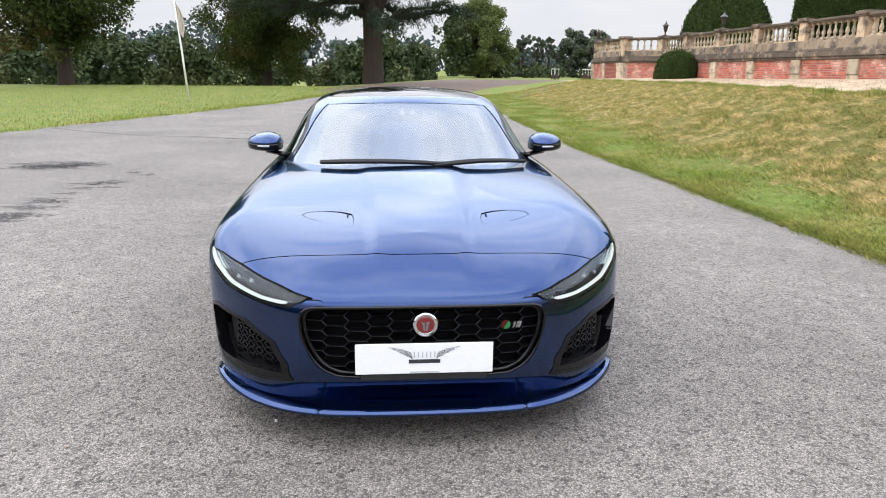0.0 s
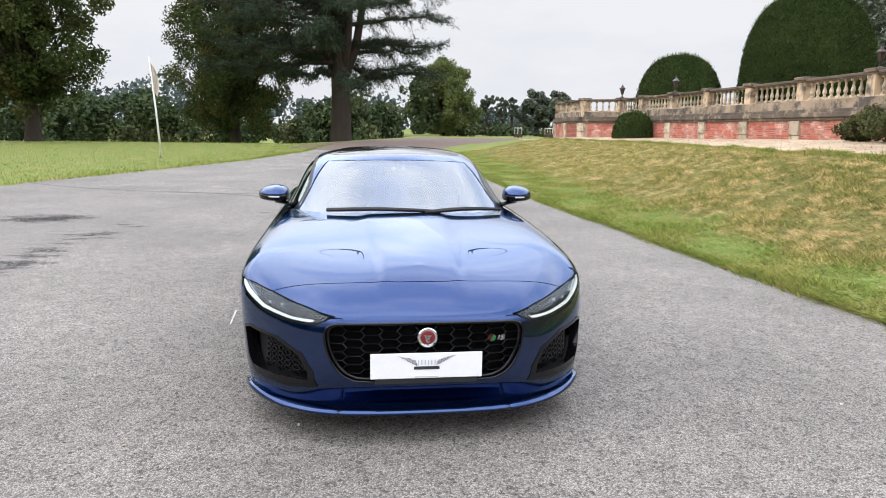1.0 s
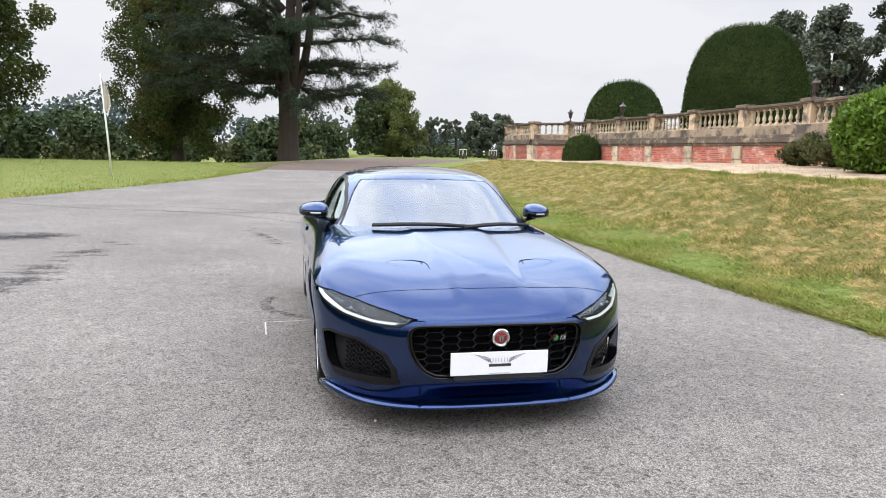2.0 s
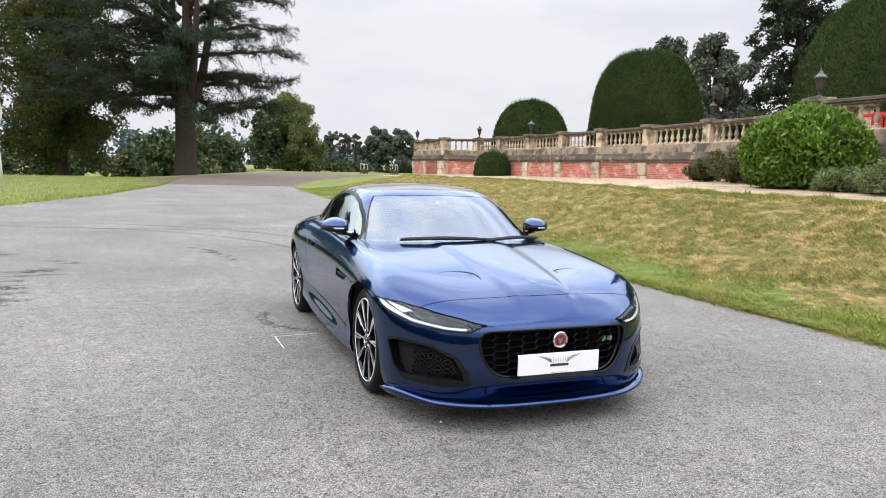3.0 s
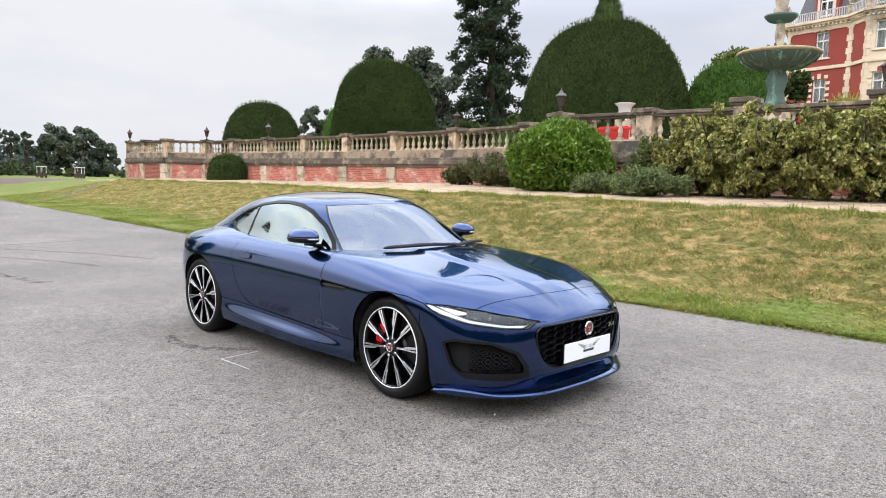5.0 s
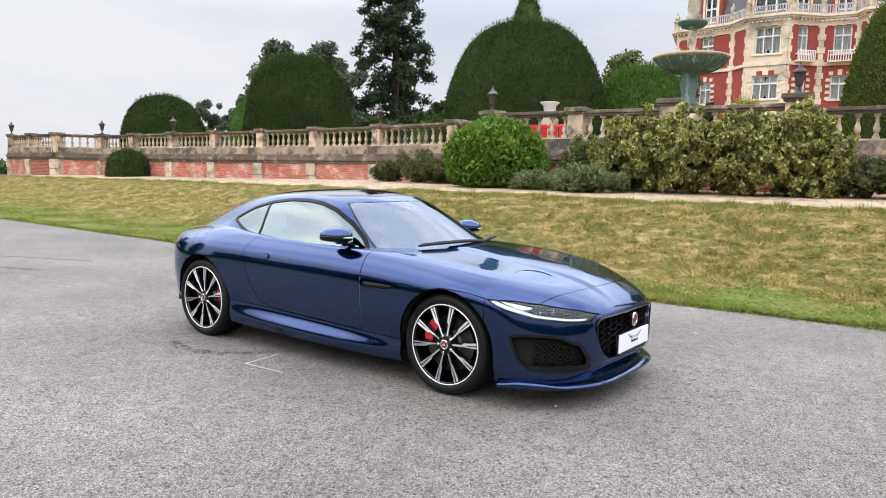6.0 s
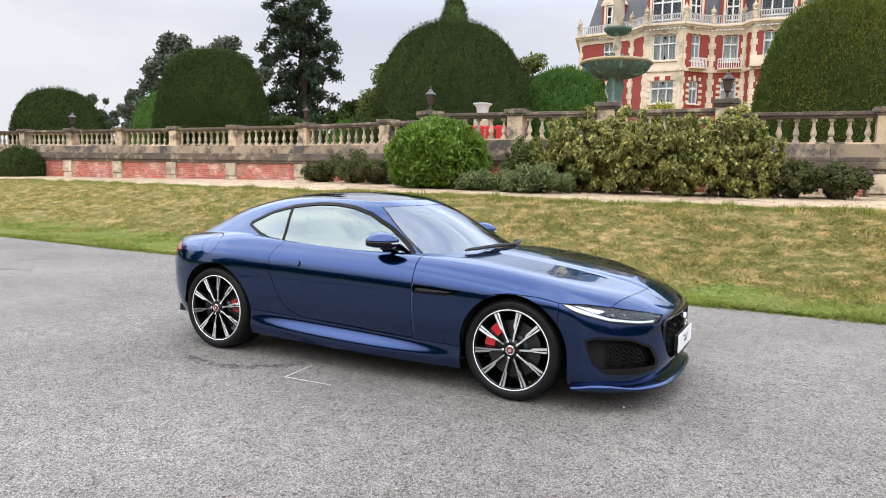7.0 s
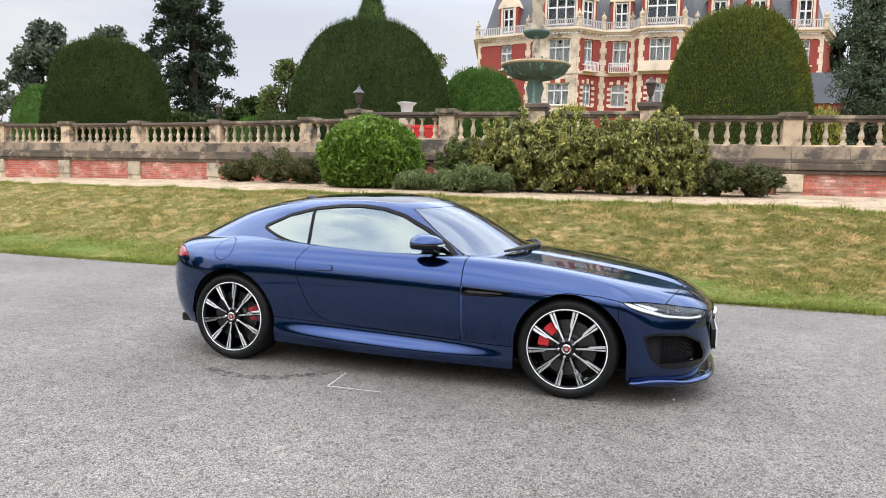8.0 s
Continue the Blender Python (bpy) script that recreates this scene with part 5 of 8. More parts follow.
def house_window(u, w, z0, z1, kind, loc, arch=True):
    """A sash window set back in the wall, with stone dressings, white frame, panes and curtains."""
    win = empty("window", house_at @ loc @ Matrix.Translation((u, 0, 0)))
    win.parent = house
    hw = w / 2
    bm = bmesh.new()
    for x0, x1, a, b in ((-hw, hw, z0, z0 + 0.08), (-hw, hw, z1 - 0.08, z1), (-hw, -hw + 0.08, z0 + 0.08, z1 - 0.08), (hw - 0.08, hw, z0 + 0.08, z1 - 0.08)):
        add_box(bm, x0, x1, 0.14, 0.24, a, b)
    zt = z0 + (z1 - z0) * 0.66
    add_box(bm, -hw + 0.08, hw - 0.08, 0.14, 0.24, zt - 0.05, zt + 0.05)
    for x in ((0,) if kind != "wide" else (-w * 0.17, w * 0.17)):
        add_box(bm, x - 0.035, x + 0.035, 0.15, 0.23, z0 + 0.08, zt - 0.05)
        add_box(bm, x - 0.03, x + 0.03, 0.15, 0.23, zt + 0.05, z1 - 0.08)
    part("window_frame", bm, M["white_paint"], win, "white painted sash frame")
    box("pane", -hw + 0.06, hw - 0.06, 0.185, 0.195, z0 + 0.06, z1 - 0.06, M["pane_glass"], win).visible_shadow = False
    for s in (1, -1):
        bm = bmesh.new()
        cols = []
        for k in range(9):
            x = s * (hw - 0.07 - 0.06 * k * w * 0.8)
            cols.append([bm.verts.new((x - s * (0.12 * w * math.sin(math.pi * j / 5) * k / 8 if j < 5 else 0), 0.27 + 0.025 * (k % 2), z0 + 0.05 + (z1 - z0 - 0.1) * j / 5)) for j in range(6)])
        for a, b in zip(cols, cols[1:]):
            for j in range(5):
                bm.faces.new((a[j], b[j], b[j + 1], a[j + 1]))
        bmesh.ops.solidify(bm, geom=bm.faces[:], thickness=0.01)
        part("curtain", bm, M["curtain"], win)
    # near-black sheet added behind the curtains as the room's darkness
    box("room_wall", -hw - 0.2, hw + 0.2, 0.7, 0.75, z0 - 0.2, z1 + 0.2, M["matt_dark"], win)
    box("sill", -hw - 0.15, hw + 0.15, -0.1, 0.2, z0 - 0.1, z0 - 0.002, M["house_stone"], win, bevel=0.02)
    n = 4
    for s in (1, -1):
        for k in range(n):
            za, zb = z0 + (z1 - z0) * k / n, z0 + (z1 - z0) * (k + 0.5) / n
            if z0 < Z_STR:
                box("jamb_block", min(s * hw, s * (hw + 0.27)), max(s * hw, s * (hw + 0.27)), -0.05, 0.05, za, zb, M["house_stone"], win, bevel=0.01)
    if arch:
        for k in range(5):
            x0, x1 = -hw - 0.12 + (w + 0.24) * k / 5, -hw - 0.12 + (w + 0.24) * (k + 1) / 5
            rise = 0.12 * (1 - abs(k - 2) / 2)
            box("arch_block", x0, x1, -0.06 if k % 2 == 0 else -0.03, 0.1, z1 + 0.002, z1 + 0.24 + rise, M["house_stone"] if k % 2 == 0 else M["house_brick"], win, bevel=0.008)
    return win


M["pane_glass"] = glass_material("pane_glass", (0.88, 0.9, 0.9), 1.35)
# interior shade as a colour, for the sheets behind panes
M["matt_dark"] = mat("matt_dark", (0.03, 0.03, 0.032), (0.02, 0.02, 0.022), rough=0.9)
roof_low, roof_high = [], []
for i, p in enumerate(PLAN):
    a, b = Vector(PLAN[max(i - 1, 0)]), Vector(PLAN[min(i + 1, len(PLAN) - 1)])
    d = (b - a).normalized()
    roof_low.append((p[0] - d.y * 0.35, p[1] + d.x * 0.35))
    roof_high.append((p[0] - d.y * 2.0, p[1] + d.x * 2.0))
for i, (p, q) in enumerate(zip(PLAN, PLAN[1:])):
    d = Vector((q[0] - p[0], q[1] - p[1], 0))
    ln = d.length
    loc = Matrix.Translation((p[0], p[1], 0)) @ Matrix.Rotation(math.atan2(d.y, d.x), 4, "Z")
    wins = OPEN.get(i, [])
    bm = bmesh.new()
    u = 0.0
    floors = ((7.4, 9.0), (10.4, 12.2))
    for c, w, kind in wins:
        add_box(bm, u, c - w / 2, 0, 0.35, Z_BASE, Z_CORN)
        z = Z_BASE
        for z0, z1 in floors:
            add_box(bm, c - w / 2, c + w / 2, 0, 0.35, z, z0)
            z = z1
        add_box(bm, c - w / 2, c + w / 2, 0, 0.35, z, Z_CORN)
        u = c + w / 2
    add_box(bm, u, ln, 0, 0.35, Z_BASE, Z_CORN)
    bmesh.ops.transform(bm, matrix=house_at @ loc, verts=bm.verts)
    part("wall", bm, M["house_stone"] if i == 3 else M["house_brick"], house)
    for c, w, kind in wins:
        for k, (z0, z1) in enumerate(floors):
            house_window(c, w, z0, z1, kind, loc, arch=True)
        if kind in ("tall", "wide") and i != 3:
            bal = empty("balcony", house_at @ loc)
            bal.parent = house
            z0 = 9.9
            stone = kind == "wide"
            wd = w / 2 + (0.75 if stone else 0.25)
            box("slab", c - wd, c + wd, -0.5, -0.004, z0 - 0.1, z0, M["house_stone"], bal, bevel=0.02)
            if stone:
                box("parapet", c - wd, c + wd, -0.5, -0.38, z0, z0 + 0.62, M["house_stone"], bal, bevel=0.02)
            else:
                box("rail", c - wd, c + wd, -0.46, -0.42, z0 + 0.6, z0 + 0.66, M["white_paint"], bal)
                for k in range(11):
                    x = c - wd + 0.03 + (2 * wd - 0.06) * k / 10
                    box("bar", x - 0.025, x + 0.025, -0.455, -0.425, z0, z0 + 0.6, M["white_paint"], bal)
    # stone quoins, courses, cornice with brackets, white roof railing
    for e in (0.0, ln - 0.42):
        for k in range(4, 18):
            z = Z_BASE + (Z_CORN - Z_BASE) * k / 18
            wq = 0.28 if k % 2 else 0.18
            x0 = e if e == 0 else ln - wq
            box("quoin", x0, x0 + wq, -0.05, 0.02, z + 0.01, z + (Z_CORN - Z_BASE) / 18 - 0.01, M["house_stone"], house, m=house_at @ loc)
    box("string_course", -0.05, ln + 0.05, -0.1, 0.05, Z_STR - 0.12, Z_STR + 0.1, M["house_stone"], house, bevel=0.02, m=house_at @ loc)
    box("frieze", -0.03, ln + 0.03, -0.06, 0.05, Z_CORN - 0.3, Z_CORN, M["house_stone"], house, m=house_at @ loc)
    bm = bmesh.new()
    for k in range(int(ln / 0.28)):
        add_box(bm, 0.08 + 0.28 * k, 0.2 + 0.28 * k, -0.26, -0.05, Z_CORN, Z_CORN + 0.12)
    add_box(bm, -0.1, ln + 0.1, -0.3, 0.1, Z_CORN + 0.12, Z_CORN + 0.24)
    add_box(bm, -0.14, ln + 0.14, -0.42, 0.3, Z_CORN + 0.24, Z_PAR - 0.05)
    bmesh.ops.transform(bm, matrix=house_at @ loc, verts=bm.verts)
    part("cornice", bm, M["house_stone"], house, "bracketed stone cornice")
    bm = bmesh.new()
    add_box(bm, 0, ln, -0.26, -0.2, Z_PAR + 0.5, Z_PAR + 0.57)
    add_box(bm, 0, ln, -0.26, -0.2, Z_PAR - 0.05, Z_PAR + 0.02)
    for k in range(int(ln / 0.16)):
        add_box(bm, 0.05 + 0.16 * k, 0.12 + 0.16 * k, -0.245, -0.215, Z_PAR, Z_PAR + 0.5)
    bmesh.ops.transform(bm, matrix=house_at @ loc, verts=bm.verts)
    part("roof_railing", bm, M["white_worn"], house, "weathered white ornamental roof railing")
    bm = bmesh.new()
    lathe(bm, [(0.2, Z_PAR - 0.05), (0.2, Z_PAR + 0.55), (0.26, Z_PAR + 0.6), (0.12, Z_PAR + 0.68), (0.2, Z_PAR + 0.85), (0.16, Z_PAR + 1.0), (0.06, Z_PAR + 1.1), (0.02, Z_PAR + 1.3)], seg=10, m=house_at @ loc @ Matrix.Translation((0, -0.15, 0)))
    part("finial", bm, M["stone_pale"], house)
    bm = bmesh.new()
    for k in range(9):
        t0, t1 = k / 9, (k + 1) / 9
        quad = []
        for (lo_, hi_), t in (((roof_low[i], roof_high[i]), t0), ((roof_low[i + 1], roof_high[i + 1]), t0), ((roof_low[i + 1], roof_high[i + 1]), t1 + 0.004), ((roof_low[i], roof_high[i]), t1 + 0.004)):
            sag = 0.25 * math.sin(math.pi * t)
            quad.append(bm.verts.new((lo_[0] + (hi_[0] - lo_[0]) * (t * 0.92 + 0.08 * t * t) + sag * 0.3 - (0.03 if t == t0 else 0), lo_[1] + (hi_[1] - lo_[1]) * t, Z_PAR - 0.05 + 5.2 * t)))
        bm.faces.new(quad)
    bmesh.ops.remove_doubles(bm, verts=bm.verts, dist=0.06)
    bmesh.ops.transform(bm, matrix=house_at, verts=bm.verts)
    bmesh.ops.solidify(bm, geom=bm.faces[:], thickness=0.05)
    part("roof", bm, M["slate"], house, "steep slate mansard roof")
    for c, w, kind in wins:
        dm = empty("dormer", house_at @ loc @ Matrix.Translation((c, 0.3, 0)))
        dm.parent = house
        dw = 0.42 if kind != "wide" else 1.0
        zt = 15.1 if kind != "wide" else 15.6
        for s in (1, -1):
            box("dormer_side", min(s * dw, s * (dw + 0.4)), max(s * dw, s * (dw + 0.4)), -0.05, 1.4, Z_PAR, zt, M["house_brick"], dm)
            box("pilaster", min(s * (dw + 0.05), s * (dw + 0.2)), max(s * (dw + 0.05), s * (dw + 0.2)), -0.12, -0.054, Z_PAR, zt, M["house_stone"], dm)
        box("dormer_window", -dw, dw, 0.0, 0.04, Z_PAR + 0.3, zt - 0.1, M["pane_glass"], dm)
        bm = bmesh.new()
        for x in (-dw, -dw * 0.33, dw * 0.33, dw) if kind == "wide" else (-dw, 0, dw):
            add_box(bm, x - 0.05, x + 0.05, -0.04, 0.03, Z_PAR + 0.2, zt - 0.1)
        for z in (Z_PAR + 0.3, (Z_PAR + zt) / 2 + 0.2, zt - 0.1):
            add_box(bm, -dw, dw, -0.035, 0.025, z - 0.05, z + 0.05)
        part("dormer_frame", bm, M["white_paint"], dm)
        # near-black sheet in place of the dormer's shaded inside
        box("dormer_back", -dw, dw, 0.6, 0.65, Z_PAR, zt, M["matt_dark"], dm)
        bm = bmesh.new()
        vs = [bm.verts.new(v) for v in ((-dw - 0.5, 0, zt), (dw + 0.5, 0, zt), (dw + 0.35, 0, zt + 0.3), (0.3, 0, zt + 0.95), (0, 0, zt + 1.05), (-0.3, 0, zt + 0.95), (-dw - 0.35, 0, zt + 0.3))]
        f0 = bm.faces.new(vs)
        ex = bmesh.ops.extrude_face_region(bm, geom=[f0])
        bmesh.ops.translate(bm, vec=(0, 1.2, 0), verts=[v for v in ex["geom"] if isinstance(v, bmesh.types.BMVert)])
        bmesh.ops.translate(bm, vec=(0, -0.15, 0), verts=bm.verts)
        bmesh.ops.recalc_face_normals(bm, faces=bm.faces[:])
        part("pediment", bm, M["house_stone"], dm, "carved stone pediment")
# low brick outbuilding behind the cypress
th = empty("outbuilding", Matrix.Translation((43.6, -7.6, DECK)), "low brick outbuilding with a glazed grey roof", "building")
box("wall", -2, 2, -3.0, 2.6, 0, 4.4, M["house_brick"], th)
bm = bmesh.new()
vs = [bm.verts.new(v) for v in ((-2.2, -3.2, 4.4), (-2.2, 2.8, 4.4), (0.5, 2.8, 6.6), (0.5, -3.2, 6.6))]
bm.faces.new(vs)
bmesh.ops.solidify(bm, geom=bm.faces[:], thickness=0.12)
part("roof", bm, M["slate"], th)
for k in range(4):
    box("skylight", -1.9, -0.1, -2.6 + 1.3 * k, -1.7 + 1.3 * k, -0.02, 0.05, M["house_glass"], th, m=Matrix.Translation((0, 0, 4.75)) @ Matrix.Rotation(-math.atan2(2.2, 2.7), 4, "Y"))


# ---- the car: smooth sheets over feature curves, cut into panels along their shut lines ----
def paint_material():
    m = mat("car_paint", (0.0045, 0.028, 0.113), (0.004, 0.026, 0.105), rough=0.2, metal=1.0, big=0.4, fine=300, amount=0.3, coat=1.0)
    m.node_tree.nodes["Principled BSDF"].inputs["Coat IOR"].default_value = 1.5
    m.node_tree.nodes["Principled BSDF"].inputs["Specular Tint"].default_value = (0.47, 0.6, 0.76, 1)
    return m


M["paint"] = paint_material()
M["gloss_black"] = mat("gloss_black", (0.003, 0.003, 0.004), (0.0025, 0.0025, 0.003), rough=0.06, spec=0.36, big=3, fine=60)
M["mesh_black"] = mat("mesh_black", (0.005, 0.005, 0.006), (0.004, 0.004, 0.005), rough=0.2, spec=0.3, big=3, fine=60)
M["matt_black"] = mat("matt_black", (0.012, 0.012, 0.012), (0.008, 0.008, 0.008), rough=0.6, big=6, fine=90, bump=0.1)
M["inner_black"] = mat("inner_black", (0.004, 0.004, 0.004), (0.003, 0.003, 0.003), rough=0.9)
M["rubber"] = mat("rubber", (0.006, 0.006, 0.006), (0.004, 0.004, 0.004), rough=0.55, spec=0.22, big=8, fine=120, bump=0.15, third=(0.012, 0.0115, 0.011), third_scale=5.0, third_at=0.64)
M["alloy"] = mat("alloy", (0.9, 0.89, 0.88), (0.84, 0.83, 0.82), rough=0.3, metal=0.15, big=6, fine=200)
M["chrome"] = mat("chrome", (0.82, 0.82, 0.83), (0.75, 0.75, 0.76), rough=0.1, metal=1.0)
M["disc"] = mat("disc", (0.1, 0.1, 0.1), (0.06, 0.055, 0.05), rough=0.45, metal=1.0, big=12, fine=160)
M["caliper"] = mat("caliper", (0.62, 0.012, 0.02), (0.5, 0.01, 0.015), rough=0.25, coat=0.6, big=8, fine=60)
M["badge_red"] = mat("badge_red", (0.2, 0.016, 0.016), (0.13, 0.01, 0.011), rough=0.25, coat=0.3, big=30, fine=200)
M["badge_green"] = mat("badge_green", (0.05, 0.4, 0.12), (0.04, 0.33, 0.1), rough=0.3)
M["plate"] = mat("plate", (0.82, 0.82, 0.83), (0.77, 0.77, 0.78), rough=0.3, big=4, fine=50)
M["ink"] = mat("ink", (0.03, 0.03, 0.035), (0.02, 0.02, 0.025), rough=0.5)
M["leather"] = mat("leather", (0.03, 0.028, 0.028), (0.018, 0.017, 0.017), rough=0.55, big=6, fine=150)
M["trim_grey"] = mat("trim_grey", (0.5, 0.52, 0.54), (0.4, 0.42, 0.44), rough=0.6, big=5, fine=100)


M["screen_glass"] = glass_material("screen_glass", (0.5, 0.55, 0.58), 2.6, (0.8, 0.88, 1.0))
M["side_glass"] = glass_material("side_glass", (0.42, 0.48, 0.47), 2.8, (0.74, 0.85, 0.84))
M["surround"] = mat("surround", (0.005, 0.005, 0.005), (0.004, 0.004, 0.004), rough=0.3, spec=0.1)
M["lamp_glass"] = glass_material("lamp_glass", (0.8, 0.82, 0.84), 1.5)
M["tail_red"] = mat("tail_red", (0.35, 0.01, 0.02), (0.2, 0.005, 0.01), rough=0.1, coat=1.0, big=20, fine=80)
M["running_light"] = bpy.data.materials.new("running_light")
M["running_light"].use_nodes = True
rb = M["running_light"].node_tree.nodes["Principled BSDF"]
rb.inputs["Base Color"].default_value = (0.8, 0.82, 0.8, 1)
rb.inputs["Emission Color"].default_value = (0.93, 1.0, 0.9, 1)
rb.inputs["Emission Strength"].default_value = 0.4


def bspline(n, per):
    """Weights of a uniform cubic B-spline with n control points (and one more at each end), per steps a span."""
    t = np.linspace(0, n - 1, (n - 1) * per + 1)
    i = np.minimum(t.astype(int), n - 2)
    f = t - i
    w = np.zeros((len(t), n + 2))
    for k, v in enumerate(((1 - f) ** 3, 3 * f ** 3 - 6 * f ** 2 + 4, -3 * f ** 3 + 3 * f ** 2 + 3 * f + 1, f ** 3)):
        w[np.arange(len(t)), i + k] += v / 6
    return t, w


FLIP = np.array([-1.0, 1, 1])


def sheet(rows, per_k, per_r, shape=None):
    """A smooth half surface over rows of control points, mirrored at the car's middle plane."""
    p = np.array(rows, float)
    p = np.concatenate([p[:, 1:2] * FLIP, p, p[:, -2:-1] * FLIP], 1)
    p = np.concatenate([2 * p[:1] - p[1:2], p, p[-2:-1] * FLIP], 0)
    ts, wk = bspline(p.shape[1] - 2, per_k)
    tr, wr = bspline(p.shape[0] - 2, per_r)
    s = np.einsum("ar,rkc,bk->abc", wr, p, wk)
    if shape:
        s = shape(s)
    full = np.concatenate([s[:, 1:2] * FLIP, s, s[:, -2:-1] * FLIP], 1)
    ds = full[:, 2:] - full[:, :-2]
    fr = np.concatenate([2 * s[:1] - s[1:2], s, s[-2:-1] * FLIP], 0)
    dr = fr[2:] - fr[:-2]
    nrm = np.cross(ds, dr)
    nrm /= np.linalg.norm(nrm, axis=2, keepdims=True) + 1e-12
    a, b = s.shape[:2]
    i = np.arange(a * b).reshape(a, b)
    q = [i[:-1, :-1], i[:-1, 1:], i[1:, 1:], i[1:, :-1]]
    f = np.concatenate([np.stack([q[0], q[1], q[2]], -1).reshape(-1, 3), np.stack([q[0], q[2], q[3]], -1).reshape(-1, 3)])
    uv = np.stack(np.meshgrid(ts, tr), -1)
    v = s.reshape(-1, 3)
    v[np.abs(v[:, 0]) < 1e-6, 0] = 0
    return {"v": v, "n": nrm.reshape(-1, 3), "uv": uv.reshape(-1, 2), "f": f}


def cut(me, field, level=0.0):
    """The part of a sheet where field < level, cut cleanly along the line."""
    d = field(me) - level
    inside = d < 0
    count = inside[me["f"]].sum(1)
    keep = [me["f"][count == 3]]
    cols = np.concatenate([me["v"], me["n"], me["uv"]], 1)
    extra, made = [], {}

    def edge(i, j):
        key = (min(i, j), max(i, j))
        if key not in made:
            t = d[key[0]] / (d[key[0]] - d[key[1]])
            made[key] = len(cols) + len(extra)
            extra.append(cols[key[0]] * (1 - t) + cols[key[1]] * t)
        return made[key]

    tris = []
    for tri in me["f"][(count == 1) | (count == 2)]:
        ring = []
        for k in range(3):
            i, j = int(tri[k]), int(tri[(k + 1) % 3])
            if inside[i]:
                ring.append(i)
            if inside[i] != inside[j]:
                ring.append(edge(i, j))
        for k in range(1, len(ring) - 1):
            tris.append((ring[0], ring[k], ring[k + 1]))
    if tris:
        keep.append(np.array(tris))
    f = np.concatenate(keep)
    if extra:
        cols = np.concatenate([cols, np.array(extra)])
    used, inv = np.unique(f, return_inverse=True)
    cols = cols[used]
    nn = cols[:, 3:6] / (np.linalg.norm(cols[:, 3:6], axis=1, keepdims=True) + 1e-12)
    return {"v": cols[:, :3], "n": nn, "uv": cols[:, 6:8], "f": inv.reshape(-1, 3)}


GAP = 0.0022


def split(me, field, gap=GAP):
    return cut(me, field, -gap), cut(me, lambda q: -field(q), -gap)


def poly_field(pts, axes, round_by=0.0):
    """Signed distance to a polygon seen along one axis (axes: which two coordinates are used)."""
    p = np.array(pts, float)

    def field(me):
        q = me["v"][:, axes].copy()
        if axes[0] == 0:
            q[:, 0] = np.abs(q[:, 0])
        best = np.full(len(q), 1e9)
        ins = np.zeros(len(q), bool)
        for a, b in zip(p, np.roll(p, -1, 0)):
            e, w = b - a, q - a
            t = np.clip((w @ e) / (e @ e), 0, 1)
            best = np.minimum(best, np.linalg.norm(w - t[:, None] * e, axis=1))
            cross = ((a[1] > q[:, 1]) != (b[1] > q[:, 1])) & (q[:, 0] < (b[0] - a[0]) * (q[:, 1] - a[1]) / (b[1] - a[1] + 1e-12) + a[0])
            ins ^= cross
        return np.where(ins, -best, best) - round_by

    return field


def all_of(*fields):
    return lambda me: np.max([f(me) for f in fields], 0)


def where(fn):
    """A field from the coordinates: negative inside."""
    return lambda me: fn(me["v"][:, 0], me["v"][:, 1], me["v"][:, 2])


def panel(name, me, material, parent, sides=(1,), thick=0.014, label="", offset=0.0):
    """A cut piece of sheet as a mesh with turned-in edges; sides (1, -1) joins both halves."""
    vs, ns, fs, base = [], [], [], 0
    f0 = me["f"]
    e = np.sort(np.concatenate([f0[:, [0, 1]], f0[:, [1, 2]], f0[:, [2, 0]]]), 1)
    directed = np.concatenate([f0[:, [0, 1]], f0[:, [1, 2]], f0[:, [2, 0]]])
    key = e[:, 0].astype(np.int64) * 10 ** 7 + e[:, 1]
    _, first, cnt = np.unique(key, return_index=True, return_counts=True)
    rim = directed[first[cnt == 1]]
    rim = rim[~((np.abs(me["v"][rim[:, 0], 0]) < 1e-5) & (np.abs(me["v"][rim[:, 1], 0]) < 1e-5))]
    for s in sides:
        v = (me["v"] + me["n"] * offset) * np.array([s, 1, 1])
        n = me["n"] * np.array([s, 1, 1])
        f = f0 if s > 0 else f0[:, ::-1]
        vs.append(v), ns.append(n), fs.append(f + base)
        base += len(v)
        if thick and len(rim):
            a, b = v[rim[:, 0]], v[rim[:, 1]]
            na, nb = n[rim[:, 0]], n[rim[:, 1]]
            out = np.cross(b - a, na)
            out /= np.linalg.norm(out, axis=1, keepdims=True) + 1e-12
            out *= s
            k = len(a)
            vs.append(np.concatenate([a, b, b - nb * thick, a - na * thick]))
            ns.append(np.concatenate([out, out, out, out]))
            i = np.arange(k) + base
            quad = np.concatenate([np.stack([i, i + 3 * k, i + 2 * k], 1), np.stack([i, i + 2 * k, i + k], 1)])
            fs.append(quad if s > 0 else quad[:, ::-1])
            base += 4 * k
    v, n, f = np.concatenate(vs), np.concatenate(ns), np.concatenate(fs)
    ob = fast_mesh(name, v, f, material, parent, label, smooth=True)
    ob.data.normals_split_custom_set_from_vertices(n.tolist())
    return ob


CAR_AT = pose(0.218, 3.42, 0, 0, 0, -1.3)
car = empty("sports_car", CAR_AT, "dark metallic blue two-door coupe parked on the asphalt", "car")

# rings of the lower body, each from the nose (middle) round one side to the tail (middle), from the sill upwards
YS = (-0.36, 0.0, 0.40, 0.95, 1.5, 2.0, 2.35, 2.62, 2.95)


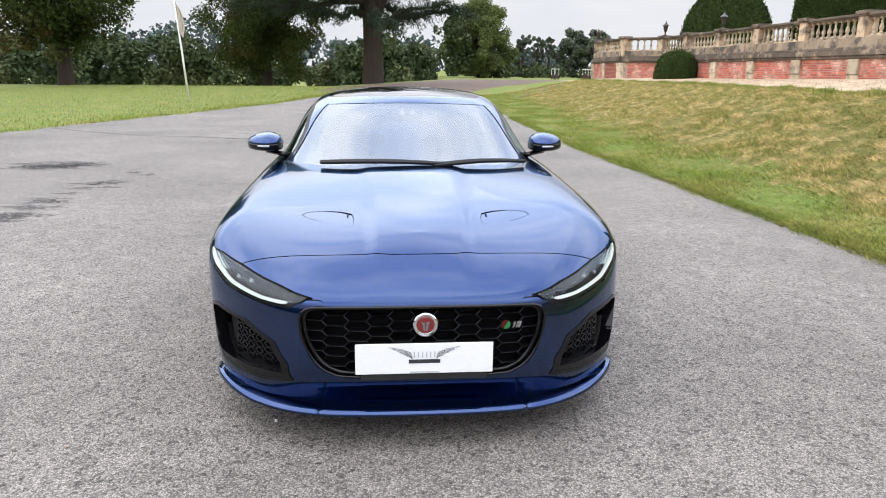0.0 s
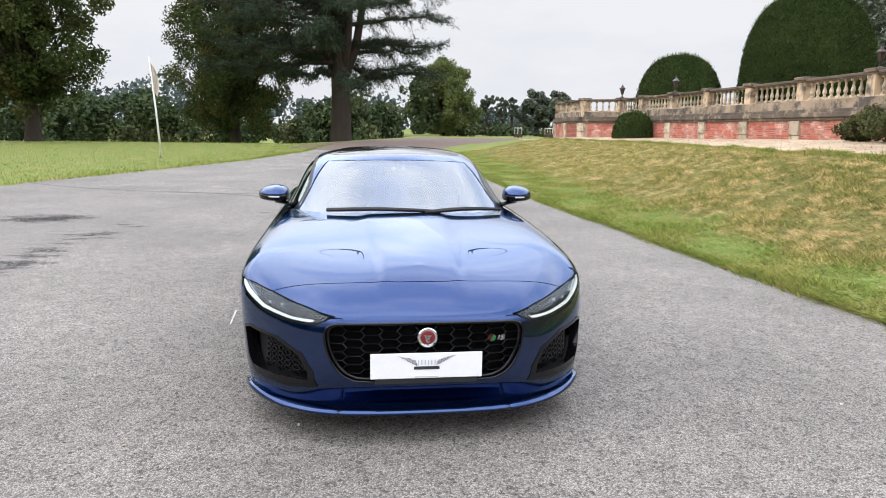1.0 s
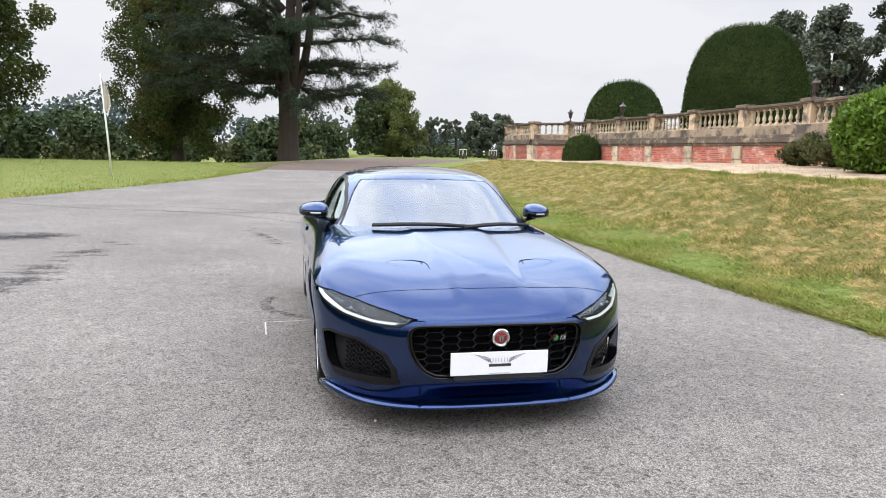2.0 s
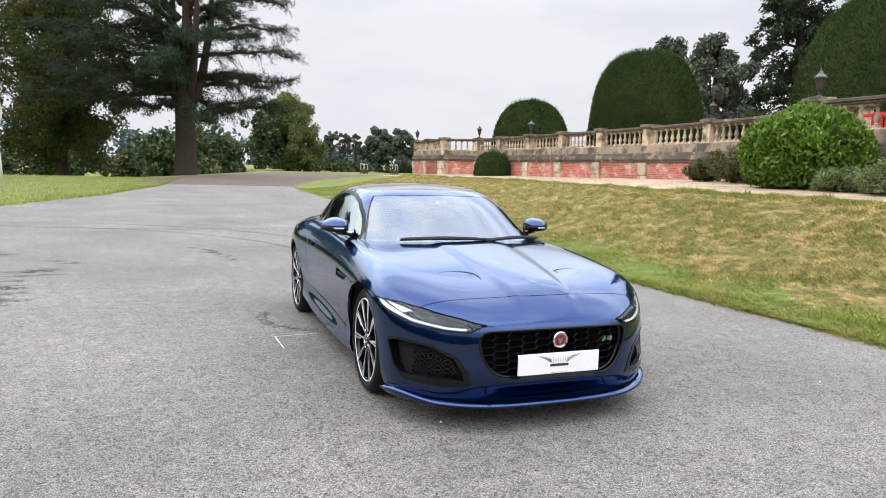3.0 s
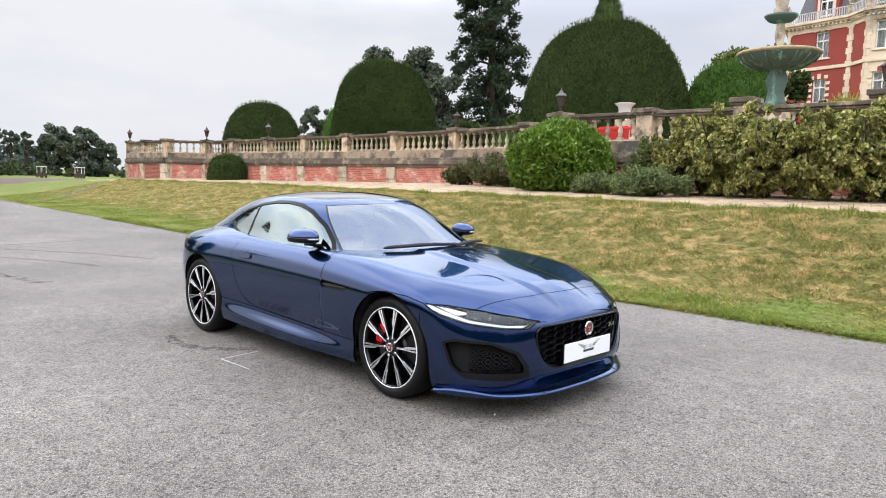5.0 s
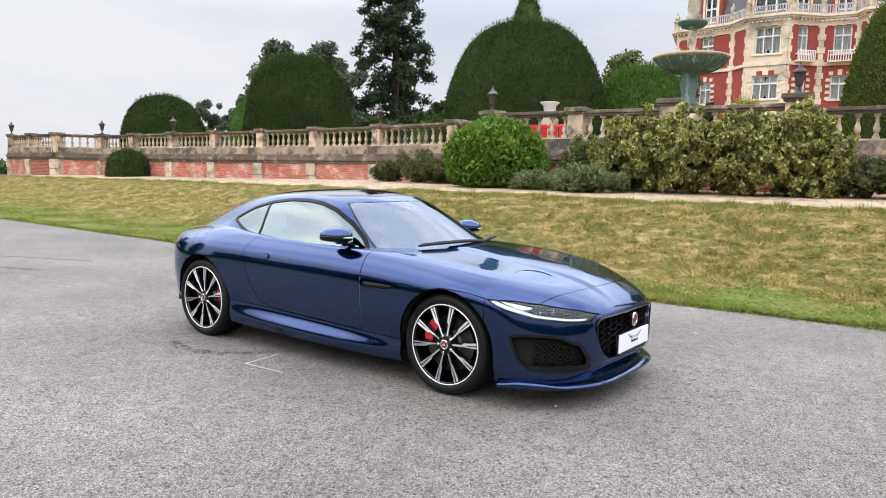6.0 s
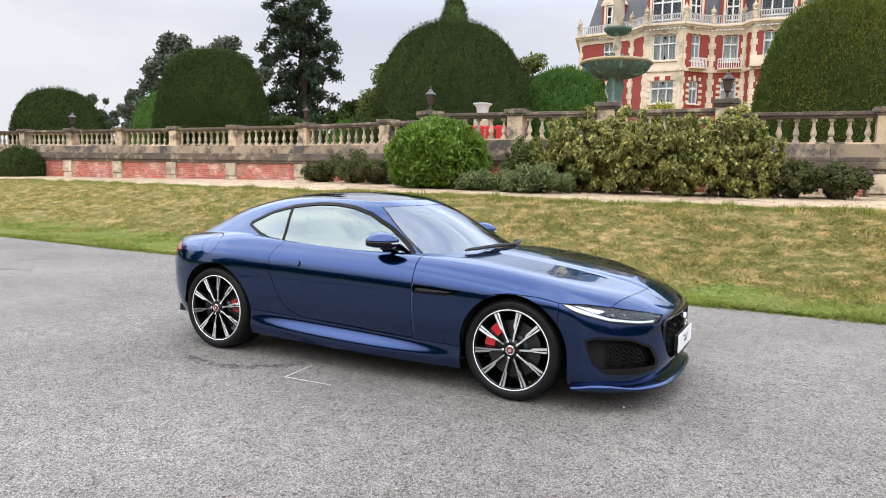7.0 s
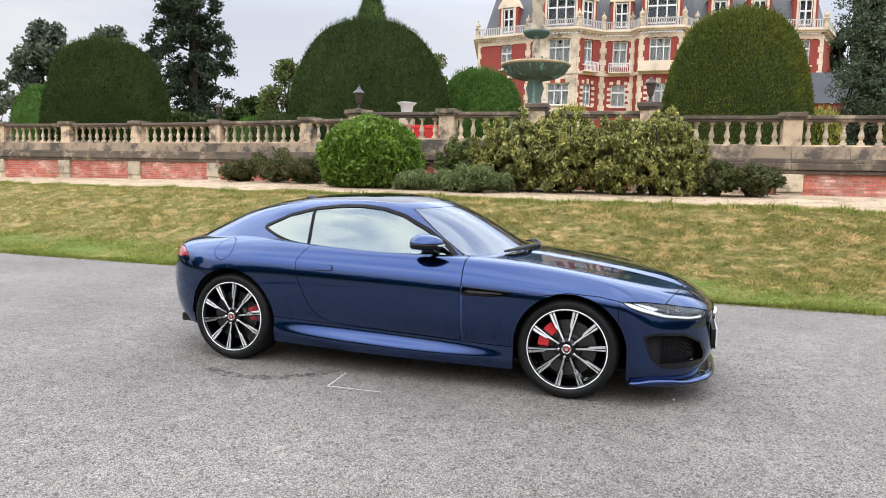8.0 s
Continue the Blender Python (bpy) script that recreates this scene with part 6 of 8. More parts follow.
def ring(front, xs, zs, back, ys=YS):
    return list(front) + [(x, y, z) for x, y, z in zip(xs, ys, zs)] + list(back)


BODY = [
    ring([(0, -0.87, 0.175), (0.28, -0.865, 0.175), (0.5, -0.85, 0.175), (0.675, -0.76, 0.175), (0.845, -0.58, 0.175)],
         (0.88, 0.88, 0.885, 0.915, 0.915, 0.915, 0.905, 0.90, 0.88), (0.17, 0.168, 0.165, 0.163, 0.168, 0.178, 0.185, 0.2, 0.23),
         [(0.78, 3.2, 0.28), (0.5, 3.36, 0.28), (0, 3.4, 0.28)]),
    ring([(0, -0.895, 0.23), (0.28, -0.89, 0.23), (0.5, -0.87, 0.23), (0.69, -0.78, 0.225), (0.872, -0.58, 0.225)],
         (0.90, 0.905, 0.915, 0.935, 0.94, 0.942, 0.937, 0.93, 0.905), (0.225, 0.22, 0.225, 0.24, 0.247, 0.26, 0.26, 0.26, 0.28),
         [(0.80, 3.23, 0.34), (0.5, 3.41, 0.34), (0, 3.45, 0.34)]),
    ring([(0, -0.955, 0.29), (0.28, -0.95, 0.29), (0.5, -0.916, 0.295), (0.70, -0.78, 0.32), (0.88, -0.56, 0.32)],
         (0.915, 0.92, 0.895, 0.866, 0.868, 0.882, 0.93, 0.95, 0.925), (0.32, 0.32, 0.31, 0.305, 0.32, 0.345, 0.37, 0.37, 0.38),
         [(0.81, 3.26, 0.44), (0.5, 3.46, 0.44), (0, 3.5, 0.44)]),
    ring([(0, -0.95, 0.43), (0.28, -0.943, 0.43), (0.5, -0.908, 0.43), (0.705, -0.765, 0.43), (0.884, -0.54, 0.43)],
         (0.925, 0.94, 0.925, 0.908, 0.91, 0.925, 0.952, 0.968, 0.94), (0.43, 0.43, 0.425, 0.425, 0.44, 0.465, 0.48, 0.49, 0.49),
         [(0.82, 3.27, 0.55), (0.5, 3.47, 0.55), (0, 3.51, 0.55)]),
    ring([(0, -0.945, 0.52), (0.28, -0.938, 0.52), (0.5, -0.90, 0.52), (0.712, -0.745, 0.525), (0.888, -0.52, 0.535)],
         (0.935, 0.952, 0.938, 0.922, 0.924, 0.936, 0.96, 0.975, 0.945), (0.54, 0.55, 0.55, 0.56, 0.575, 0.595, 0.61, 0.61, 0.60),
         [(0.825, 3.27, 0.645), (0.5, 3.47, 0.645), (0, 3.51, 0.65)]),
    ring([(0, -0.937, 0.592), (0.28, -0.927, 0.592), (0.5, -0.887, 0.592), (0.722, -0.715, 0.605), (0.885, -0.49, 0.625)],
         (0.942, 0.957, 0.945, 0.932, 0.933, 0.94, 0.962, 0.975, 0.945), (0.64, 0.655, 0.66, 0.675, 0.69, 0.71, 0.725, 0.725, 0.71),
         [(0.825, 3.26, 0.73), (0.5, 3.46, 0.735), (0, 3.5, 0.74)]),
    ring([(0, -0.915, 0.627), (0.28, -0.90, 0.628), (0.49, -0.855, 0.632), (0.71, -0.67, 0.658), (0.88, -0.45, 0.69)],
         (0.935, 0.943, 0.93, 0.916, 0.916, 0.922, 0.944, 0.951, 0.92), (0.71, 0.74, 0.75, 0.77, 0.785, 0.805, 0.82, 0.825, 0.81),
         [(0.81, 3.25, 0.815), (0.5, 3.45, 0.82), (0, 3.5, 0.83)], (-0.33, 0.0, 0.4, 0.95, 1.5, 2.0, 2.35, 2.62, 2.95)),
    ring([(0, -0.86, 0.668), (0.27, -0.845, 0.668), (0.475, -0.795, 0.675), (0.68, -0.61, 0.71), (0.84, -0.39, 0.755)],
         (0.885, 0.89, 0.886, 0.876, 0.874, 0.878, 0.893, 0.897, 0.862), (0.778, 0.815, 0.835, 0.855, 0.865, 0.885, 0.90, 0.90, 0.88),
         [(0.765, 3.22, 0.885), (0.48, 3.42, 0.885), (0, 3.48, 0.895)], (-0.28, 0.0, 0.4, 0.95, 1.5, 2.0, 2.35, 2.62, 2.95)),
    ring([(0, -0.80, 0.703), (0.25, -0.785, 0.703), (0.43, -0.73, 0.712), (0.60, -0.55, 0.758), (0.72, -0.33, 0.81)],
         (0.765, 0.785, 0.815, 0.82, 0.815, 0.79, 0.78, 0.76, 0.71), (0.835, 0.868, 0.893, 0.92, 0.93, 0.955, 0.975, 0.975, 0.945),
         [(0.62, 3.16, 0.92), (0.40, 3.35, 0.92), (0, 3.42, 0.925)], (-0.2, 0.05, 0.4, 0.95, 1.5, 2.0, 2.35, 2.62, 2.92)),
    ring([(0, -0.735, 0.735), (0.21, -0.72, 0.735), (0.35, -0.66, 0.746), (0.47, -0.48, 0.785), (0.54, -0.26, 0.826)],
         (0.57, 0.585, 0.62, 0.64, 0.63, 0.61, 0.57, 0.53, 0.48), (0.844, 0.875, 0.914, 0.92, 0.93, 0.95, 0.985, 0.985, 0.97),
         [(0.4, 3.02, 0.95), (0.26, 3.2, 0.94), (0, 3.3, 0.94)], (-0.13, 0.1, 0.42, 0.95, 1.5, 2.0, 2.3, 2.55, 2.8)),
    ring([(0, -0.665, 0.768), (0.13, -0.65, 0.769), (0.21, -0.58, 0.782), (0.27, -0.41, 0.811), (0.3, -0.19, 0.846)],
         (0.31, 0.31, 0.31, 0.31, 0.31, 0.3, 0.28, 0.26, 0.24), (0.863, 0.892, 0.933, 0.925, 0.92, 0.94, 0.97, 0.975, 0.97),
         [(0.2, 2.85, 0.96), (0.13, 3.0, 0.96), (0, 3.08, 0.96)], (-0.07, 0.14, 0.43, 0.95, 1.5, 2.0, 2.25, 2.45, 2.65)),
    ring([(0, -0.59, 0.795), (0, -0.54, 0.803), (0, -0.46, 0.821), (0, -0.31, 0.846), (0, -0.11, 0.874)],
         (0,) * 9, (0.888, 0.913, 0.946, 0.93, 0.92, 0.94, 0.96, 0.965, 0.965),
         [(0, 2.7, 0.96), (0, 2.8, 0.96), (0, 2.86, 0.96)], (-0.01, 0.18, 0.45, 0.95, 1.5, 2.0, 2.2, 2.35, 2.5)),
]


def smooth01(t):
    t = np.clip(t, 0, 1)
    return t * t * (3 - 2 * t)


def bonnet_shape(s):
    """The raised middle of the bonnet, the hollow of its two air outlets and the sharp line along the hips."""
    x, y, z = s[..., 0], s[..., 1], s[..., 2]
    along = smooth01((y + 0.93) / 0.25) * (1 - smooth01((y - 0.35) / 0.25)) * (z > 0.6)
    edge = 0.15 + 0.06 * (y + 0.9)
    s[..., 2] += along * 0.009 * (1 - smooth01((x - edge) / 0.07))
    return s


body = sheet(BODY, 12, 10, bonnet_shape)

# the cabin: rings from the middle of the screen's foot round to the tail, from the belt to the roof
CABIN = [
    [(0, 0.38, 0.895), (0.33, 0.42, 0.895), (0.60, 0.56, 0.895), (0.77, 0.80, 0.885), (0.815, 1.0, 0.885), (0.83, 1.3, 0.895), (0.83, 1.7, 0.90), (0.81, 2.05, 0.92), (0.77, 2.4, 0.935), (0.72, 2.75, 0.925), (0.67, 3.05, 0.90), (0.54, 3.28, 0.88), (0.3, 3.42, 0.87), (0, 3.46, 0.87)],
    [(0, 0.55, 0.985), (0.31, 0.59, 0.98), (0.56, 0.73, 0.97), (0.715, 0.93, 0.96), (0.765, 1.08, 0.96), (0.785, 1.35, 0.97), (0.785, 1.7, 0.98), (0.765, 2.05, 1.0), (0.71, 2.4, 1.015), (0.64, 2.72, 1.005), (0.58, 2.98, 0.975), (0.46, 3.18, 0.955), (0.26, 3.33, 0.95), (0, 3.37, 0.95)],
    [(0, 0.82, 1.13), (0.28, 0.86, 1.125), (0.495, 0.98, 1.11), (0.62, 1.13, 1.095), (0.672, 1.23, 1.095), (0.70, 1.43, 1.10), (0.705, 1.72, 1.11), (0.69, 2.05, 1.118), (0.635, 2.38, 1.112), (0.56, 2.65, 1.10), (0.50, 2.85, 1.065), (0.40, 3.02, 1.04), (0.23, 3.13, 1.035), (0, 3.17, 1.035)],
    [(0, 1.04, 1.232), (0.25, 1.07, 1.226), (0.435, 1.16, 1.217), (0.535, 1.27, 1.205), (0.58, 1.36, 1.21), (0.605, 1.52, 1.222), (0.612, 1.75, 1.23), (0.60, 2.05, 1.222), (0.555, 2.33, 1.20), (0.485, 2.55, 1.175), (0.43, 2.7, 1.15), (0.34, 2.83, 1.135), (0.2, 2.92, 1.135), (0, 2.95, 1.135)],
    [(0, 1.21, 1.29), (0.2, 1.24, 1.285), (0.36, 1.31, 1.278), (0.435, 1.40, 1.272), (0.47, 1.47, 1.275), (0.495, 1.6, 1.282), (0.5, 1.8, 1.284), (0.485, 2.05, 1.274), (0.45, 2.28, 1.25), (0.385, 2.42, 1.232), (0.335, 2.53, 1.215), (0.26, 2.6, 1.21), (0.15, 2.66, 1.212), (0, 2.68, 1.214)],
    [(0, 1.4, 1.314), (0.12, 1.42, 1.312), (0.2, 1.47, 1.311), (0.24, 1.53, 1.311), (0.255, 1.58, 1.312), (0.265, 1.68, 1.313), (0.265, 1.82, 1.311), (0.255, 2.02, 1.302), (0.235, 2.17, 1.289), (0.2, 2.25, 1.28), (0.17, 2.32, 1.272), (0.13, 2.37, 1.267), (0.08, 2.4, 1.266), (0, 2.42, 1.268)],
    [(0, 1.52, 1.322), (0, 1.53, 1.322), (0, 1.57, 1.323), (0, 1.6, 1.323), (0, 1.65, 1.323), (0, 1.72, 1.322), (0, 1.82, 1.319), (0, 1.95, 1.313), (0, 2.05, 1.307), (0, 2.1, 1.303), (0, 2.14, 1.3), (0, 2.17, 1.297), (0, 2.19, 1.296), (0, 2.2, 1.295)],
]


def cabin_shape(s):
    """The roof a little fuller than its control rings."""
    up = smooth01((s[..., 2] - 0.95) / 0.25)
    s[..., 0] *= 1 + 0.035 * up
    s[..., 2] += 0.012 * up
    return s


cabin = sheet(CABIN, 12, 12, cabin_shape)

# openings
HUB_F, HUB_R, ARCH = (-0.015, 0.345), (2.615, 0.345), 0.378


def arch_field(yc, zc, r):
    return where(lambda x, y, z: np.where(z > zc, np.hypot(y - yc, z - zc), np.abs(y - yc)) - r + (np.abs(x) < 0.5) * 9)


GRILLE = [(0.0, 0.299), (0.29, 0.303), (0.355, 0.315), (0.402, 0.343), (0.437, 0.39), (0.46, 0.445), (0.471, 0.50), (0.469, 0.543), (0.448, 0.568), (0.40, 0.579), (0.0, 0.583), (-0.2, 0.583), (-0.2, 0.30)]
grille_f = all_of(poly_field(GRILLE, [0, 2], 0.004), where(lambda x, y, z: y + 0.7))
intake_f = all_of(poly_field([(-0.50, 0.47), (-0.56, 0.487), (-0.74, 0.475), (-0.84, 0.42), (-0.872, 0.34), (-0.868, 0.275), (-0.80, 0.258), (-0.62, 0.27), (-0.55, 0.33)], [1, 2], 0.006), where(lambda x, y, z: 0.5 - np.abs(x)))
head_f = all_of(poly_field([(-0.345, 0.693), (-0.48, 0.69), (-0.63, 0.668), (-0.80, 0.632), (-0.878, 0.606), (-0.862, 0.566), (-0.78, 0.566), (-0.62, 0.588), (-0.46, 0.632)], [1, 2], 0.002), where(lambda x, y, z: 0.4 - np.abs(x)))
vent_f = all_of(poly_field([(0.735, 0.715), (0.40, 0.708), (0.36, 0.70), (0.45, 0.667), (0.735, 0.66)], [1, 2], 0.001), where(lambda x, y, z: 0.5 - np.abs(x)))
tail_f = poly_field([(3.05, 0.80), (3.16, 0.855), (3.6, 0.868), (3.6, 0.80), (3.2, 0.778)], [1, 2], 0.002)
seam_y = lambda x: -0.738 + 0.012 * smooth01((np.abs(x) - 0.12) / 0.1) + 0.21 * np.abs(x) ** 2
clam_z = lambda y: np.interp(y, [-0.9, -0.62, -0.345, -0.2, 0.0, 0.2, 0.36, 0.74, 2], [0.6, 0.667, 0.694, 0.72, 0.727, 0.692, 0.703, 0.716, 0.716])
bonnet_f = where(lambda x, y, z: np.maximum.reduce([seam_y(x) - y, (clam_z(y) - z) * 0.9, y - 0.74]))
door_f = all_of(poly_field([(0.742, 0.99), (0.742, 0.332), (1.2, 0.345), (1.6, 0.36), (1.77, 0.372), (1.88, 0.42), (1.955, 0.53), (2.03, 0.70), (2.05, 0.82), (2.0, 0.9), (1.93, 0.99)], [1, 2]), where(lambda x, y, z: 0.5 - np.abs(x)))

rest = cut(cut(body, lambda q: -arch_field(*HUB_F, ARCH)(q)), lambda q: -arch_field(*HUB_R, ARCH + 0.004)(q))
inner = rest
rest = cut(rest, lambda q: -grille_f(q))
rest = cut(rest, lambda q: -intake_f(q))
head, rest = split(rest, head_f)
rest = cut(rest, lambda q: -vent_f(q))
tail, rest = split(rest, tail_f)
bonnet, rest = split(rest, bonnet_f)
outlet, bonnet = split(bonnet, poly_field([(0.292, -0.46), (0.288, -0.40), (0.30, -0.345), (0.35, -0.31), (0.43, -0.292), (0.49, -0.30), (0.505, -0.322), (0.475, -0.355), (0.40, -0.412), (0.33, -0.457)], [0, 1], 0.008), 0.0015)
door, rest = split(rest, door_f)
skirt, rest = split(rest, where(lambda x, y, z: np.maximum.reduce([z - np.interp(y, [0.3, 0.74, 1.7, 2.3], [0.325, 0.325, 0.355, 0.38]), 0.2 - y, y - 2.4])))
bumper, rest = split(rest, where(lambda x, y, z: np.maximum(y + 0.33, -5 + 0 * y)))
wing, rest = split(rest, where(lambda x, y, z: y - 0.742))
rear_bumper, rest = split(rest, where(lambda x, y, z: np.maximum(z - np.interp(y, [2.6, 3.05, 3.3], [0.55, 0.775, 0.775]), 2.7 - y)))
flap, rest_right = split(rest, where(lambda x, y, z: np.hypot((y - 2.70), (z - 0.868) * 1.05) - 0.083 + (x < 0.5) * 9))

PAINT = M["paint"]
panel("bonnet", bonnet, PAINT, car, (1, -1), label="long sculpted blue bonnet with two air outlets")
panel("front_bumper", bumper, PAINT, car, (1, -1))
panel("rear_bumper", rear_bumper, PAINT, car, (1, -1))
panel("rear_quarter", rest, PAINT, car, (1,))
panel("rear_quarter", rest_right, PAINT, car, (-1,))
panel("fuel_flap", flap, PAINT, car, (-1,), label="round flush fuel flap")
doors = {}
for s in (1, -1):
    doors[s] = panel("door", door, PAINT, car, (s,))
    panel("front_wing", wing, PAINT, car, (s,))
    panel("side_skirt", skirt, PAINT, car, (s,))
    panel("tail_lamp", tail, M["tail_red"], car, (s,), label="slim red tail lamp")
shell = {k: (v.copy() if isinstance(v, np.ndarray) else v) for k, v in inner.items()}
shell = cut(cut(shell, lambda q: -grille_f(q), -0.004), lambda q: -intake_f(q), -0.004)
shell = cut(shell, where(lambda x, y, z: np.minimum(z - 0.87, np.maximum(y - 0.3, z - 2))))
panel("inner_structure", shell, M["inner_black"], car, (1, -1), thick=0, offset=-0.02)

# cabin panels
dlo_f = all_of(poly_field([(0.83, 0.885), (0.92, 0.955), (1.10, 1.068), (1.30, 1.165), (1.46, 1.208), (1.62, 1.224), (1.80, 1.222), (2.03, 1.193), (2.25, 1.135), (2.45, 1.045), (2.30, 0.99), (2.08, 0.935), (1.5, 0.905)], [1, 2], 0.004), where(lambda x, y, z: 0.4 - np.abs(x)))
screen_f = lambda q: np.maximum(q["uv"][:, 0] - 2.82, q["uv"][:, 1] - 3.15)
back_f = lambda q: np.maximum.reduce([10.85 - q["uv"][:, 0], q["uv"][:, 1] - 4.1, 0.6 - q["uv"][:, 1]])
roof_f = lambda q: np.maximum.reduce([3.75 - q["uv"][:, 1], q["uv"][:, 0] - 20])
screen, crest = split(cabin, screen_f, 0.0)
back, crest = split(crest, back_f, 0.0)
glass, crest = split(crest, dlo_f, 0.0)
roof, crest = split(crest, roof_f, 0.0)
side_win, quarter_win = split(glass, where(lambda x, y, z: y - (2.015 + 0.1 * (z - 0.94))), 0.014)
frame_band = cut(cut(crest, lambda q: dlo_f(q) - 0.021), lambda q: 0.0 - dlo_f(q))
crest = cut(crest, lambda q: 0.021 - dlo_f(q))
panel("cabin_frame", crest, PAINT, car, (1, -1))
panel("roof_panel", roof, M["gloss_black"], car, (1, -1), label="gloss black roof panel")
ws = panel("windscreen", cut(screen, lambda q: np.maximum(q["uv"][:, 0] - 2.72, 0.3 - q["uv"][:, 1])), M["screen_glass"], car, (1, -1), thick=0.0, offset=-0.002)
panel("windscreen_border", cut(screen, lambda q: np.minimum(2.73 - q["uv"][:, 0], np.minimum(3.02 - q["uv"][:, 1], q["uv"][:, 1] - 0.5))), M["gloss_black"], ws, (1, -1), thick=0.0, offset=-0.0045)
panel("rear_window", back, M["screen_glass"], car, (1, -1), thick=0.0)
for s in (1, -1):
    panel("window_frame", frame_band, M["surround"], car, (s,), thick=0.01, label="gloss black window surround")
    panel("side_window", side_win, M["side_glass"], car, (s,), thick=0.0, offset=-0.006)
    panel("quarter_window", quarter_win, M["side_glass"], car, (s,), thick=0.0, offset=-0.006)
    pillar = cut(cut(glass, where(lambda x, y, z: np.abs(y - (2.015 + 0.1 * (z - 0.94))) - 0.014)), lambda q: dlo_f(q))
    panel("door_pillar", pillar, M["surround"], car, (s,), thick=0.006, offset=-0.003)
for o in list(car.children_recursive):
    if o.name.startswith(("windscreen", "side_window", "quarter_window", "rear_window")) and not o.name.startswith("windscreen_border"):
        o.visible_shadow = False


# headlamps: dark housing, bright light guide, clear lens
for s in (1, -1):
    lamp = panel("headlamp", head, M["gloss_black"], car, (s,), thick=0.03, offset=-0.022, label="slim swept headlamp with a lit running light")
    low = cut(head, poly_field([(-0.40, 0.668), (-0.47, 0.642), (-0.62, 0.598), (-0.78, 0.576), (-0.845, 0.574), (-0.858, 0.592), (-0.845, 0.588), (-0.78, 0.588), (-0.62, 0.612), (-0.48, 0.66), (-0.40, 0.688), (-0.365, 0.69)], [1, 2]))
    panel("light_guide", low, M["running_light"], lamp, (s,), thick=0.008, offset=-0.009, label="glowing white running light")
    refl = cut(head, poly_field([(-0.42, 0.69), (-0.5, 0.677), (-0.60, 0.655), (-0.55, 0.64), (-0.47, 0.672)], [1, 2]))
    panel("reflector", refl, M["chrome"], lamp, (s,), thick=0.006, offset=-0.012)
    for yy in (-0.64, -0.70):
        lens_at = cut(head, where(lambda x, y, z: np.hypot(y - yy, (z - (0.634 + 0.22 * (yy + 0.66) * -0.2))) - 0.009))
        panel("projector", lens_at, M["trim_grey"], lamp, (s,), thick=0.01, offset=-0.012)
    lens = panel("lens", head, M["lamp_glass"], lamp, (s,), thick=0.0, offset=-0.001)
    lens.visible_shadow = False

# grille: recessed dark backing and a mesh of open hexagons
grille = empty("grille", Matrix.Identity(4))
grille.parent = car
grille["label"] = "gloss black grille of open hexagons"


def nose_y(x):
    return -0.944 + 0.14 * abs(x) ** 2 + 0.35 * max(0.0, abs(x) - 0.3) ** 2


half_rim = GRILLE[1:10]
rim_pts = [(0.0, 0.299)] + half_rim + [(0.2, 0.583), (0.0, 0.585), (-0.2, 0.583)] + [(-x, z) for x, z in half_rim[::-1]]


def loop_curve(pts, per=8):
    """A closed smooth curve through points."""
    p = [np.array(q, float) for q in pts]
    out = []
    n = len(p)
    for i in range(n):
        a, b, c, d = p[i - 1], p[i], p[(i + 1) % n], p[(i + 2) % n]
        for t in np.linspace(0, 1, per, endpoint=False):
            out.append(0.5 * (2 * b + (c - a) * t + (2 * a - 5 * b + 4 * c - d) * t * t + (3 * b - a - 3 * c + d) * t ** 3))
    return out


def rod_loop(bm, pts, r, seg=6):
    pts = [Vector(p) for p in pts]
    n = len(pts)
    rings = []
    for i, p in enumerate(pts):
        d = (pts[(i + 1) % n] - pts[i - 1]).normalized()
        side = d.cross(Vector((0, 1, 0)))
        side = side.normalized() if side.length > 1e-4 else Vector((1, 0, 0))
        up = side.cross(d)
        rings.append([bm.verts.new(p + (side * math.cos(math.tau * k / seg) + up * math.sin(math.tau * k / seg)) * r) for k in range(seg)])
    for a, b in zip(rings, rings[1:] + rings[:1]):
        for i in range(seg):
            bm.faces.new((a[i], a[(i + 1) % seg], b[(i + 1) % seg], b[i]))


bm = bmesh.new()
rod_loop(bm, [(x, nose_y(x) + 0.006, z) for x, z in loop_curve(rim_pts, 6)], 0.006, 8)
part("grille_frame", bm, M["gloss_black"], grille, smooth=True)
bm = bmesh.new()
rod_loop(bm, [(x * 0.97, nose_y(x) + 0.03, 0.445 + (z - 0.445) * 0.96) for x, z in loop_curve(rim_pts, 6)], 0.012, 6)
part("grille_surround", bm, M["gloss_black"], grille, smooth=True)
bm = bmesh.new()
cells = []
for i in range(-26, 27):
    x = i * 0.02
    for z0, z1 in ((0.27, 0.62),):
        cells.append((x, z0, z1))
prev = None
for x, z0, z1 in cells:
    a = [bm.verts.new((x, nose_y(x) + 0.075, z)) for z in (z0, z1)]
    if prev:
        bm.faces.new((prev[0], a[0], a[1], prev[1]))
    prev = a
bmesh.ops.solidify(bm, geom=bm.faces[:], thickness=0.004)
part("backing", bm, M["inner_black"], grille)


def hex_pts(cx, cz, w, h):
    return [(cx - w, cz), (cx - w * 0.62, cz + h), (cx + w * 0.62, cz + h), (cx + w, cz), (cx + w * 0.62, cz - h), (cx - w * 0.62, cz - h)]


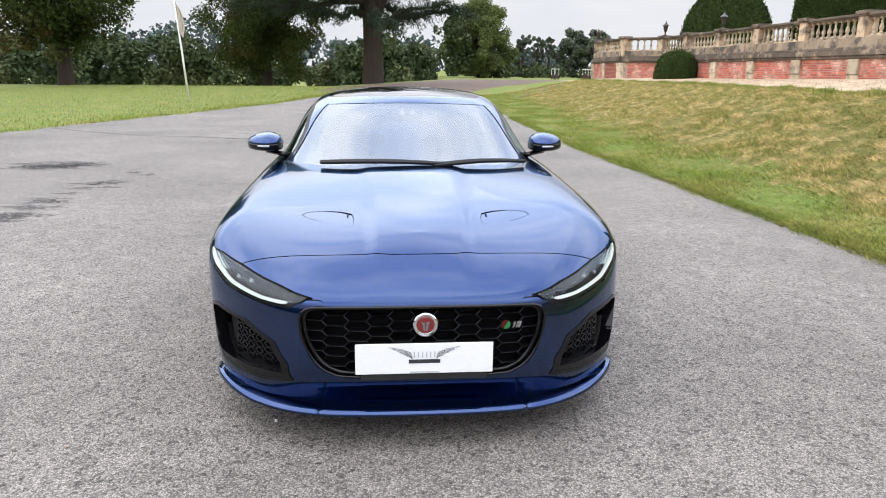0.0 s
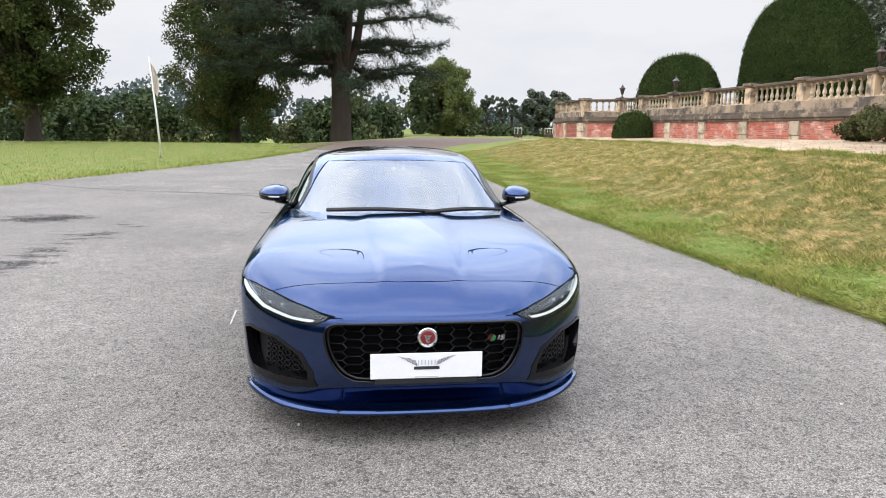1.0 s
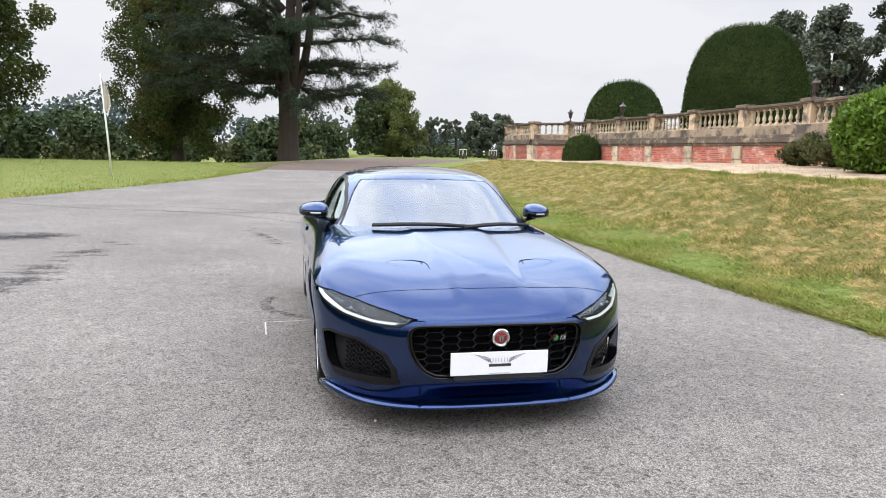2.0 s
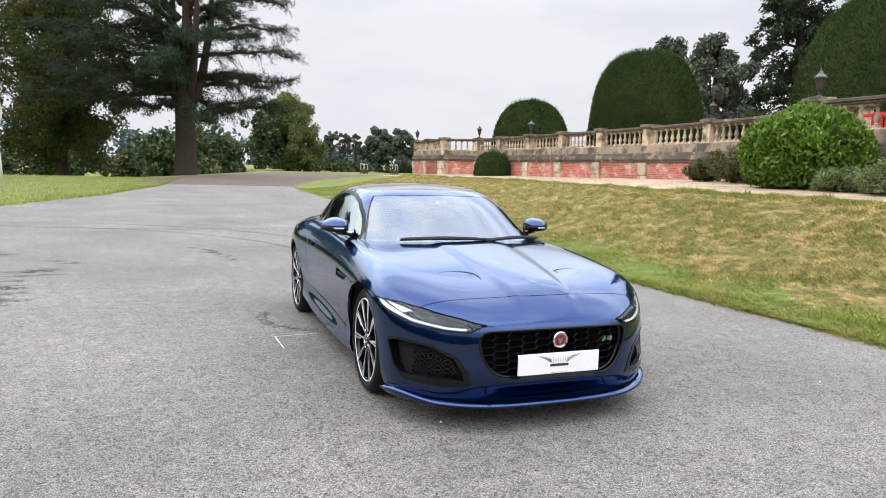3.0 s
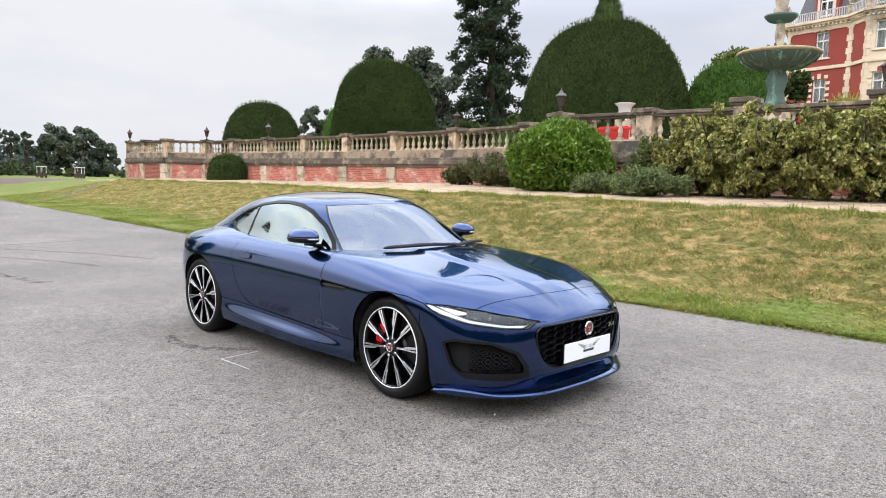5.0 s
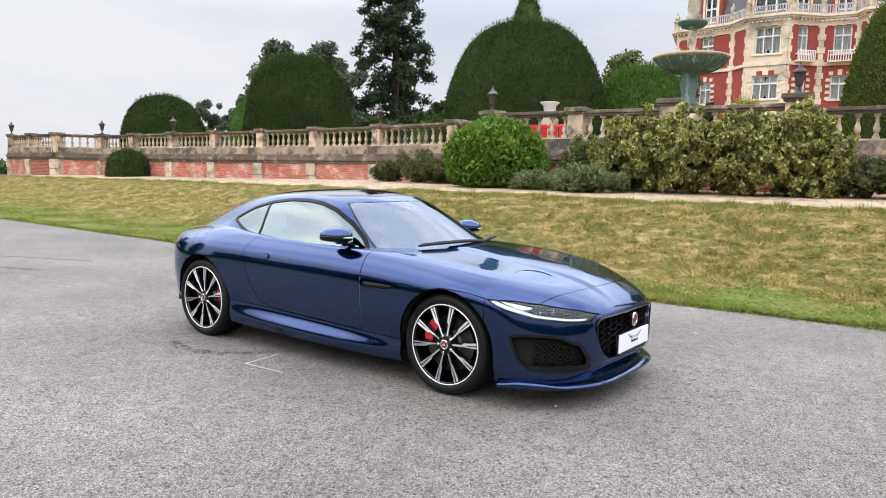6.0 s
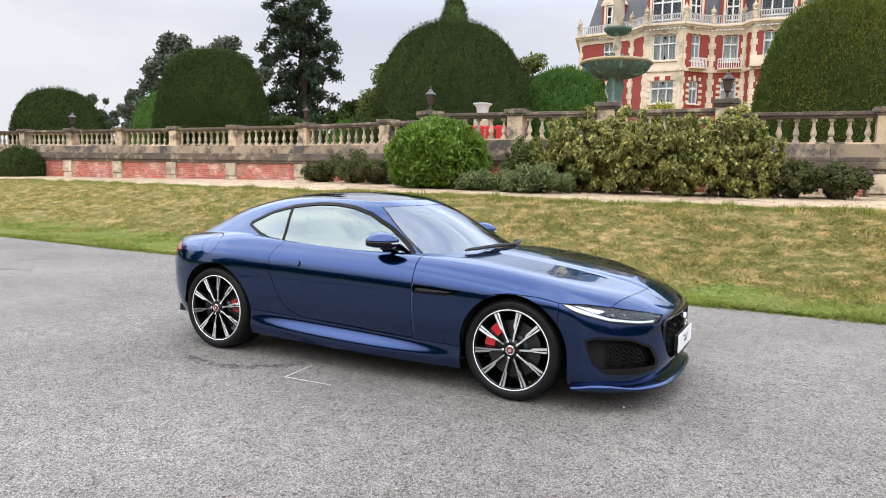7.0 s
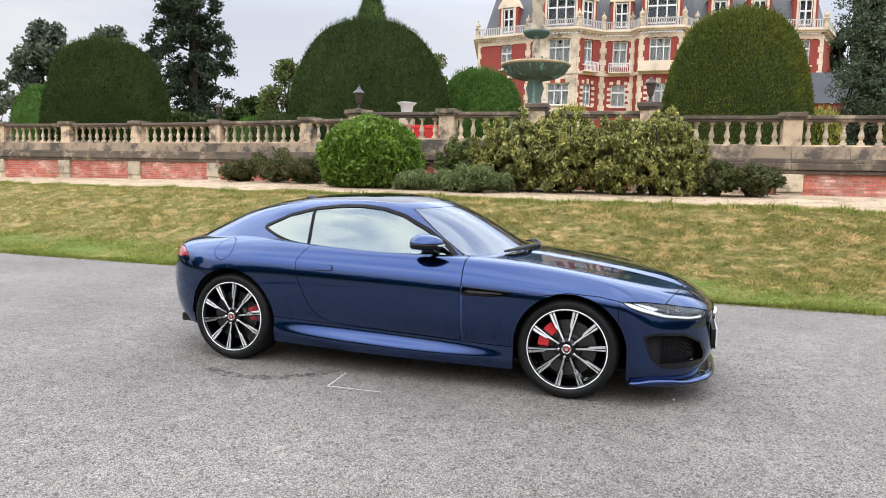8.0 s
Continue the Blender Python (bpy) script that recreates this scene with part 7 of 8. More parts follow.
def hex_cell(cx, cz, w, h, y_at, depth, r=0.0032):
    bm = bmesh.new()
    rings = []
    for k, (sc, dy) in enumerate(((1.0, 0.012), (0.985, 0.0), (0.945, 0.001), (0.84, depth))):
        rings.append([bm.verts.new((cx + (px - cx) * sc, y_at(px) + dy, cz + (pz - cz) * sc)) for px, pz in hex_pts(cx, cz, w, h)])
    for a, b in zip(rings, rings[1:]):
        for i in range(6):
            bm.faces.new((a[i], b[i], b[(i + 1) % 6], a[(i + 1) % 6]))
    return bm


CW, CH = 0.052, 0.0205
inside_grille = poly_field(GRILLE, [0, 2], 0.01)
for i in range(-6, 7):
    for j in range(-1, 8):
        cx, cz = i * CW * 1.62, 0.318 + j * CH * 2 + (CH if i % 2 else 0)
        if inside_grille({"v": np.array([[cx, -0.9, cz]])})[0] > 0.006:
            continue
        part("mesh_cell", hex_cell(cx, cz, CW * 0.99, CH * 0.97, lambda x: nose_y(x) + 0.022, 0.03), M["mesh_black"], grille)

# number plate with a winged emblem, drawn as plain bars
plate = empty("number_plate", Matrix.Identity(4))
plate.parent = car
plate["label"] = "white show plate with a dark winged emblem"
box("plate_board", -0.262, 0.262, -0.966, -0.957, 0.328, 0.449, M["plate"], plate, bevel=0.003)
box("plate_holder", -0.235, 0.235, -0.957, -0.93, 0.335, 0.44, M["matt_black"], plate)
box("plate_foot", -0.24, 0.24, -0.96, -0.935, 0.302, 0.325, M["matt_black"], plate)
bm = bmesh.new()
for s in (1, -1):
    for k in range(7):
        l0, l1 = 0.05 - 0.001 * k, 0.136 - 0.011 * k
        za, zb = 0.412 - 0.0042 * k, 0.436 - 0.0058 * k
        pts = [(l0 + (l1 - l0) * t, za + (zb - za) * t ** 0.6) for t in (0, 0.35, 0.7, 1)]
        for (xa, z0), (xb, z1) in zip(pts, pts[1:]):
            vs = [bm.verts.new(p) for p in ((s * xa, -0.9675, z0), (s * xb, -0.9675, z1), (s * xb, -0.9675, z1 + 0.0013), (s * xa, -0.9675, z0 + 0.0018))]
            bm.faces.new(vs if s > 0 else vs[::-1])
bmesh.ops.solidify(bm, geom=bm.faces[:], thickness=0.0006)
part("wing_emblem", bm, M["ink"], plate)
for k in range(6):
    box("letter_bar", -0.041 + 0.0155 * k, -0.0365 + 0.0155 * k, -0.9676, -0.9668, 0.394, 0.417, M["trim_grey"], plate)
box("name_bar", -0.06, 0.06, -0.9676, -0.9668, 0.371, 0.386, M["ink"], plate)
box("small_print", -0.055, 0.055, -0.9676, -0.9668, 0.333, 0.337, M["trim_grey"], plate)

# round nose badge and the small side badge
badge = empty("nose_badge", Matrix.Identity(4))
badge.parent = car
badge["label"] = "round red badge in a chrome ring"
to_front = Matrix.Translation((0.004, -0.955, 0.521)) @ Matrix.Rotation(radians(90), 4, "X")
bm = bmesh.new()
lathe(bm, [(0.0, -0.02), (0.047, -0.02), (0.0475, 0.004), (0.044, 0.008), (0.037, 0.006), (0.036, 0.002)], seg=36, m=to_front)
part("ring", bm, M["chrome"], badge, smooth=False)
bm = bmesh.new()
lathe(bm, [(0.036, 0.001), (0.03, 0.005), (0.01, 0.007)], seg=30, m=to_front)
part("disc", bm, M["badge_red"], badge)
bm = bmesh.new()
for s in (1, -1):
    vs = [bm.verts.new(to_front @ Vector(p)) for p in ((s * 0.001, -0.022, 0.0085), (s * 0.008, -0.02, 0.0085), (s * 0.012, 0.004, 0.0085), (s * 0.021, 0.016, 0.0085), (s * 0.012, 0.013, 0.0085), (s * 0.001, 0.012, 0.0085))]
    bm.faces.new(vs if s > 0 else vs[::-1])
bmesh.ops.solidify(bm, geom=bm.faces[:], thickness=0.002)
part("emblem", bm, M["chrome"], badge)
side_badge = empty("side_badge", Matrix.Identity(4))
side_badge.parent = car
side_badge["label"] = "small round red and green badge with chrome bars"
yb = nose_y(0.325) + 0.008
for mt, a0 in (("badge_red", 60), ("badge_green", 240)):
    bm = bmesh.new()
    vs = [bm.verts.new((0.316 + 0.0175 * math.cos(radians(a0 + 180 * k / 12)), yb, 0.503 + 0.0175 * math.sin(radians(a0 + 180 * k / 12)))) for k in range(13)]
    bm.faces.new(vs)
    bmesh.ops.solidify(bm, geom=bm.faces[:], thickness=0.004)
    part("half_disc", bm, M[mt], side_badge)
bm = bmesh.new()
for x0, w in ((0.341, 0.008), (0.354, 0.018)):
    vs = [bm.verts.new(p) for p in ((x0, yb, 0.49), (x0 + w, yb, 0.49), (x0 + w + 0.007, yb, 0.516), (x0 + 0.007, yb, 0.516))]
    bm.faces.new(vs)
bmesh.ops.solidify(bm, geom=bm.faces[:], thickness=0.004)
part("chrome_bar", bm, M["chrome"], side_badge)
# side intakes of the bumper
for s in (1, -1):
    duct = empty("air_intake", Matrix.Identity(4))
    duct.parent = car
    duct["label"] = "gloss black triangular air intake with a mesh"
    ring_src = cut(cut(body, lambda q: intake_f(q) - 0.004), lambda q: -0.011 - intake_f(q))
    panel("intake_rim", ring_src, M["gloss_black"], duct, (s,), thick=0.05, offset=0.003)
    bk = cut(body, lambda q: intake_f(q) - 0.02)
    panel("intake_back", bk, M["inner_black"], duct, (s,), thick=0, offset=-0.07)
    blade = cut(cut(body, lambda q: intake_f(q) + 0.002), where(lambda x, y, z: z - np.interp(y, [-0.9, -0.75, -0.55], [0.30, 0.292, 0.30])))
    panel("intake_blade", blade, M["gloss_black"], duct, (s,), thick=0.02, offset=0.002)
    core = cut(body, lambda q: intake_f(q) + 0.03)
    core = {**core, "v": core["v"] - core["n"] * 0.045}
    for i in range(7):
        for j in range(6):
            yy, zz = -0.845 + 0.036 * i, 0.305 + 0.026 * j + (0.013 if i % 2 else 0)
            cell = cut(cut(core, where(lambda x, y, z: np.maximum(np.abs(y - yy) * 0.7 + np.abs(z - zz) * 1.0 - 0.0165, np.abs(y - yy) - 0.02))), where(lambda x, y, z: 0.0118 - np.maximum(np.abs(y - yy) * 0.7 + np.abs(z - zz), np.abs(y - yy) - 0.01)))
            if len(cell["f"]) > 6:
                panel("mesh_cell", cell, M["mesh_black"], duct, (s,), thick=0.01)

# splitter under the bumper, in one middle and two end pieces, following the bumper's own plan
n_r = (len(BODY) - 1) * 10 + 1
foot = body["v"].reshape(n_r, -1, 3)[22]
foot = foot[foot[:, 1] < -0.415]
foot = foot[: np.argmax(foot[:, 0]) + 1]


def splitter(lo, hi, s=1):
    """A thin lip from one place to another along the bumper's foot; a negative place lies on the other side."""
    bm = bmesh.new()
    secs = []
    far = len(foot) - 1
    for j in range(lo, hi + 1):
        i, sg = abs(j), (-1 if j < 0 else 1) * s
        p, t = foot[i], foot[min(i + 1, far)] - foot[i - 1] if i else np.array([1.0, 0, 0])
        t = t / np.linalg.norm(t)
        o = np.array([t[1], -t[0], 0])
        up = 0.03 * smooth01((i / far - 0.6) / 0.2) * (1 - smooth01((i / far - 0.85) / 0.15))
        reach = 0.024 * (1 - 0.9 * smooth01((i / far - 0.7) / 0.3))
        sec = []
        for a_, z_ in ((-0.13, 0.135), (reach - 0.012, 0.143), (reach, 0.152 + up * 0.6), (reach - 0.006, 0.163 + up), (reach - 0.03, 0.172 + up * 0.2), (-0.13, 0.2)):
            q = p + o * a_
            sec.append(bm.verts.new((sg * q[0], q[1], z_)))
        secs.append(sec)
    for a_, b_ in zip(secs, secs[1:]):
        for k in range(6):
            bm.faces.new((a_[k], a_[(k + 1) % 6], b_[(k + 1) % 6], b_[k]))
    bm.faces.new(secs[0]), bm.faces.new(secs[-1][::-1])
    bmesh.ops.recalc_face_normals(bm, faces=bm.faces[:])
    return bm


part("splitter", splitter(-19, 19), PAINT, car, smooth=True)
for s in (1, -1):
    part("splitter_end", splitter(19, len(foot) - 1, s), PAINT, car, smooth=True)

# side vents behind the front wheels
for s in (1, -1):
    vent = panel("side_vent", cut(body, lambda q: vent_f(q)), M["gloss_black"], car, (s,), thick=0.012, offset=-0.018, label="gloss black wing vent")
    fin = cut(body, poly_field([(0.72, 0.696), (0.42, 0.694), (0.44, 0.684), (0.72, 0.678)], [1, 2]))
    panel("fin", fin, M["matt_black"], vent, (s,), thick=0.014, offset=-0.002)
    # flush door handle, a pod over a black sheet painted as its shadow gap
    grip = cut(door, poly_field([(1.755, 0.772), (1.92, 0.772), (1.92, 0.788), (1.755, 0.788)], [1, 2], 0.012))
    shade_edge = cut(door, poly_field([(1.755, 0.772), (1.92, 0.772), (1.92, 0.788), (1.755, 0.788)], [1, 2], 0.0155))
    panel("handle_recess", shade_edge, M["inner_black"], doors[s], (s,), thick=0.0, offset=0.0012)
    panel("handle", grip, PAINT, doors[s], (s,), thick=0.012, offset=0.012, label="flush body-coloured door handle")
# bonnet outlets: a sunk floor with a dark slot at its inner end
for s in (1, -1):
    floor_ = dict(outlet)
    floor_["v"] = outlet["v"] - outlet["n"] * (0.0006 + 0.0028 * smooth01((0.47 - outlet["v"][:, 0]) / 0.16))[:, None]
    lou = panel("bonnet_outlet", floor_, PAINT, car, (s,), thick=0.0, label="recessed bonnet air outlet")
    panel("slot", cut(outlet, where(lambda x, y, z: np.maximum(np.abs(x - 0.302 - 0.1 * (y + 0.4)) - 0.008, np.abs(y + 0.355) - 0.024))), M["inner_black"], lou, (s,), thick=0.0, offset=-0.0015)

# wheel-arch liners
for s in (1, -1):
    for yc, zc in (HUB_F, HUB_R):
        bm = bmesh.new()
        n = 30
        a_in, a_out = [], []
        for k in range(n + 1):
            a = math.pi * k / n
            p = (yc + (ARCH + 0.012) * math.cos(a), zc + (ARCH + 0.012) * math.sin(a))
            a_in.append(bm.verts.new((s * 0.5, *p)))
            a_out.append(bm.verts.new((s * 0.9, *p)))
        for k in range(n):
            bm.faces.new((a_in[k], a_in[k + 1], a_out[k + 1], a_out[k]))
        bm.faces.new(a_in)
        part("arch_liner", bm, M["inner_black"], car)
box("underbody", -0.7, 0.7, -0.7, 3.05, 0.18, 0.2, M["inner_black"], car)

# ---- wheels ----
def wheel(hub, s, width, caliper_at, turned, arc=54, deep=0.0):
    """An alloy wheel with ten split spokes, dark pockets and bright machined faces; local z points outwards."""
    out = Matrix.Translation((s * hub[0], hub[1], hub[2])) @ Matrix.Rotation(radians(90 * s), 4, "Y")
    th = empty("wheel", out)
    th.parent = car
    th["label"] = "ten-spoke alloy wheel, bright faces over black"
    w = width
    bm = bmesh.new()
    prof = [(0.27, -w), (0.30, -w - 0.004), (0.328, -w + 0.012), (0.341, -w + 0.035), (0.3435, -w * 0.5), (0.344, -0.12), (0.341, -0.03), (0.331, -0.008), (0.316, 0.004), (0.296, 0.006), (0.28, 0.0), (0.271, -0.008), (0.269, -0.03)]
    lathe(bm, prof, seg=72, caps=False)
    tyre = part("tyre", bm, M["rubber"], th, smooth=True)
    bm = bmesh.new()
    for zz in (-w + 0.06, -w * 0.62, -w * 0.4, -0.065):
        rod = [(0.3445, zz - 0.004), (0.3447, zz + 0.004)]
        lathe(bm, rod, seg=72, caps=False)
    part("tread_groove", bm, M["inner_black"], tyre)
    rim = empty("rim", Matrix.Diagonal((1.032, 1.032, 1, 1)))
    rim.parent = th
    bm = bmesh.new()
    n = 72
    for (r0, z0), (r1, z1) in zip([(0.259, -w), (0.25, -0.12), (0.243, -0.03), (0.25, -0.006), (0.262, -0.004)], [(0.25, -0.12), (0.243, -0.03), (0.25, -0.006), (0.262, -0.004), (0.264, -0.02)]):
        for k in range(n):
            a, b = math.tau * k / n, math.tau * (k + 1) / n
            bm.faces.new([bm.verts.new((r * math.cos(t), r * math.sin(t), z)) for r, t, z in ((r0, a, z0), (r0, b, z0), (r1, b, z1), (r1, a, z1))])
    bmesh.ops.remove_doubles(bm, verts=bm.verts, dist=1e-5)
    part("barrel", bm, M["gloss_black"], rim, smooth=True)
    bm = bmesh.new()
    for (r0, z0), (r1, z1) in zip([(0.2565, -0.0045), (0.258, -0.001), (0.262, -0.0015)], [(0.258, -0.001), (0.262, -0.0015), (0.264, -0.008)]):
        for k in range(n):
            a, b = math.tau * k / n, math.tau * (k + 1) / n
            bm.faces.new([bm.verts.new((r * math.cos(t), r * math.sin(t), z)) for r, t, z in ((r0, a, z0), (r0, b, z0), (r1, b, z1), (r1, a, z1))])
    bmesh.ops.remove_doubles(bm, verts=bm.verts, dist=1e-5)
    part("bright_lip", bm, M["alloy"], rim, smooth=True)

    def spoke():
        bm = bmesh.new()
        secs = []
        for r, hw, z in ((0.045, 0.012, -0.02), (0.09, 0.009, -0.016), (0.15, 0.015, -0.012), (0.2, 0.019, -0.009), (0.256, 0.022, -0.008)):
            secs.append([bm.verts.new((r, y, zz)) for y, zz in ((-hw, z - 0.05), (-hw, z - 0.006), (-hw * 0.8, z), (hw * 0.8, z), (hw, z - 0.006), (hw, z - 0.05))])
        for a, b in zip(secs, secs[1:]):
            for i in range(6):
                bm.faces.new((a[i], b[i], b[(i + 1) % 6], a[(i + 1) % 6]))
        bm.faces.new(secs[0]), bm.faces.new(secs[-1][::-1])
        bmesh.ops.recalc_face_normals(bm, faces=bm.faces[:])
        return bm

    def face(side):
        """The bright strip along one edge of a spoke; the two leave a dark slot between them near the rim."""
        bm = bmesh.new()
        a_, b_ = [], []
        wide = ((0.05, 0.0, 0.004, -0.018), (0.09, 0.0, 0.005, -0.0145), (0.135, 0.0, 0.006, -0.0112), (0.152, 0.0012, 0.0165, -0.01), (0.2, 0.003, 0.0185, -0.0073), (0.258, 0.004, 0.0215, -0.0058))
        slim = ((0.05, 0.0, 0.006, -0.018), (0.09, 0.0, 0.0065, -0.0145), (0.15, 0.0, 0.008, -0.0102), (0.172, 0.0015, 0.0105, -0.0088), (0.2, 0.003, 0.0125, -0.0073), (0.258, 0.004, 0.0175, -0.0058))
        for r, o0, o1, z in wide if side > 0 else slim:
            a_.append(bm.verts.new((r, side * o0, z)))
            b_.append(bm.verts.new((r, side * o1, z)))
        for k in range(len(a_) - 1):
            q = (a_[k], a_[k + 1], b_[k + 1], b_[k])
            bm.faces.new(q if side < 0 else q[::-1])
        bmesh.ops.solidify(bm, geom=bm.faces[:], thickness=0.0012)
        return bm

    meshes = []
    for bmx, mt in ((spoke(), "gloss_black"), (face(1), "alloy"), (face(-1), "alloy")):
        me = bpy.data.meshes.new("spoke")
        bmx.to_mesh(me)
        bmx.free()
        me.materials.append(M[mt])
        meshes.append(me)
    for k in range(10):
        turn = Matrix.Rotation(math.tau * k / 10 + radians(turned), 4, "Z")
        for name, me in (("spoke", meshes[0]), ("spoke_face", meshes[1]), ("spoke_face", meshes[2])):
            o = new(name, me)
            o.parent = rim
            o.matrix_basis = turn
    bm = bmesh.new()
    lathe(bm, [(0.075, -0.07), (0.07, -0.022), (0.05, -0.014), (0.034, -0.012)], seg=30)
    part("hub", bm, M["gloss_black"], rim)
    bm = bmesh.new()
    lathe(bm, [(0.033, -0.016), (0.032, -0.004), (0.026, -0.002), (0.025, -0.004)], seg=26)
    part("cap_ring", bm, M["chrome"], rim)
    bm = bmesh.new()
    lathe(bm, [(0.0255, -0.005), (0.012, -0.001)], seg=22)
    part("hub_cap", bm, M["badge_red"], rim, "red centre cap")
    bm = bmesh.new()
    add_box(bm, -0.008, 0.008, -0.01, 0.01, -0.004, 0.0005)
    part("cap_emblem", bm, M["chrome"], rim)
    for k in range(5):
        a = math.tau * k / 5 + 0.4
        bm = bmesh.new()
        lathe(bm, [(0.011, -0.03), (0.011, -0.01), (0.008, -0.007)], seg=6, m=Matrix.Translation((0.056 * math.cos(a), 0.056 * math.sin(a), 0)))
        part("wheel_nut", bm, M["chrome"], rim)
    bm = bmesh.new()
    lathe(bm, [(0.1, -0.095), (0.19, -0.095), (0.19, -0.075), (0.1, -0.075), (0.085, -0.06)], seg=48)
    part("brake_disc", bm, M["disc"], th, smooth=False)
    bm = bmesh.new()
    lo, hi = [], []
    for k in range(13):
        a = caliper_at + radians(arc * (k / 12 - 0.5))
        for zz, lst in ((-0.125 - deep, lo), (-0.048 - deep, hi)):
            lst.append([bm.verts.new((r * math.cos(a), r * math.sin(a), zz - (0.01 if r > 0.19 else 0))) for r in (0.13, 0.205)])
    for k in range(12):
        for q in ((hi[k][0], hi[k][1], hi[k + 1][1], hi[k + 1][0]), (lo[k][0], lo[k + 1][0], lo[k + 1][1], lo[k][1]), (lo[k][1], lo[k + 1][1], hi[k + 1][1], hi[k][1]), (lo[k][0], hi[k][0], hi[k + 1][0], lo[k + 1][0])):
            bm.faces.new(q)
    for e in (0, 12):
        bm.faces.new((lo[e][0], lo[e][1], hi[e][1], hi[e][0]))
    bmesh.ops.recalc_face_normals(bm, faces=bm.faces[:])
    part("brake_caliper", bm, M["caliper"], th, "bright red brake caliper")
    return th


for s in (1, -1):
    # a caliper behind each front axle and ahead of each rear one, measured in the wheel's own turn
    wheel((0.895, 0.0, 0.342), s, 0.25, radians(118) if s > 0 else radians(62), 24)
    wheel((0.925, 2.622, 0.342), s, 0.29, radians(-100) if s > 0 else radians(-80), 29, 38, 0.02)

# ---- mirrors, wipers, aerial, cabin fittings ----
for s in (1, -1):
    mir = empty("door_mirror", Matrix.Identity(4))
    mir.parent = car
    mir["label"] = "blue door mirror with a black lower half"

    def pod(z_lo, z_hi, grow):
        bm = bmesh.new()
        bmesh.ops.create_uvsphere(bm, u_segments=28, v_segments=18, radius=1)
        for v in bm.verts:
            x, y, z = v.co
            flat = 0.6 if y > 0 else 1.0
            z = math.copysign(abs(z) ** (0.85 if z > 0 else 0.45), z)
            tap = 1 - 0.22 * (x + 1) / 2
            v.co = Vector((s * (0.885 + 0.112 * x * grow), 1.06 + 0.165 * y * flat * grow * tap - 0.012 * (1 - x), 0.992 + z * (0.082 if z > 0 else 0.048) * grow * tap))
        bmesh.ops.bisect_plane(bm, geom=bm.verts[:] + bm.edges[:] + bm.faces[:], plane_co=(0, 0, z_lo), plane_no=(0, 0, -1), clear_outer=True)
        bmesh.ops.bisect_plane(bm, geom=bm.verts[:] + bm.edges[:] + bm.faces[:], plane_co=(0, 0, z_hi), plane_no=(0, 0, 1), clear_outer=True)
        bmesh.ops.holes_fill(bm, edges=[e for e in bm.edges if e.is_boundary])
        if s < 0:
            bmesh.ops.reverse_faces(bm, faces=bm.faces[:])
        return bm

    part("mirror_cap", pod(1.004, 2.0, 1.0), PAINT, mir, smooth=True)
    part("mirror_base", pod(0.5, 1.002, 0.985), M["gloss_black"], mir, "gloss black lower shell", smooth=True)
    bm = bmesh.new()
    tube(bm, [(s * (0.84 + 0.0165 * k), 0.896 + 0.0022 * (k - 1) ** 2, 0.99) for k in range(9)], 0.006, 6)
    part("indicator", bm, M["trim_grey"], mir, "pale indicator strip")
    bm = bmesh.new()
    tube(bm, [(s * 0.74, 0.98, 0.92), (s * 0.79, 1.0, 0.935), (s * 0.87, 1.03, 0.957)], [0.03, 0.022, 0.026], 10)
    for v in bm.verts:
        v.co.z = 0.94 + (v.co.z - 0.94) * 0.6
    part("mirror_arm", bm, M["gloss_black"], mir, smooth=True)
    bm = bmesh.new()
    vs = [bm.verts.new(p) for p in ((s * 0.745, 0.84, 0.905), (s * 0.755, 0.99, 0.915), (s * 0.735, 0.985, 0.985), (s * 0.735, 0.94, 0.965))]
    bm.faces.new(vs)
    bmesh.ops.solidify(bm, geom=bm.faces[:], thickness=0.01)
    part("mirror_foot", bm, M["gloss_black"], mir)

for x0, x1 in ((-0.5, 0.23), (0.13, 0.67)):
    wp = empty("wiper", Matrix.Identity(4))
    wp.parent = car
    n = 12
    base_ = [(x0 + (x1 - x0) * k / n, 0.412 + 0.44 * (x0 + (x1 - x0) * k / n) ** 2, (0.938 if x0 < 0 else 0.933) + 0.016 * math.sin(math.pi * k / n)) for k in range(n + 1)]
    bm = bmesh.new()
    tube(bm, [(x, y - 0.012, z + 0.008) for x, y, z in base_], [0.009 + 0.006 * math.sin(math.pi * min(1, (k + 1) / (n + 1)) ** 0.7) for k in range(n + 1)], 6)
    part("wiper_arm", bm, M["matt_black"], wp)
    bm = bmesh.new()
    tube(bm, [(x, y + 0.018, z) for x, y, z in base_], 0.009, 5)
    part("wiper_blade", bm, M["rubber"], wp)
bm = bmesh.new()
vs0 = [(-0.0, 2.33, 1.262), (0, 2.52, 1.235), (0, 2.50, 1.262), (0, 2.44, 1.288), (0, 2.40, 1.283)]
for sx in (1, -1):
    vs = [bm.verts.new((sx * (0.018 if z < 1.27 else 0.004), y, z)) for _, y, z in vs0]
    bm.faces.new(vs if sx > 0 else vs[::-1])
bmesh.ops.bridge_loops(bm, edges=[e for e in bm.edges if e.is_boundary])
part("aerial_fin", bm, PAINT, car)
sensor = empty("screen_sensor", Matrix.Identity(4))
sensor.parent = car
bm = bmesh.new()
add_box(bm, -0.055, 0.055, 1.03, 1.13, 1.165, 1.205, 0.012)
part("sensor_box", bm, M["matt_black"], sensor)
box("mirror_glass", -0.11, 0.11, 1.13, 1.15, 1.13, 1.185, M["matt_black"], sensor, bevel=0.01, label="interior rear-view mirror")
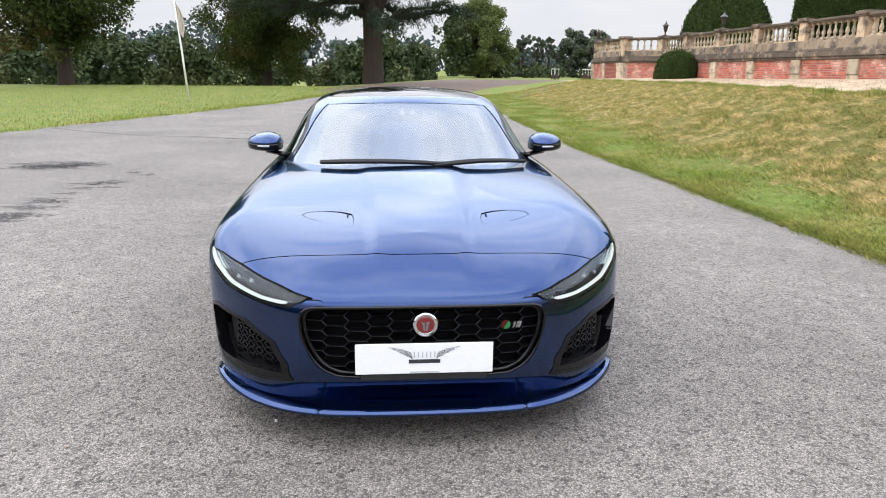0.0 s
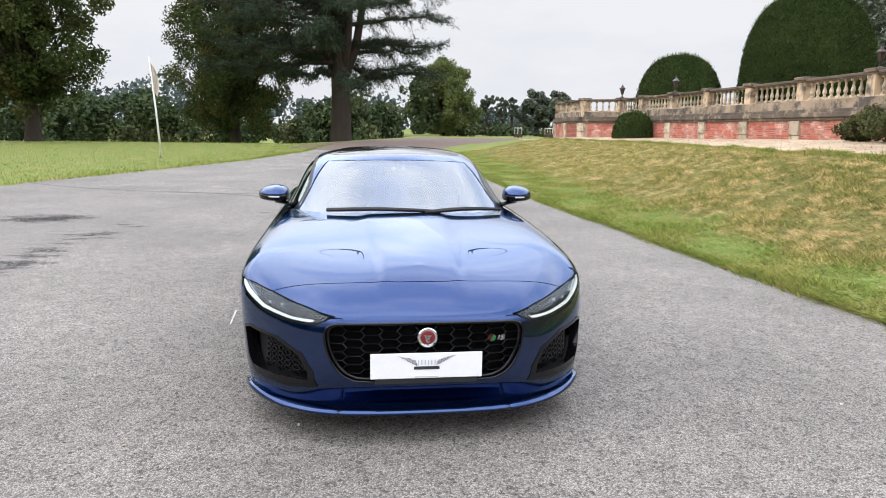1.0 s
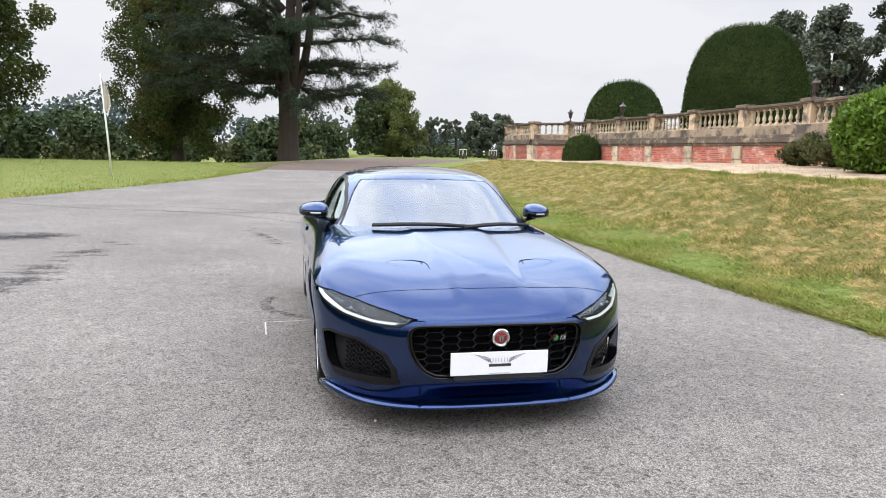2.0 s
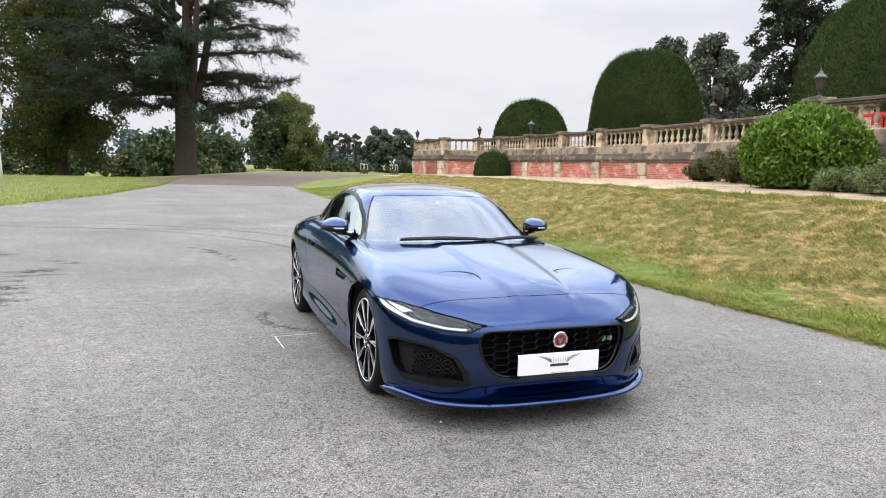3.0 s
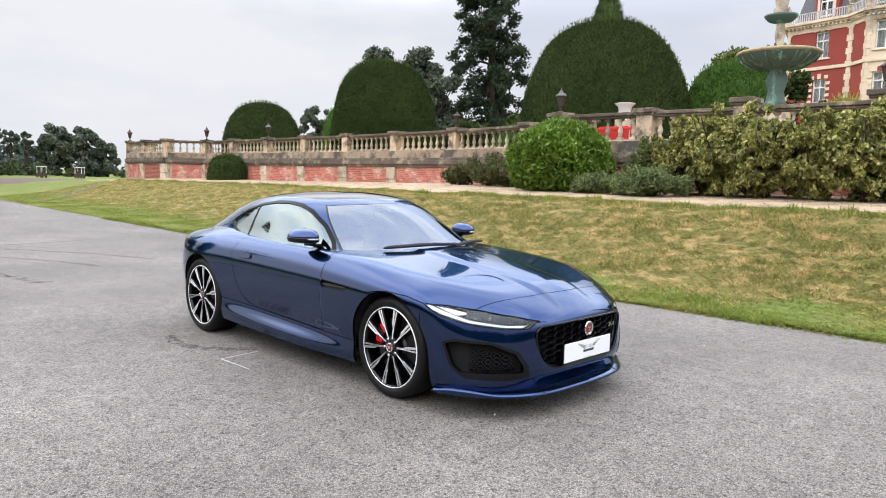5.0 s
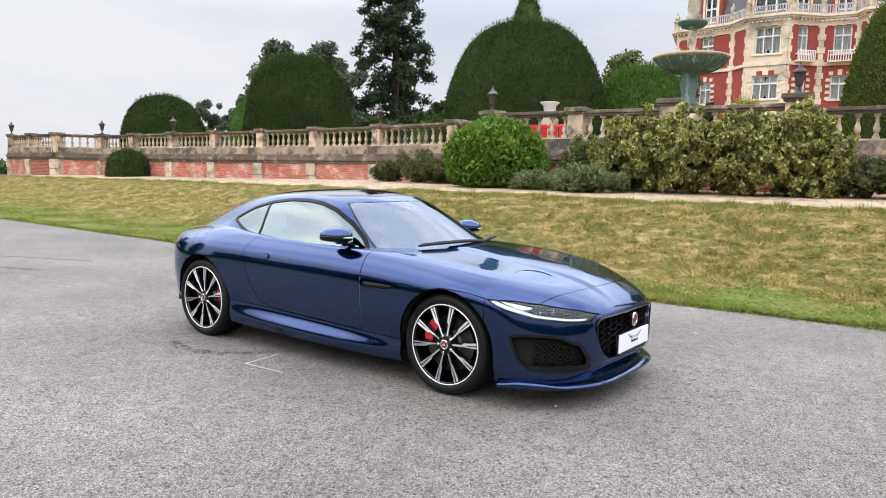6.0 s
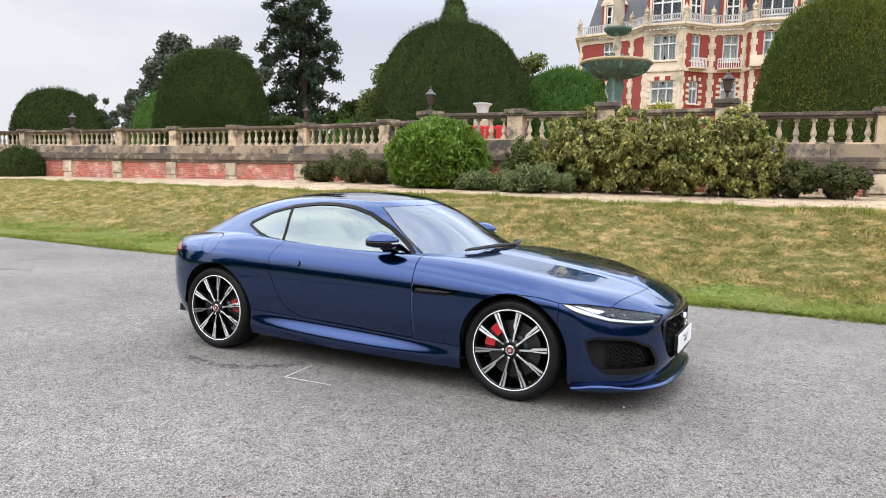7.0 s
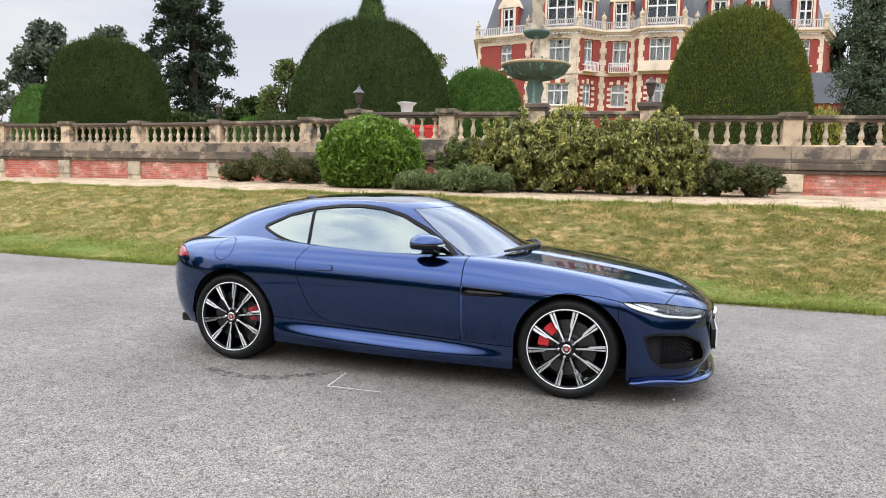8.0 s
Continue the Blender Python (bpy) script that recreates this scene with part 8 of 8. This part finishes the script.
for x in (-0.035, 0.035):
    bm = bmesh.new()
    lathe(bm, [(0.016, 0), (0.012, 0.006)], seg=14, m=Matrix.Translation((x, 1.027, 1.188)) @ Matrix.Rotation(radians(60), 4, "X"))
    part("sensor_eye", bm, M["trim_grey"], sensor)
bm = bmesh.new()
pr = [(0.42, 0.86), (0.58, 0.885), (0.85, 0.90), (0.98, 0.885), (1.03, 0.82), (1.05, 0.6)]
rows_ = [[bm.verts.new((x, y + 0.1 * (x / 0.7) ** 2, z - 0.03 * (x / 0.7) ** 2)) for y, z in pr] for x in np.linspace(-0.72, 0.72, 13)]
for a, b in zip(rows_, rows_[1:]):
    for k in range(len(pr) - 1):
        bm.faces.new((a[k], b[k], b[k + 1], a[k + 1]))
bmesh.ops.solidify(bm, geom=bm.faces[:], thickness=0.01)
part("dashboard", bm, M["leather"], car, smooth=True)
bm = bmesh.new()
rod_loop(bm, [(-0.37 + 0.18 * math.cos(math.tau * k / 28), 1.13 - 0.07 * math.sin(math.tau * k / 28), 0.83 + 0.17 * math.sin(math.tau * k / 28)) for k in range(28)], 0.015, 8)
part("steering_wheel", bm, M["leather"], car, smooth=True)
for s in (1, -1):
    seat = empty("seat", Matrix.Identity(4))
    seat.parent = car
    for name, bx in (("seat_cushion", (0.12, 0.62, 1.25, 1.75, 0.35, 0.52)), ("seat_back", (0.14, 0.6, 1.72, 1.88, 0.5, 0.98)), ("head_restraint", (0.25, 0.49, 1.82, 1.92, 0.96, 1.14))):
        bm = bmesh.new()
        add_box(bm, s * bx[0] if s > 0 else s * bx[1], s * bx[1] if s > 0 else s * bx[0], *bx[2:], 0.05)
        for v in bm.verts:
            if name != "seat_cushion":
                v.co.y += (v.co.z - 0.5) * 0.22
        part(name, bm, M["leather"], seat, smooth=True)
box("cabin_floor", -0.78, 0.78, 0.6, 3.2, 0.24, 0.30, M["inner_black"], car)
box("rear_shelf", -0.66, 0.66, 2.05, 3.15, 0.80, 0.86, M["leather"], car, bevel=0.02)


# ---- bricks of the terrace wall, laid course by course ----
bm = bmesh.new()
add_box(bm, 0, 0.2095, -0.012, 0.03, 0, 0.0605)
for v in bm.verts:
    if v.co.y < 0:
        v.co.x += 0.003 if v.co.x < 0.1 else -0.003
        v.co.z += 0.003 if v.co.z < 0.03 else -0.003
BRICK = bpy.data.meshes.new("brick")
bm.to_mesh(BRICK)
bm.free()
BRICK.materials.append(M["brick"])
HALF = BRICK.copy()
for v in HALF.vertices:
    v.co.x *= 0.47
g = np.random.default_rng(12)
for w, length, side, single in BAYS:
    joined_v, joined_f = [], []
    for row in range(11):
        z = TOP - 1.318 - 0.0745 * (row + 1)
        x = 0.27 + (0.11 if row % 2 else 0.0)
        if row % 2:
            spots = [(0.268, HALF)]
        else:
            spots = []
        while x + 0.214 < length - 0.27:
            spots.append((x, BRICK))
            x += 0.2245
        if x + 0.1 < length - 0.27:
            spots.append((x, HALF))
        for x0, me in spots:
            y = -0.2 - g.uniform(0, 0.005)
            if single:
                o = new("brick", me)
                o.parent = w
                o.matrix_basis = Matrix.Translation((x0, y, z))
            else:
                base = len(joined_v)
                for v in me.vertices:
                    joined_v.append((x0 + v.co.x, side * -(y + v.co.y), z + v.co.z))
                for p in me.polygons:
                    idx = [base + k for k in p.vertices]
                    joined_f.append(idx if side < 0 else idx[::-1])
    if not single and joined_v:
        tagged(link_mesh("brick_courses", joined_v, joined_f, M["brick"], w), kind="stuff")
